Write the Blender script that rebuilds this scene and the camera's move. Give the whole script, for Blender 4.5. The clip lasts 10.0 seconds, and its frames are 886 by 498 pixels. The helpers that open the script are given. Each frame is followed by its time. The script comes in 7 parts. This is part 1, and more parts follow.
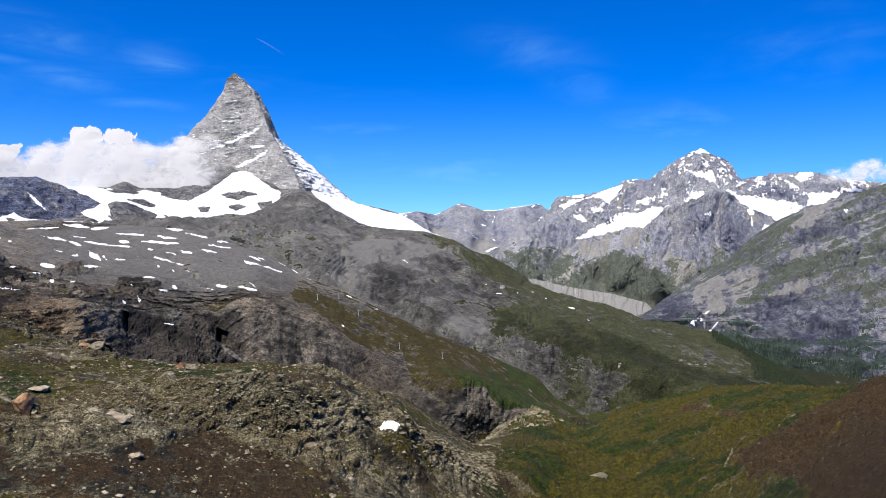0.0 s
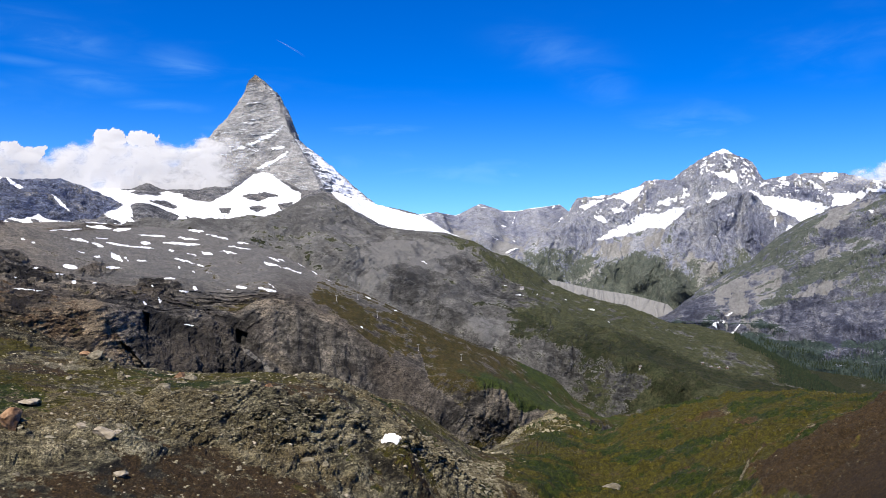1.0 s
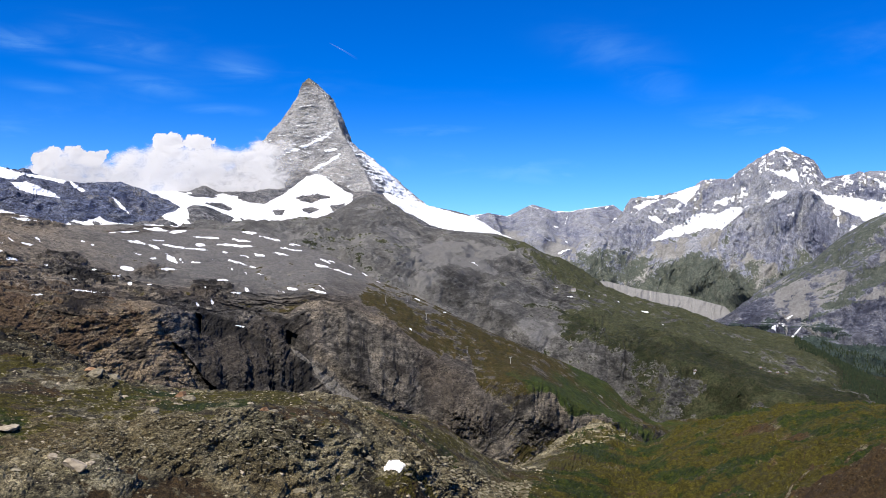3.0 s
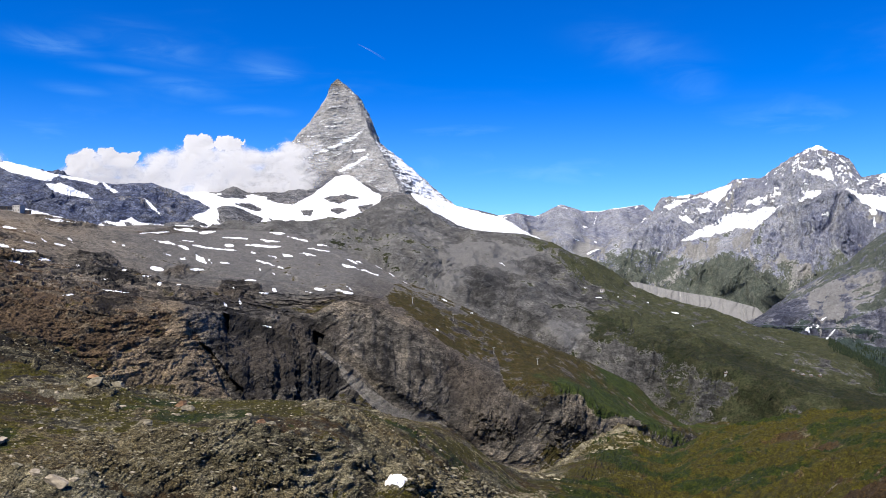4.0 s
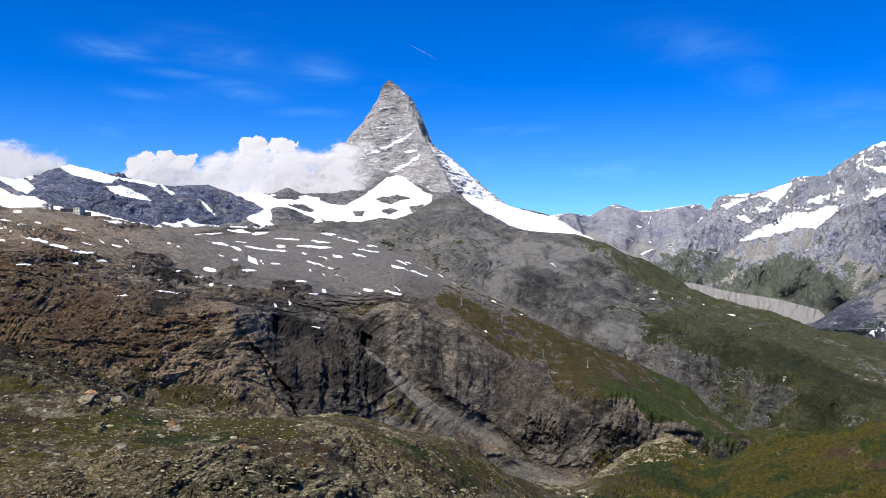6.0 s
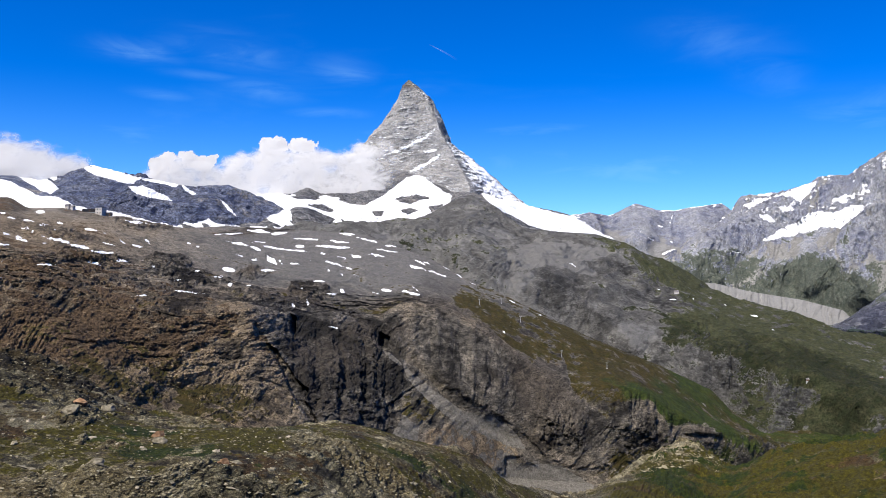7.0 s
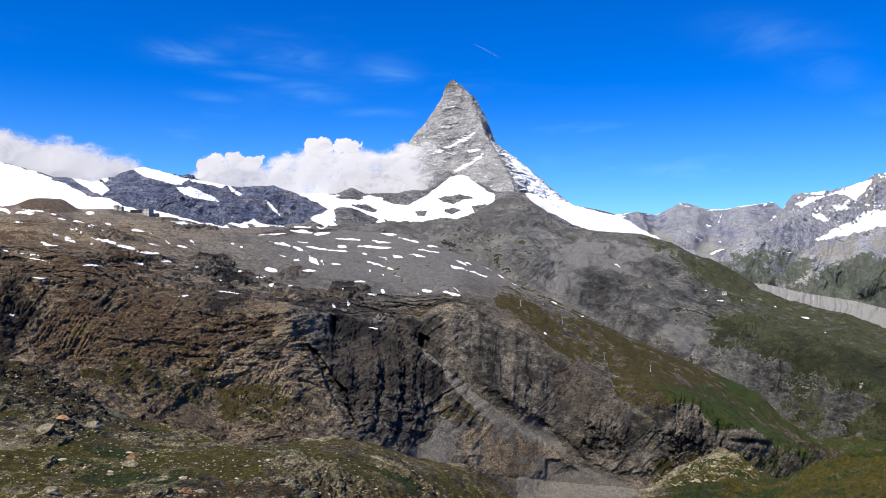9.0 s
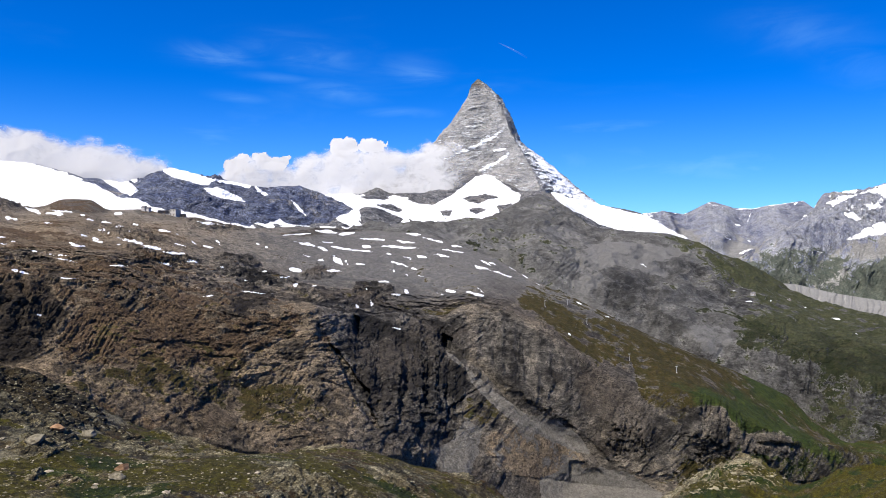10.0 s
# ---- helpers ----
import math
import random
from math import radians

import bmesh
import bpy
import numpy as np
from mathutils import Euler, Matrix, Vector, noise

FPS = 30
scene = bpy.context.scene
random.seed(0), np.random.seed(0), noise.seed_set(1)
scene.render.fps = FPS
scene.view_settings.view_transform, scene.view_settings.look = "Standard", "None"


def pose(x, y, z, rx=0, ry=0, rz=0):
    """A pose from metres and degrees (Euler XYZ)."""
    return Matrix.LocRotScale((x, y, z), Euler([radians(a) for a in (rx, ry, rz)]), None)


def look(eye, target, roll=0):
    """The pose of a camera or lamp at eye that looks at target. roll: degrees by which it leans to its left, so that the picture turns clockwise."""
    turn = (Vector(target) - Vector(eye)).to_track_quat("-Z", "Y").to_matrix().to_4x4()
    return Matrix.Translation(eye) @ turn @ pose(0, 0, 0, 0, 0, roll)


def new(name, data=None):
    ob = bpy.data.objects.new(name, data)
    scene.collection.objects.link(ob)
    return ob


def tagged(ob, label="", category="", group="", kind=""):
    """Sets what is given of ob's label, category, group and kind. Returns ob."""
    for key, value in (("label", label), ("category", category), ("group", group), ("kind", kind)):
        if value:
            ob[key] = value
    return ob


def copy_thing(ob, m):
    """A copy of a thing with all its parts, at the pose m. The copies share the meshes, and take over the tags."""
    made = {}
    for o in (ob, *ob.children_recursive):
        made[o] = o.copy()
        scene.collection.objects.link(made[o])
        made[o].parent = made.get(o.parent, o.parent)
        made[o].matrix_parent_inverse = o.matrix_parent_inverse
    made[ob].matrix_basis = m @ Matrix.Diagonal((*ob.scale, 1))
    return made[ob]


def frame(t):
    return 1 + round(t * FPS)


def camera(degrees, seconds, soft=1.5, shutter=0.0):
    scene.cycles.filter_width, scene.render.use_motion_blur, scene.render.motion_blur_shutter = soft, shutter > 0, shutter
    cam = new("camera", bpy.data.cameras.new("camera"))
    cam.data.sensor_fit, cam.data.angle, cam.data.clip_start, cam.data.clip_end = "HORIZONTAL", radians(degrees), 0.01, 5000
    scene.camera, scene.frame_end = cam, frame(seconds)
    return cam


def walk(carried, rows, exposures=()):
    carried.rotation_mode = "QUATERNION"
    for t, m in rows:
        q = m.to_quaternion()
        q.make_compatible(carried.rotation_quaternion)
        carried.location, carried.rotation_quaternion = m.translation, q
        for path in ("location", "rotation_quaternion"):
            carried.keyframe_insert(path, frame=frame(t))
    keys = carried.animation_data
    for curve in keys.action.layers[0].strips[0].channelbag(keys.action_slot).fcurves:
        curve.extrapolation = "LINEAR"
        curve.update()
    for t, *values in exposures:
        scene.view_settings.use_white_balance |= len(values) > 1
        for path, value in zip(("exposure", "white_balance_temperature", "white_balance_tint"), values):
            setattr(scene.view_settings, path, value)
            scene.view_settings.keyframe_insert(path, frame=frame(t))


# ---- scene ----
# The massif is laid out at 0.55 of its natural size, and its farthest ranges are drawn in,
# so that everything lies within the camera's five-kilometre reach.
EYE = 400.0
cam = camera(58.38, 10.0, soft=0.6)
PATH = [
    (0, 0.00, 0.00, 400.00, 89.88, 0.22, -14.76),
    (0.5, 1.67, 1.26, 400.58, 89.92, 0.21, -14.01),
    (1, 3.36, 2.41, 401.16, 89.93, 0.24, -13.29),
    (1.5, 5.24, 3.65, 401.77, 89.94, 0.24, -12.53),
    (2, 7.15, 4.74, 402.35, 89.94, 0.20, -11.68),
    (2.5, 9.26, 6.04, 402.92, 89.95, 0.20, -10.59),
    (4, 15.44, 11.08, 404.39, 89.95, 0.20, -7.41),
    (4.5, 17.54, 12.25, 404.98, 89.94, 0.21, -6.42),
    (5, 19.68, 13.83, 405.48, 89.92, 0.19, -5.38),
    (5.5, 21.89, 14.98, 406.03, 89.93, 0.18, -4.42),
    (7, 28.27, 20.15, 407.61, 89.89, 0.19, -2.11),
    (7.5, 30.34, 21.67, 408.16, 89.88, 0.20, -1.39),
    (8, 32.48, 23.39, 408.65, 89.87, 0.17, -0.62),
    (8.5, 34.41, 25.27, 409.11, 89.86, 0.20, 0.19),
    (9, 36.62, 26.80, 409.72, 89.83, 0.20, 1.16),
    (9.5, 38.83, 28.17, 410.35, 89.81, 0.19, 2.09),
    (10, 41.25, 29.53, 411.09, 89.78, 0.18, 3.06),
]
walk(cam, [(t, pose(x, y, z, rx, -ry, rz)) for t, x, y, z, rx, ry, rz in PATH])

# ---- light ----
SUN_AZ, SUN_EL = -138.0, 55.0        # degrees: clockwise from the peak's direction, above the horizon
scene.view_settings.exposure = 0.75


def direction(az, el):
    a, e = radians(az), radians(el)
    return Vector((math.sin(a) * math.cos(e), math.cos(a) * math.cos(e), math.sin(e)))


sun_data = bpy.data.lights.new("sun", "SUN")
sun_data.energy, sun_data.angle, sun_data.color = 5.0, radians(0.5), (1.0, 0.92, 0.79)
sun = new("sun", sun_data)
sun.matrix_world = look(direction(SUN_AZ, SUN_EL) * 100, (0, 0, 0))


class Nodes:
    """Short hand for node trees."""

    def __init__(self, tree):
        self.tree = tree
        tree.nodes.clear()

    def add(self, kind, **values):
        node = self.tree.nodes.new(kind)
        for key, value in values.items():
            setattr(node, key, value)
        return node

    def put(self, socket, value):
        if isinstance(value, bpy.types.NodeSocket):
            self.tree.links.new(value, socket)
        elif hasattr(socket.default_value, "__len__") and not hasattr(value, "__len__"):
            socket.default_value = [value] * len(socket.default_value)
        elif hasattr(value, "__len__") and len(value) == 3 and len(socket.default_value) == 4:
            socket.default_value = (*value, 1)
        else:
            socket.default_value = value

    def math(self, op, a, b=0.0, c=0.0, clamp=False):
        node = self.add("ShaderNodeMath", operation=op, use_clamp=clamp)
        for socket, value in zip(node.inputs, (a, b, c)):
            self.put(socket, value)
        return node.outputs[0]

    def noise(self, vector, scale, detail=6.0, rough=0.55, distortion=0.0):
        node = self.add("ShaderNodeTexNoise")
        for key, value in (("Vector", vector), ("Scale", scale), ("Detail", detail), ("Roughness", rough), ("Distortion", distortion)):
            self.put(node.inputs[key], value)
        return node.outputs["Fac"]

    def cells(self, vector, scale, feature="F1", output="Distance", random=1.0):
        node = self.add("ShaderNodeTexVoronoi", feature=feature)
        self.put(node.inputs["Vector"], vector), self.put(node.inputs["Scale"], scale), self.put(node.inputs["Randomness"], random)
        return node.outputs[output]

    def step(self, value, low, high):
        node = self.add("ShaderNodeMapRange", interpolation_type="SMOOTHSTEP")
        for socket, v in zip(node.inputs, (value, low, high, 0.0, 1.0)):
            self.put(socket, v)
        return node.outputs[0]

    def mix(self, fac, a, b, blend="MIX"):
        node = self.add("ShaderNodeMix", data_type="RGBA", blend_type=blend)
        self.put(node.inputs[0], fac), self.put(node.inputs[6], a), self.put(node.inputs[7], b)
        return node.outputs[2]

    def ramp(self, fac, stops):
        node = self.add("ShaderNodeValToRGB")
        while len(node.color_ramp.elements) < len(stops):
            node.color_ramp.elements.new(0.5)
        for element, (place, colour) in zip(node.color_ramp.elements, stops):
            element.position, element.color = place, (*colour, 1)
        self.put(node.inputs[0], fac)
        return node.outputs[0]

    def attribute(self, name):
        return self.add("ShaderNodeAttribute", attribute_name=name).outputs["Fac"]

    def stretch(self, vector, x, y, z, turn=(0, 0, 0)):
        node = self.add("ShaderNodeMapping")
        self.put(node.inputs["Vector"], vector), self.put(node.inputs["Scale"], (x, y, z))
        self.put(node.inputs["Rotation"], [radians(a) for a in turn])
        return node.outputs[0]


# sky with thin high cloud
world = bpy.data.worlds.new("sky")
scene.world = world
world.use_nodes = True
n = Nodes(world.node_tree)
sky = n.add("ShaderNodeTexSky", sky_type="NISHITA", sun_disc=False, sun_elevation=radians(SUN_EL), sun_rotation=radians(SUN_AZ), altitude=2800.0, air_density=1.0, dust_density=0.2, ozone_density=4.0)
way = n.add("ShaderNodeTexCoord").outputs["Generated"]
split = n.add("ShaderNodeSeparateXYZ")
n.put(split.inputs[0], way)
turn, rise = n.math("ARCTAN2", split.outputs[0], split.outputs[1]), n.math("ARCSINE", split.outputs[2])
fibre = n.noise(n.stretch(way, 3, 3, 11, (12, 0, 0)), 3.2, 8, 0.58, 0.8)
veil = n.noise(n.stretch(way, 1.2, 1.2, 5), 1.6, 5, 0.55, 0.5)
thin = n.math("MULTIPLY", n.step(veil, 0.50, 0.85), 0.14)
# wisps: bearing, height, half width, half height in radians, slant, strength
for bearing, level, wide, tall, slant, strength in (
    (-0.332, 0.226, 0.0428, 0.0100, -0.05, 0.7),
    (-0.226, 0.235, 0.0606, 0.0171, -0.1, 0.6),
    (-0.085, 0.215, 0.0392, 0.0143, -0.15, 0.55),
    (-0.183, 0.189, 0.0428, 0.0114, -0.1, 0.5),
    (-0.105, 0.165, 0.0428, 0.0064, -0, 0.45),
    (-0.302, 0.178, 0.0321, 0.0057, -0.05, 0.35),
    (-0.261, 0.204, 0.0428, 0.0050, -0.05, 0.35),
    (0.372, 0.240, 0.0599, 0.0214, -0.2, 0.34),
    (0.423, 0.204, 0.0428, 0.0285, -0.5, 0.26),
    (0.145, 0.146, 0.0641, 0.0071, 0.05, 0.5),
    (0.010, 0.198, 0.0285, 0.0071, -0.1, 0.25),
    (0.264, 0.097, 0.2351, 0.0242, -0.04, 0.6),
    (0.549, 0.149, 0.0855, 0.0214, -0.1, 0.5),
    (-0.332, 0.127, 0.0499, 0.0114, -0.1, 0.55),
    (-0.025, 0.142, 0.0499, 0.0057, 0, 0.3),
):
    off = n.math("SUBTRACT", turn, bearing)
    across = n.math("POWER", n.math("ABSOLUTE", n.math("DIVIDE", off, wide)), 2.0)
    up = n.math("DIVIDE", n.math("SUBTRACT", n.math("SUBTRACT", rise, level), n.math("MULTIPLY", off, slant)), tall)
    spot = n.math("EXPONENT", n.math("MULTIPLY", n.math("ADD", across, n.math("MULTIPLY", up, up)), -1.0))
    thin = n.math("MAXIMUM", thin, n.math("MULTIPLY", spot, strength * 0.34))
thin = n.math("MULTIPLY", thin, n.math("ADD", 0.12, n.math("MULTIPLY", n.step(fibre, 0.30, 0.74), 0.95)))
low_haze = n.math("MULTIPLY", n.step(rise, 0.20, 0.02), 0.16)
thin = n.math("MAXIMUM", thin, low_haze)
deep = n.add("ShaderNodeHueSaturation")
n.put(deep.inputs["Saturation"], 1.45), n.put(deep.inputs["Value"], 1.0), n.put(deep.inputs["Color"], sky.outputs[0])
clear = n.mix(1.0, deep.outputs[0], (0.55, 0.90, 1.40), "MULTIPLY")
colour = n.mix(thin, clear, (3.5, 6.7, 9.6))
back = n.add("ShaderNodeBackground")
n.put(back.inputs[0], colour), n.put(back.inputs[1], 0.0745)
n.put(n.add("ShaderNodeOutputWorld").inputs[0], back.outputs[0])


# ---- materials ----
def material(name):
    m = bpy.data.materials.new(name)
    m.use_nodes = True
    return m, Nodes(m.node_tree)


def finish(n, colour, rough=0.9, bumps=(), normal_strength=0.6, specular=0.2):
    """Principled surface with a chain of (height, distance) reliefs."""
    shader, out = n.add("ShaderNodeBsdfPrincipled"), n.add("ShaderNodeOutputMaterial")
    n.put(shader.inputs["Base Color"], colour), n.put(shader.inputs["Roughness"], rough)
    n.put(shader.inputs["Specular IOR Level"], specular)
    last = None
    for height, distance in bumps:
        bump = n.add("ShaderNodeBump")
        n.put(bump.inputs["Strength"], normal_strength), n.put(bump.inputs["Distance"], distance), n.put(bump.inputs["Height"], height)
        if last:
            n.put(bump.inputs["Normal"], last)
        last = bump.outputs[0]
    if last:
        n.put(shader.inputs["Normal"], last)
    n.put(out.inputs[0], shader.outputs[0])


def terrain(name, size, rocks, grass=((0.05, 0.06, 0.016), (0.10, 0.085, 0.026)), lush=((0.03, 0.05, 0.010), (0.055, 0.075, 0.016)), scree=(0.30, 0.285, 0.265), soil=(0.16, 0.10, 0.06), strata=(1, 1, 3, 0, 0, 0), snow_stretch=(1, 1, 1), relief=1.0, snow_soft=0.05, speck=2.0, lines=0.6, dots=0.98, gravel=(0.135, 0.132, 0.127)):
    """Ground material. size: metres of its coarse mottling. The sheet's attributes say where snow, grass, scree and soil lie."""
    m, n = material(name)
    geo = n.add("ShaderNodeNewGeometry")
    place, up = geo.outputs["Position"], n.add("ShaderNodeSeparateXYZ")
    n.put(up.inputs[0], geo.outputs["Normal"])
    coarse = n.noise(place, 1.0 / size, 8, 0.62)
    layers = n.noise(n.stretch(place, *strata[:3], strata[3:]), 2.0 / size, 10, 0.74, 0.3)
    fine = n.noise(place, 9.0 / size, 8, 0.78)
    broad = n.noise(place, 0.22 / size, 5, 0.55)
    # The tone attribute lightens spurs and darkens gullies, painting relief into colour.
    tone = n.math("ADD", n.math("ADD", n.math("MULTIPLY", layers, 0.55), n.math("MULTIPLY", coarse, 0.45)), n.math("MULTIPLY", n.attribute("tone"), 0.15))
    rock = n.ramp(tone, [(0.39, rocks[0]), (0.475, rocks[1]), (0.535, rocks[2]), (0.63, rocks[3])])
    rock = n.mix(n.math("MULTIPLY", n.step(broad, 0.46, 0.62), 0.55), rock, rocks[4])
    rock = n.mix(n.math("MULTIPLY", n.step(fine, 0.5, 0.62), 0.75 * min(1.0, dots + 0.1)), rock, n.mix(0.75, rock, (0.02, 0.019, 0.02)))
    # Cracks and seams are painted near-black, standing in for shadow in the rock.
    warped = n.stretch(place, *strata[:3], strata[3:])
    painted_crack = n.cells(warped, 5.0 / size, "DISTANCE_TO_EDGE")
    painted_crack = n.math("MULTIPLY", n.step(painted_crack, 0.07, 0.0), n.step(coarse, 0.46, 0.58))
    rock = n.mix(n.math("MULTIPLY", painted_crack, 0.75), rock, (0.018, 0.017, 0.017))
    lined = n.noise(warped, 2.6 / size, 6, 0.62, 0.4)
    painted_seam = n.step(n.math("ABSOLUTE", n.math("SUBTRACT", lined, 0.5)), 0.022, 0.004)
    rock = n.mix(n.math("MULTIPLY", n.math("MULTIPLY", painted_seam, n.step(fine, 0.40, 0.52)), lines), rock, (0.016, 0.015, 0.015))
    rock = n.mix(n.attribute("warm"), rock, n.mix(1.0, rock, (1.12, 0.97, 0.76), "MULTIPLY"))
    calm = n.attribute("calm")
    rock = n.mix(n.math("MULTIPLY", calm, 0.8), rock, gravel)
    slab = n.cells(warped, 5.0 / size, "F1", "Distance")
    rock = n.mix(0.22, rock, n.mix(1.0, rock, n.math("MULTIPLY", n.math("SUBTRACT", 1.0, slab), 1.7), "MULTIPLY"))
    edge = n.math("SUBTRACT", n.math("ADD", n.math("MULTIPLY", coarse, 0.6), n.math("MULTIPLY", fine, 0.4)), 0.5)
    soil_mask = n.step(n.math("ADD", n.attribute("soil"), n.math("MULTIPLY", edge, 3.0)), 0.40, 0.60)
    colour = n.mix(soil_mask, rock, n.mix(n.step(fine, 0.4, 0.6), soil, [v * 0.4 for v in soil]))
    scree_mask = n.step(n.math("ADD", n.attribute("scree"), n.math("MULTIPLY", edge, 2.2)), 0.40, 0.60)
    colour = n.mix(scree_mask, colour, n.mix(n.noise(place, 30.0 / size, 4, 0.7), [v * 0.6 for v in scree], scree))
    steep = n.math("MULTIPLY", n.step(up.outputs[2], 0.72, 0.3), 0.55)
    green = n.math("SUBTRACT", n.math("ADD", n.attribute("grass"), n.math("MULTIPLY", edge, 3.2)), steep)
    grass_mask = n.step(green, 0.40, 0.60)
    turf = n.mix(n.step(n.noise(place, 2.6 / size, 6, 0.65), 0.38, 0.64), grass[0], grass[1])
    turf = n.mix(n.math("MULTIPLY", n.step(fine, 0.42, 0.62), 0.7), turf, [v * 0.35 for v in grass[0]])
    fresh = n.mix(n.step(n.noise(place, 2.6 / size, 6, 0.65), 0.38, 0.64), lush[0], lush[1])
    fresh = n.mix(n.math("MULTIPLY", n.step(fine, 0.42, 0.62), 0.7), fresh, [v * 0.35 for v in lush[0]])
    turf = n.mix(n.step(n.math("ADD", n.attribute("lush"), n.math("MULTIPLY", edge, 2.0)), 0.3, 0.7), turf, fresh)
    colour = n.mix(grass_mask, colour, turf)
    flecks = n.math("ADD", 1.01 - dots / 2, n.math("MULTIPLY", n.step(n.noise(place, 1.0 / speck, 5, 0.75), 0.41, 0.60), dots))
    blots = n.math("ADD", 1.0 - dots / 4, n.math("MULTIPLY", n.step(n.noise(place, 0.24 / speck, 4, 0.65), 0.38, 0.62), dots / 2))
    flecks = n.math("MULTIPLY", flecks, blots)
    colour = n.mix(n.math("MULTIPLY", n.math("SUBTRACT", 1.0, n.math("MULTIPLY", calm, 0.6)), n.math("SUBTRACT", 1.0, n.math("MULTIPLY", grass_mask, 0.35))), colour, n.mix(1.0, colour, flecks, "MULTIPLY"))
    drift = n.noise(n.stretch(place, *snow_stretch), 1.6 / size, 7, 0.6, 0.2)
    white = n.math("ADD", n.attribute("snow"), n.math("MULTIPLY", n.math("SUBTRACT", drift, 0.5), 2.2))
    white = n.math("SUBTRACT", white, n.math("MULTIPLY", n.step(up.outputs[2], 0.75, 0.3), 0.35))
    snow_mask = n.step(white, 0.5 - snow_soft, 0.5 + snow_soft)
    colour = n.mix(snow_mask, colour, n.mix(n.noise(place, 3 / size, 3, 0.5), (0.82, 0.84, 0.88), (0.72, 0.74, 0.78)))
    bare = n.math("SUBTRACT", 1.0, n.math("MULTIPLY", snow_mask, 0.85))
    rough = n.math("SUBTRACT", 0.95, n.math("MULTIPLY", snow_mask, 0.35))
    bumps = [(n.math("MULTIPLY", n.math("MULTIPLY", layers, bare), n.math("SUBTRACT", 1.0, n.math("MULTIPLY", grass_mask, 0.6))), 0.34 * size * relief), (n.math("MULTIPLY", fine, bare), 0.12 * size * relief)]
    finish(n, colour, rough, bumps, 1.0)
    return m


# ---- shapes ----
HASH = np.random.default_rng(7).random(4096).astype(np.float32)


def grain(p):
    """Smooth noise from 0 to 1 at rows of places."""
    cell = np.floor(p)
    f = (p - cell).astype(np.float32)
    f = f * f * (3 - 2 * f)
    c = cell.astype(np.int64)
    total = 0
    for dx in (0, 1):
        wx = f[:, 0] if dx else 1 - f[:, 0]
        for dy in (0, 1):
            wy = wx * (f[:, 1] if dy else 1 - f[:, 1])
            for dz in (0, 1):
                key = (c[:, 0] + dx) * 73856093 ^ (c[:, 1] + dy) * 19349663 ^ (c[:, 2] + dz) * 83492791
                key = (key ^ (key >> 13)) & 4095
                total = total + wy * (f[:, 2] if dz else 1 - f[:, 2]) * HASH[key]
    return total


def fractal(p, size, octaves, gain=0.5, ridged=False):
    """Layered noise about 0, roughly from -1 to 1; ridged: sharp crests."""
    total, weight, amount = 0, 0.0, 1.0
    for k in range(octaves):
        v = grain(p * (2.03**k / size) + 17.3 * k)
        v = 1 - np.abs(4 * v - 2) if ridged else 2 * v - 1
        total, weight, amount = total + amount * v, weight + amount, amount * gain
    return total / weight * 1.6


def smooth(v, low, high):
    t = np.clip((v - low) / (high - low), 0, 1)
    return t * t * (3 - 2 * t)


def bump_at(u, v, cu, cv, ru, rv, sharp=2.0):
    """A soft spot of height 1 about (cu, cv)."""
    return np.exp(-(np.abs((u - cu) / ru) ** sharp + np.abs((v - cv) / rv) ** sharp))


def trail(u, v, nodes, width):
    """A band of height 1 along nodes of (u, v), with u rising; width in v."""
    nodes = np.array(nodes, float)
    inside = smooth(u, nodes[0, 0] - 0.3, nodes[0, 0]) * smooth(u, nodes[-1, 0] + 0.3, nodes[-1, 0])
    return inside * np.exp(-(((v - np.interp(u, nodes[:, 0], nodes[:, 1])) / width) ** 2))


def terraces(height, period, sharp=0.7):
    """Turns a height into steps of about that period; returns the change."""
    f = height / period
    t = f - np.floor(f)
    return (smooth(t, 0.5 - (1 - sharp) / 2, 0.5 + (1 - sharp) / 2) - t) * period


def columns(*stretches):
    """Azimuths in degrees: stretches of (start, end, count)."""
    return np.concatenate([np.linspace(a, b, k, endpoint=False) for a, b, k in stretches] + [[stretches[-1][1]]])


def bearings(p):
    """Bearing and height angle in degrees of places, seen from the camera's first place."""
    return np.degrees(np.arctan2(p[..., 0], p[..., 1])), np.degrees(np.arctan2(p[..., 2] - EYE, np.hypot(p[..., 0], p[..., 1])))


def from_segment(a, e, a0, e0, a1, e1):
    """Distance in degrees from a stretch between two bearings."""
    da, de = a1 - a0, e1 - e0
    t = np.clip(((a - a0) * da + (e - e0) * de) / (da * da + de * de + 1e-9), 0, 1)
    return np.hypot(a - a0 - t * da, e - e0 - t * de)


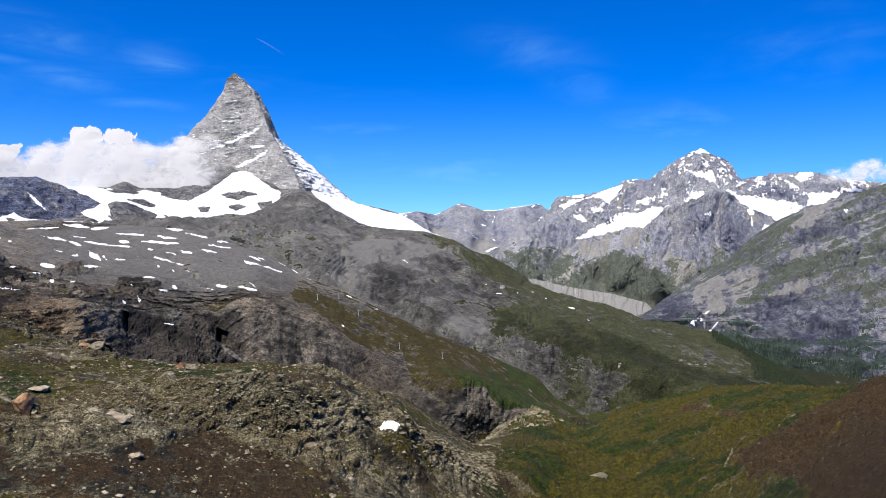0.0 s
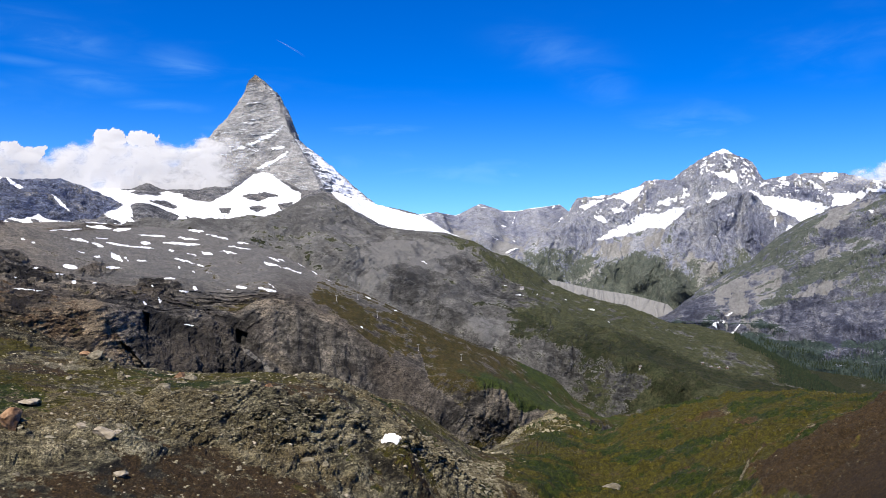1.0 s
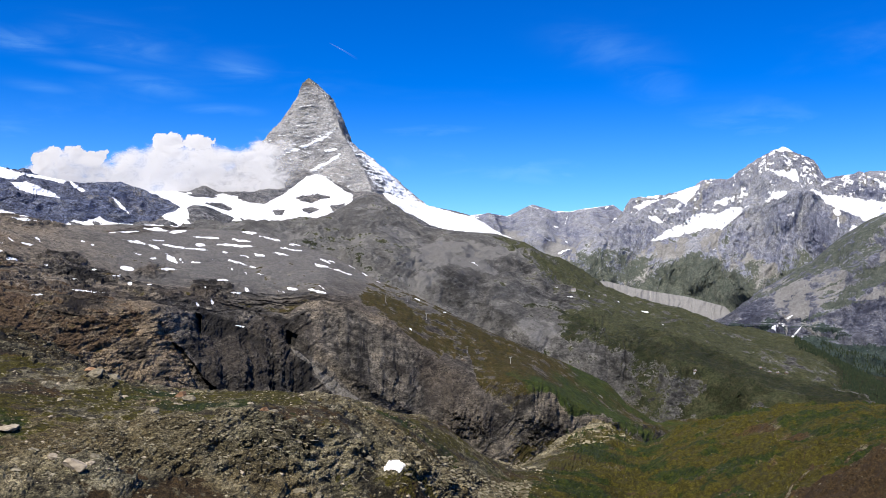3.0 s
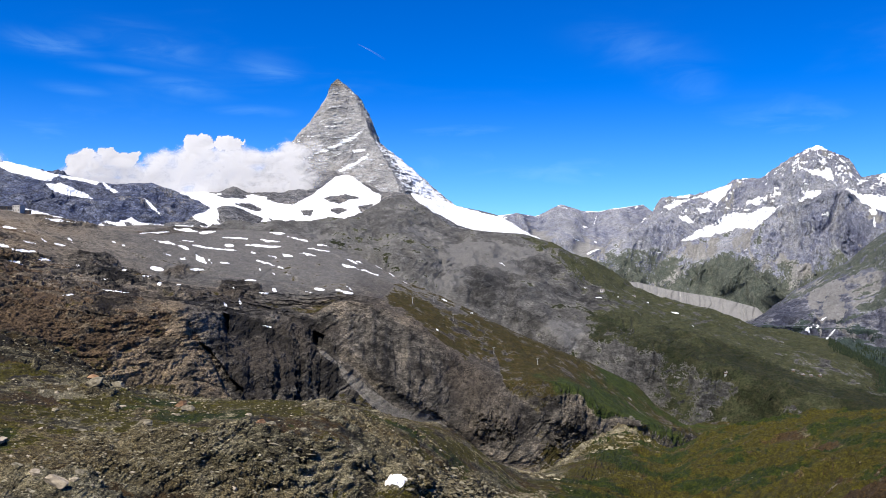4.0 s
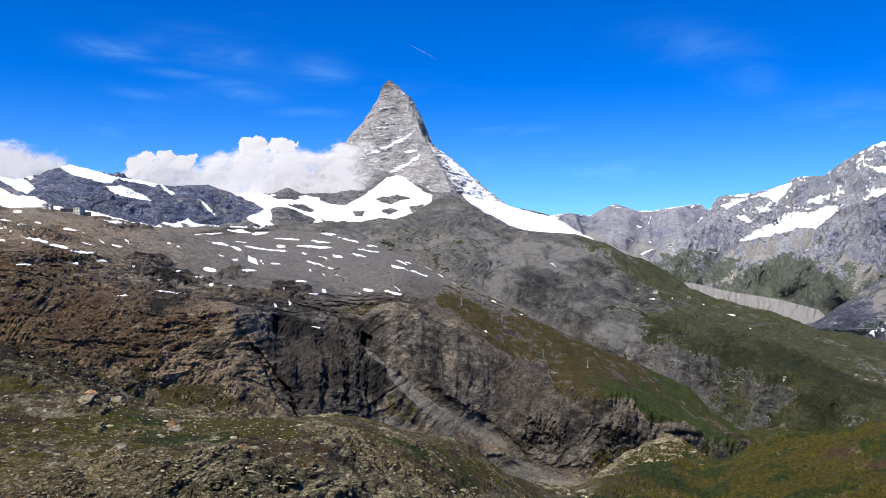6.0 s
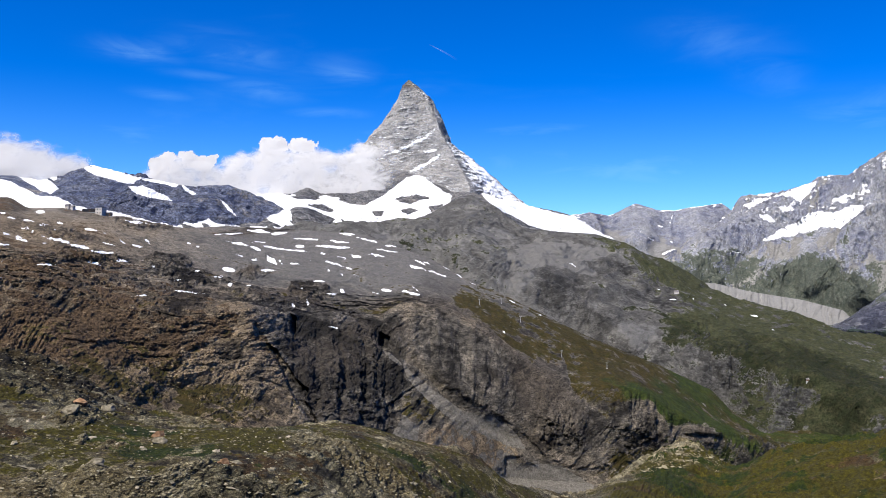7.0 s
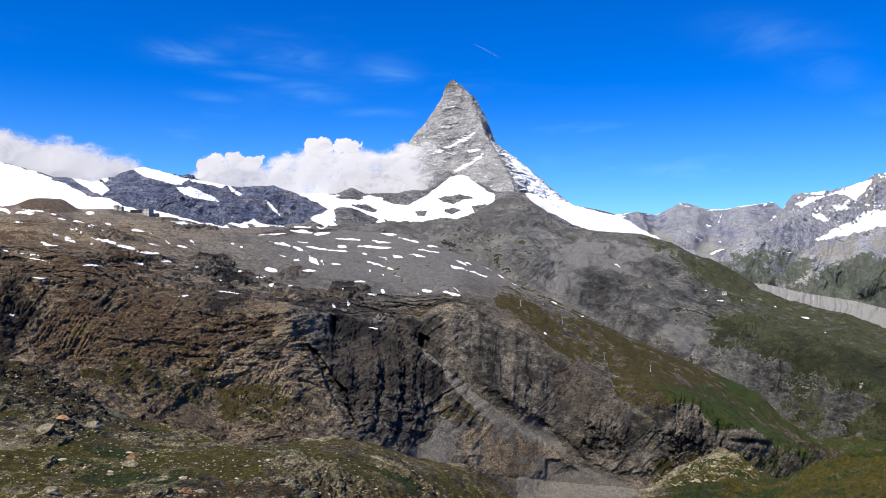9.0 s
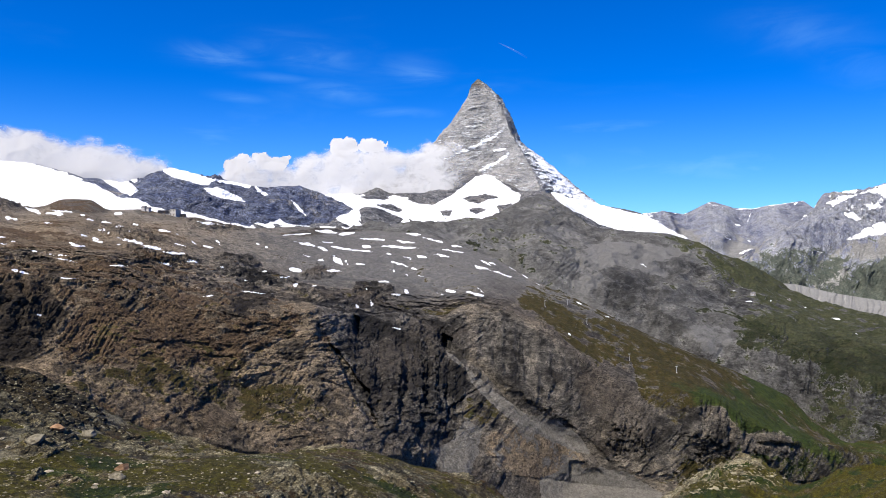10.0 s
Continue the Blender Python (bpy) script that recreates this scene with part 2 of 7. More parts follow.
def patches(place, rag, *outlines):
    """1 inside any of the outlines of (bearing, height angle), 0 outside, with ragged edges of that many degrees. The
    outlines are placed to fit the camera's view.
    """
    a, e, ragged = place.view_angles() if hasattr(place, "view_angles") else place
    total = np.zeros(a.shape)
    soft = max(0.03, rag)
    for line in outlines:
        line = np.array(line, float)
        low, high = line.min(0) - 3 * rag - 0.1, line.max(0) + 3 * rag + 0.1
        box = (a > low[0]) & (a < high[0]) & (e > low[1]) & (e < high[1])
        if not box.any():
            continue
        u, v = a[box], e[box]
        far, inside = np.full(u.shape, 99.0), np.zeros(u.shape, bool)
        for (a0, e0), (a1, e1) in zip(line, np.roll(line, -1, 0)):
            far = np.minimum(far, from_segment(u, v, a0, e0, a1, e1))
            inside ^= ((e0 > v) != (e1 > v)) & (u < (a1 - a0) * (v - e0) / (e1 - e0 + 1e-9) + a0)
        total[box] = np.maximum(total[box], smooth(np.where(inside, far, -far) + rag * ragged[box], -soft, soft))
    return total


def strips(sheet, rows):
    """1 along stretches of (bearing, height angle, bearing, height angle, half width in degrees), tapering at the ends.
    The stretches are placed to fit the camera's view.
    """
    a, e, ragged = sheet.view_angles()
    total = np.zeros(a.shape)
    for a0, e0, a1, e1, wide in rows:
        box = (a > min(a0, a1) - 0.5) & (a < max(a0, a1) + 0.5) & (e > min(e0, e1) - 0.4) & (e < max(e0, e1) + 0.4)
        u, v = a[box], e[box]
        q = np.stack([u + 7 * a0, v * 2.2, 0 * u], -1)
        far = from_segment(u + 0.12 * ragged[box], 1.5 * v + 0.07 * ragged[box], a0, 1.5 * e0, a1, 1.5 * e1) + wide * 0.8 * fractal(q, 0.5, 3, 0.55)
        far = far + wide * 0.9 * np.clip(np.hypot(u - (a0 + a1) / 2, v - (e0 + e1) / 2) * 2 / (math.hypot(a1 - a0, e1 - e0) + 0.02), 0, 1.2) ** 3
        total[box] = np.maximum(total[box], smooth(far, wide * 1.3 + 0.03, wide * 0.2))
    return total


class Sheet:
    """A sheet of ground lofted through lines of (azimuth in degrees, range, height against the eye)."""

    def __init__(self, lines, az, counts, round_off=0.0):
        r, z, level = [], [], []
        lines = [np.array(line, float) for line in lines]
        ranges = [np.interp(az, line[:, 0], line[:, 1]) for line in lines]
        heights = [np.interp(az, line[:, 0], line[:, 2]) for line in lines]
        if round_off:
            width = max(1, int(round_off / np.median(np.diff(az))))
            kernel = np.hanning(2 * width + 3)[1:-1]
            kernel /= kernel.sum()
            pad = len(kernel) // 2
            ranges = [np.convolve(np.pad(v, pad, mode="edge"), kernel, "valid") for v in ranges]
            heights = [np.convolve(np.pad(v, pad, mode="edge"), kernel, "valid") for v in heights]
        for k, count in enumerate(counts):
            for t in np.linspace(0, 1, count, endpoint=(k == len(counts) - 1)):
                r.append(ranges[k] * (1 - t) + ranges[k + 1] * t)
                z.append(heights[k] * (1 - t) + heights[k + 1] * t)
                level.append(k + t)
        self.r, self.z, self.az = np.array(r), np.array(z), az
        self.level = np.array(level)[:, None] * np.ones(len(az))
        self.azimuth = az[None, :] * np.ones(self.r.shape)
        a = np.radians(self.azimuth)
        self.p = np.stack([self.r * np.sin(a), self.r * np.cos(a), self.z + EYE], -1)
        self.layers, self.ragged, self.rag_size = {}, None, 0.5

    def normals(self):
        du, dv = np.gradient(self.p, axis=1), np.gradient(self.p, axis=0)
        v = np.cross(du, dv)
        v /= np.linalg.norm(v, axis=-1, keepdims=True) + 1e-9
        return v * np.where(v[..., 2:] < 0, -1, 1)

    def flat(self):
        return self.p.reshape(-1, 3)

    def push(self, amount):
        self.p = self.p + self.normals() * np.asarray(amount)[..., None]

    def lift(self, amount):
        self.p[..., 2] += amount

    def toward(self, amount):
        """Moves the sheet towards the eye's first place, by that many metres."""
        v = np.array([0, 0, EYE]) - self.p
        self.p = self.p + v / np.linalg.norm(v, axis=-1, keepdims=True) * np.asarray(amount)[..., None]

    def fractal(self, size, octaves, gain=0.5, ridged=False, squash=(1, 1, 1), turn=0.0):
        p = self.flat()
        if turn:
            c, s = math.cos(radians(turn)), math.sin(radians(turn))
            p = np.stack([p[:, 0] * c + p[:, 2] * s, p[:, 1], p[:, 2] * c - p[:, 0] * s], -1)
        return fractal(p * np.array(squash), size, octaves, gain, ridged).reshape(self.r.shape)

    def gullies(self, width, octaves=4, run=0.5, bend=0.6, gain=0.55, seed=0.0):
        """Spurs and gullies that run down the slope, sharp at the spurs; width in degrees of azimuth."""
        p = np.stack([self.azimuth / width, self.level * run + seed, np.full(self.r.shape, seed)], -1).reshape(-1, 3)
        warp = fractal(self.flat() + seed, width / 57.3 * float(np.median(self.r)) * 1.6, 4)
        p[:, 0] += bend * warp
        total, amount, weight = 0, 1.0, 0.0
        for k in range(octaves):
            v = grain(p * np.array([2.1**k, 1.5**k, 1]) + 5.7 * k)
            total, weight = total + amount * (1 - np.abs(4 * v - 2)), weight + amount
            amount *= gain
        return (total / weight).reshape(self.r.shape) * 1.6

    def pattern(self, du, dv, octaves=4, gain=0.55, ridged=False, seed=0.0, slant=0.0, bend=0.4):
        """Noise laid along the sheet: du degrees of azimuth by dv of its levels, slanted and bent."""
        u, v = self.azimuth / du, (self.level - slant * self.azimuth) / dv
        warp = fractal(np.stack([u * 0.7, v * 0.7, np.full(u.shape, seed + 40)], -1).reshape(-1, 3), 1.0, 3).reshape(u.shape)
        q = np.stack([u + bend * warp, v + bend * warp, np.full(u.shape, seed)], -1).reshape(-1, 3)
        return fractal(q, 1.0, octaves, gain, ridged).reshape(u.shape)

    def view_angles(self):
        """Bearing and height angle of every place seen from the camera's first place, and a ragged noise for outlines.
        """
        a, e = bearings(self.p)
        if self.ragged is None:
            self.ragged = fractal(np.stack([a, e * 1.5, a * 0], -1).reshape(-1, 3), self.rag_size, 6, 0.72).reshape(a.shape)
        return a, e, self.ragged

    def spines(self, lines, amount, width):
        """Sharp ribs that stand out along lines of (bearing, height angle), placed to fit the camera's view."""
        a, e, ragged = self.view_angles()
        far = np.full(a.shape, 9.0)
        for line in lines:
            for (a0, e0), (a1, e1) in zip(line, line[1:]):
                far = np.minimum(far, from_segment(a + 0.2 * ragged, e + 0.1 * ragged, a0, e0, a1, e1))
        self.toward(amount * np.maximum(0, 1 - far / width))

    def ground_at(self, az, r):
        """The place of the sheet at an azimuth and range, and the level there."""
        k = int(np.argmin(np.abs(self.az - az)))
        d = np.hypot(self.p[:, k, 0], self.p[:, k, 1])
        row = int(np.argmin(np.abs(d - r)))
        return Vector(self.p[row, k])

    def build(self, name, mat, label, category, soft=False, kind="structure"):
        return grid_object(name, self.p, mat, self.layers, label, category, soft, kind)


def grid_mesh(name, p, layers, closed=False, soft=False):
    rows, cols = p.shape[:2]
    index = np.arange(rows * cols).reshape(rows, cols)
    if closed:
        index = np.concatenate([index, index[:, :1]], 1)
    quads = np.stack([index[:-1, :-1], index[:-1, 1:], index[1:, 1:], index[1:, :-1]], -1).reshape(-1, 4)
    mesh = bpy.data.meshes.new(name)
    mesh.vertices.add(rows * cols)
    mesh.vertices.foreach_set("co", p.reshape(-1).astype(np.float32))
    mesh.loops.add(quads.size)
    mesh.loops.foreach_set("vertex_index", quads.reshape(-1).astype(np.int32))
    mesh.polygons.add(len(quads))
    mesh.polygons.foreach_set("loop_start", np.arange(0, quads.size, 4, dtype=np.int32))
    mesh.polygons.foreach_set("use_smooth", np.full(len(quads), soft))
    for key, values in layers.items():
        mesh.attributes.new(key, "FLOAT", "POINT").data.foreach_set("value", np.asarray(values, np.float32).reshape(-1))
    mesh.update(calc_edges=True)
    return mesh


def grid_object(name, p, mat, layers, label, category, soft=False, kind="structure", closed=False):
    ob = new(name, grid_mesh(name, p, layers, closed, soft))
    ob.data.materials.append(mat)
    return tagged(ob, label, category, "", kind)


# ---- landforms: lines of (azimuth, range, height against the eye) ----
# near ground, from below the camera out to the far edge of the knoll
NEAR_0 = [(-180.0, -0.3, -36.0), (180.0, -0.3, -36.0)]
NEAR_1 = [(-180.0, 60, -30.0), (-60.0, 55, -18.0), (-30.0, 55, -21.0), (-10.0, 55, -25.5), (5.0, 55, -31.0), (15.0, 55, -37.0), (25.0, 55, -44.0), (35.0, 55, -38.0), (44.0, 55, -25.0), (60.0, 55, -12.0), (180.0, 60, -30.0)]
NEAR_2 = [(-180.0, 150, -10.0), (-60.0, 102, -12.0), (-30.0, 102, -15.5), (-13.0, 102, -19.4), (-7.7, 99, -19.8), (-1.5, 103, -23.2), (5.5, 108, -26.2), (11.0, 116, -31.5), (15.5, 125, -39.0), (22.0, 130, -50.0), (28.0, 140, -52.0), (34.0, 140, -44.0), (40.0, 130, -31.0), (47.0, 130, -20.0), (60.0, 130, -10.0), (180.0, 150, -10.0)]
NEAR_3 = [(-180.0, 250, 20.0), (-60.0, 120, -8.0), (-30.0, 118, -12.5), (-13.0, 117, -16.7), (-8.0, 117, -18.2), (-1.5, 109, -18.9), (0.8, 114, -18.6), (6.9, 118, -20.8), (11.0, 124, -26.0), (15.5, 140, -37.0), (22.0, 170, -54.0), (28.0, 185, -57.0), (34.0, 190, -49.0), (38.5, 190, -42.0), (44.0, 170, -30.0), (60.0, 170, -10.0), (180.0, 250, 20.0)]
NEAR_4 = [(-180.0, 400, 60.0), (-60.0, 150, -5.0), (-30.0, 145, -10.5), (-13.0, 142, -15.2), (-8.8, 138, -17.4), (-3.8, 138, -20.4), (2.0, 142, -21.0), (6.4, 146, -22.8), (10.0, 150, -27.5), (15.5, 160, -42.0), (20.0, 200, -55.0), (26.0, 215, -62.0), (34.0, 195, -50.5), (38.3, 238, -46.5), (44.0, 212, -37.5), (60.0, 215, -15.0), (180.0, 400, 60.0)]
NEAR_5 = [(-180.0, 700, 110), (-60.0, 170, 0.0), (-15.8, 179, -12.2), (-13.0, 183, -16.0), (-11.3, 186, -20.3), (-8.2, 188, -26.7), (-5.7, 187, -28.8), (-1.8, 182, -31.6), (1.1, 185, -31.1), (4.6, 186, -30.3), (7.1, 189, -32.3), (8.9, 193, -34.6), (12.0, 199, -37.4), (17.0, 195, -50.0), (21.0, 250, -65.0), (25.0, 290, -73.0), (29.0, 300, -67.0), (34.0, 300, -59.0), (38.0, 300, -53.0), (41.5, 256, -44.2), (44.0, 237, -35.0), (60.0, 250, -10.0), (180.0, 700, 110)]
NEAR_6 = [(-180.0, 1200, 170), (-60.0, 200, -10.0), (-30.0, 200, -22.0), (-10.0, 190, -34.0), (5.0, 195, -42.0), (10.0, 205, -52.0), (14.2, 231, -56.3), (16.7, 332, -85.8), (17.7, 450, -111.2), (19.2, 467, -105.0), (21.4, 485, -98.6), (22.9, 474, -100.4), (24.6, 453, -103.9), (25.8, 440, -96.7), (27.4, 436, -90.0), (28.8, 438, -85.7), (32.1, 440, -77.2), (33.7, 441, -73.4), (37.4, 441, -72.6), (45.0, 430, -72.0), (60.0, 420, -40.0), (180.0, 1200, 170)]
NEAR_7 = [(-180.0, 1800, 240), (-60.0, 330, -120.0), (0.0, 330, -160.0), (14.0, 420, -170.0), (25.0, 620, -180.0), (45.0, 600, -180.0), (60.0, 560, -120.0), (180.0, 1800, 240)]
NEAR_8 = [(-180.0, 2600, 330), (-70.0, 560, -250.0), (0.0, 620, -345.0), (25.0, 820, -372), (50.0, 820, -372), (75.0, 700, -250), (180.0, 2600, 330)]
# far wall of the gorge and the snow-streaked plateau above it
GORGE_0 = [(-50.0, 600, -250.0), (-25.0, 680, -300.0), (-5.0, 860, -350), (5.0, 1000, -360), (15.0, 1180, -365), (25.0, 1380, -368), (40.0, 1560, -372)]
GORGE_1 = [(-50.0, 700, -140), (-28.5, 775, -112), (-24.1, 740, -119), (-18.7, 765, -158), (-13.3, 795, -185), (-7.7, 855, -209), (-3.9, 940, -231), (-1.5, 1018, -265), (0.6, 1040, -281), (3.0, 1110, -306), (7.6, 1214, -337), (14.3, 1241, -348), (18.6, 1301, -347), (21.9, 1413, -360), (25.0, 1516, -367), (27.0, 1600, -372), (40.0, 1650, -372)]
GORGE_2 = [(-50.0, 800, -90), (-28.8, 850, -77), (-24.0, 861, -103), (-18.9, 884, -119), (-14.6, 933, -150), (-9.4, 977, -154), (-6.3, 1004, -187), (-0.9, 1125, -226), (1.7, 1191, -199), (7.5, 1236, -225), (11.3, 1242, -256), (15.0, 1273, -266), (17.1, 1298, -276), (19.2, 1341, -294), (21.2, 1395, -309), (23.1, 1463, -327), (25.0, 1547, -348), (27.0, 1620, -366), (40.0, 1680, -366)]
GORGE_3 = [(-50.0, 950, -20), (-29.2, 964, -23), (-22.8, 989, -32), (-18.2, 996, -63), (-14.5, 1003, -74), (-10.0, 1057, -76), (-6.7, 1199, -93), (-3.7, 1270, -108), (-0.9, 1292, -114), (0.7, 1305, -91), (3.4, 1316, -102), (5.8, 1315, -128), (7.8, 1308, -158), (9.7, 1305, -187), (12.4, 1302, -215), (14.9, 1309, -216), (17.1, 1328, -230), (18.8, 1358, -262), (21.2, 1418, -295), (23.1, 1486, -319), (25.0, 1569, -342), (27.0, 1640, -362), (40.0, 1700, -362)]
GORGE_4 = [(-50.0, 1100, 20), (-29.6, 1104, 6), (-23.2, 1160, -1), (-16.3, 1365, -22), (-10.2, 1400, -52), (-3.9, 1423, -73), (0.9, 1427, -73), (4.9, 1449, -93), (8.8, 1447, -141), (13.0, 1444, -186), (16.6, 1492, -220), (20.0, 1566, -269), (22.3, 1629, -316), (24.6, 1663, -355), (27.0, 1690, -356), (40.0, 1720, -356)]
GORGE_5 = [(-50.0, 1850, 150), (-30.7, 1851, 104), (-29.3, 1853, 85), (-28.2, 1884, 93), (-27.2, 1894, 109), (-25.5, 1896, 110), (-24.5, 1888, 87), (-22.3, 1839, 88), (-20.2, 1792, 74), (-16.8, 1795, 53), (-14.9, 1817, 48), (-12.3, 1919, 55), (-9.2, 2022, 54), (-6.0, 2024, 47), (-2.8, 1977, 40), (-1.1, 1878, 16), (1.8, 1780, -13), (4.6, 1681, -58), (7.0, 1631, -83), (9.4, 1611, -114), (12.8, 1608, -160), (15.4, 1626, -192), (18.2, 1663, -227), (21.6, 1737, -283), (22.6, 1741, -319), (24.9, 1742, -366), (27.0, 1750, -352), (40.0, 1760, -352)]
GORGE_6 = [(-50.0, 2150, 60), (-20.0, 2100, 20), (-8.0, 2250, 0), (0.0, 2150, -40), (5.0, 1900, -130), (10.0, 1760, -230), (15.0, 1760, -300), (22.0, 1900, -350), (40.0, 1850, -372)]
# grey shoulder below the peak, running out into green slopes
SHOULDER_0 = [(-12.0, 2080, -60), (0.0, 2050, -80), (5.0, 1850, -180), (10.0, 1760, -270), (15.0, 1740, -330), (20.0, 1740, -365), (26.0, 1720, -372), (32.0, 1680, -375), (46.0, 1650, -378)]
SHOULDER_1 = [(-12.0, 2150, -70), (-4.3, 2100, 16), (1.4, 2100, -12), (5.7, 2079, -48), (8.9, 2048, -98), (12.2, 2046, -134), (15.4, 1991, -187), (18.3, 1917, -220), (21.1, 1885, -242), (23.5, 1886, -234), (25.9, 1831, -264), (29.4, 1829, -278), (33.2, 1775, -300), (36.8, 1721, -318), (40.2, 1714, -352), (46.0, 1750, -330)]
SHOULDER_1b = [(-12.0, 2170, -50), (-9.5, 2180, 20), (-4.3, 2200, 36), (1.4, 2250, 18), (4.9, 2250, 2), (7.3, 2300, -20), (10.5, 2300, -20), (13.8, 2299, -52), (17.1, 2298, -101), (19.5, 2245, -154), (22.7, 2242, -184), (25.9, 2189, -216), (29.4, 2136, -244), (33.2, 2031, -275), (36.8, 1954, -322), (40.2, 1916, -363), (46.0, 1900, -320)]
SHOULDER_2 = [(-12.0, 2250, -50), (-9.5, 2290, 35), (-7.8, 2323, 54), (-5.4, 2424, 70), (-2.3, 2527, 76), (0.9, 2629, 87), (2.5, 2778, 130), (4.6, 2926, 200), (6.5, 2831, 142), (8.1, 2734, 76), (10.4, 2686, 62), (13.4, 2688, 53), (15.6, 2689, 20), (17.4, 2740, -26), (19.2, 2790, -70), (20.9, 2789, -123), (22.9, 2737, -166), (24.9, 2697, -182), (26.4, 2657, -187), (28.6, 2540, -221), (31.3, 2489, -239), (33.5, 2437, -255), (35.0, 2384, -279), (37.5, 2277, -322), (39.5, 2220, -366), (41.8, 2165, -391), (46.0, 2150, -330)]
SHOULDER_3 = [(-12.0, 2500, -60), (0.0, 2850, -60), (10.0, 3050, -60), (20.0, 3050, -260), (30.0, 2750, -330), (46.0, 2500, -380)]
# rock band and snowfields at the foot of the peak
FOOT_0 = [(-30.0, 2500, -40), (-17.9, 2315, 26), (-7.8, 2373, 36), (2.6, 2530, 66), (4.8, 2981, 118), (8.8, 2935, 14), (12.2, 2937, 5), (14.8, 3039, -5), (15.0, 3100, -120)]
FOOT_1 = [(-30.0, 2700, 80), (-11.1, 2670, 72), (-9.2, 2770, 108), (-7.6, 2820, 144), (-5.6, 2774, 88), (-1.6, 2877, 100), (0.8, 2928, 114), (2.4, 3008, 134), (4.0, 3127, 191), (6.4, 3131, 151), (7.9, 3234, 100), (10.2, 3335, 86), (12.5, 3437, 65), (14.5, 3539, 35), (15.0, 3500, -60)]
FOOT_2 = [(-30.0, 3300, 200), (-12.9, 3315, 170), (-10.6, 3415, 219), (-8.2, 3516, 229), (-7.1, 3515, 255), (-6.2, 3568, 234), (-4.2, 3718, 259), (-1.8, 3818, 291), (-0.2, 3865, 341), (1.4, 3868, 314), (3.1, 3823, 264), (4.7, 3724, 257), (6.3, 3777, 233), (8.2, 3930, 211), (10.5, 4033, 188), (11.7, 4034, 160), (12.8, 4036, 115), (14.5, 3939, 43), (15.0, 3900, 0)]
FOOT_3 = [(-30.0, 4000, 250), (-13.1, 4214, 225), (-9.9, 4312, 299), (-5.9, 4359, 382), (-1.9, 4303, 470), (1.4, 4261, 420), (4.6, 4222, 311), (6.2, 4226, 260), (8.2, 4230, 218), (10.5, 4233, 185), (11.0, 4200, 90), (15.0, 4100, -20)]
FOOT_4 = [(-30.0, 4500, 0), (15.0, 4500, -100)]
# glaciated ridge with dark cliffs
RIDGE_0 = [(-45.0, 2300, 60), (-31.0, 2302, 80), (-26.1, 2307, 76), (-20.9, 2312, 72), (-16.1, 2416, 48), (-11.1, 2520, 46), (-7.9, 2623, 54), (-5.0, 2650, 20)]
RIDGE_1 = [(-45.0, 2500, 100), (-31.1, 2501, 128), (-24.5, 2507, 119), (-22.8, 2558, 131), (-19.9, 2561, 112), (-16.1, 2566, 74), (-13.5, 2618, 80), (-11.1, 2670, 72), (-8.8, 2722, 74), (-5.0, 2720, 60)]
RIDGE_1b = [(-45.0, 2900, 170), (-31.3, 2895, 232), (-27.7, 2879, 224), (-24.6, 2805, 172), (-22.9, 2757, 161), (-20.0, 2709, 161), (-16.2, 2694, 121), (-13.5, 2716, 133), (-11.2, 2769, 117), (-8.8, 2781, 87), (-5.0, 2780, 70)]
RIDGE_2 = [(-45.0, 3300, 330), (-31.4, 3282, 384), (-29.5, 3285, 375), (-27.8, 3292, 324), (-26.5, 3197, 275), (-25.7, 3197, 283), (-24.2, 3082, 232), (-23.3, 3101, 249), (-21.9, 3099, 286), (-21.2, 3099, 296), (-19.3, 3053, 264), (-17.4, 3006, 246), (-15.9, 2959, 228), (-14.8, 2961, 211), (-13.8, 2911, 222), (-12.4, 2912, 224), (-10.8, 2915, 194), (-9.6, 2898, 159), (-8.8, 2870, 122), (-7.8, 2822, 93), (-5.0, 2850, 60)]
RIDGE_3 = [(-45.0, 3700, 100), (-20.0, 3500, 60), (-5.0, 3100, -60)]
# far ridge closing the head of the valley
COL_0 = [(5.0, 4100, -40), (10.5, 4199, 77), (13.8, 4200, 54), (18.7, 4199, -79), (21.9, 4198, -122), (26.0, 4300, -200)]
COL_1 = [(5.0, 4500, 140), (9.3, 4596, 188), (10.9, 4646, 187), (13.0, 4695, 210), (14.2, 4696, 194), (15.0, 4715, 222), (16.0, 4743, 264), (17.4, 4745, 224), (18.7, 4745, 221), (19.5, 4744, 234), (21.7, 4743, 261), (22.2, 4715, 222), (23.5, 4647, 176), (25.9, 4599, 94), (26.0, 4600, 0)]
COL_2 = [(5.0, 4900, -100), (26.0, 4900, -200)]
# snowy massif beyond the valley
MASSIF_0 = [(14.0, 3700, -330), (17.9, 3796, -180), (21.1, 3793, -224), (25.1, 3788, -300), (29.4, 3685, -332), (33.2, 3636, -320), (38.5, 3586, -315), (44.0, 3587, -310), (55.0, 3600, -300)]
MASSIF_1 = [(14.0, 3950, -160), (17.5, 3998, -119), (19.5, 3998, -123), (23.5, 4048, -131), (25.9, 4099, -88), (28.2, 4049, -86), (30.5, 3947, -164), (33.1, 3949, -107), (38.5, 3999, -77), (44.0, 3999, -72), (55.0, 4000, -100)]
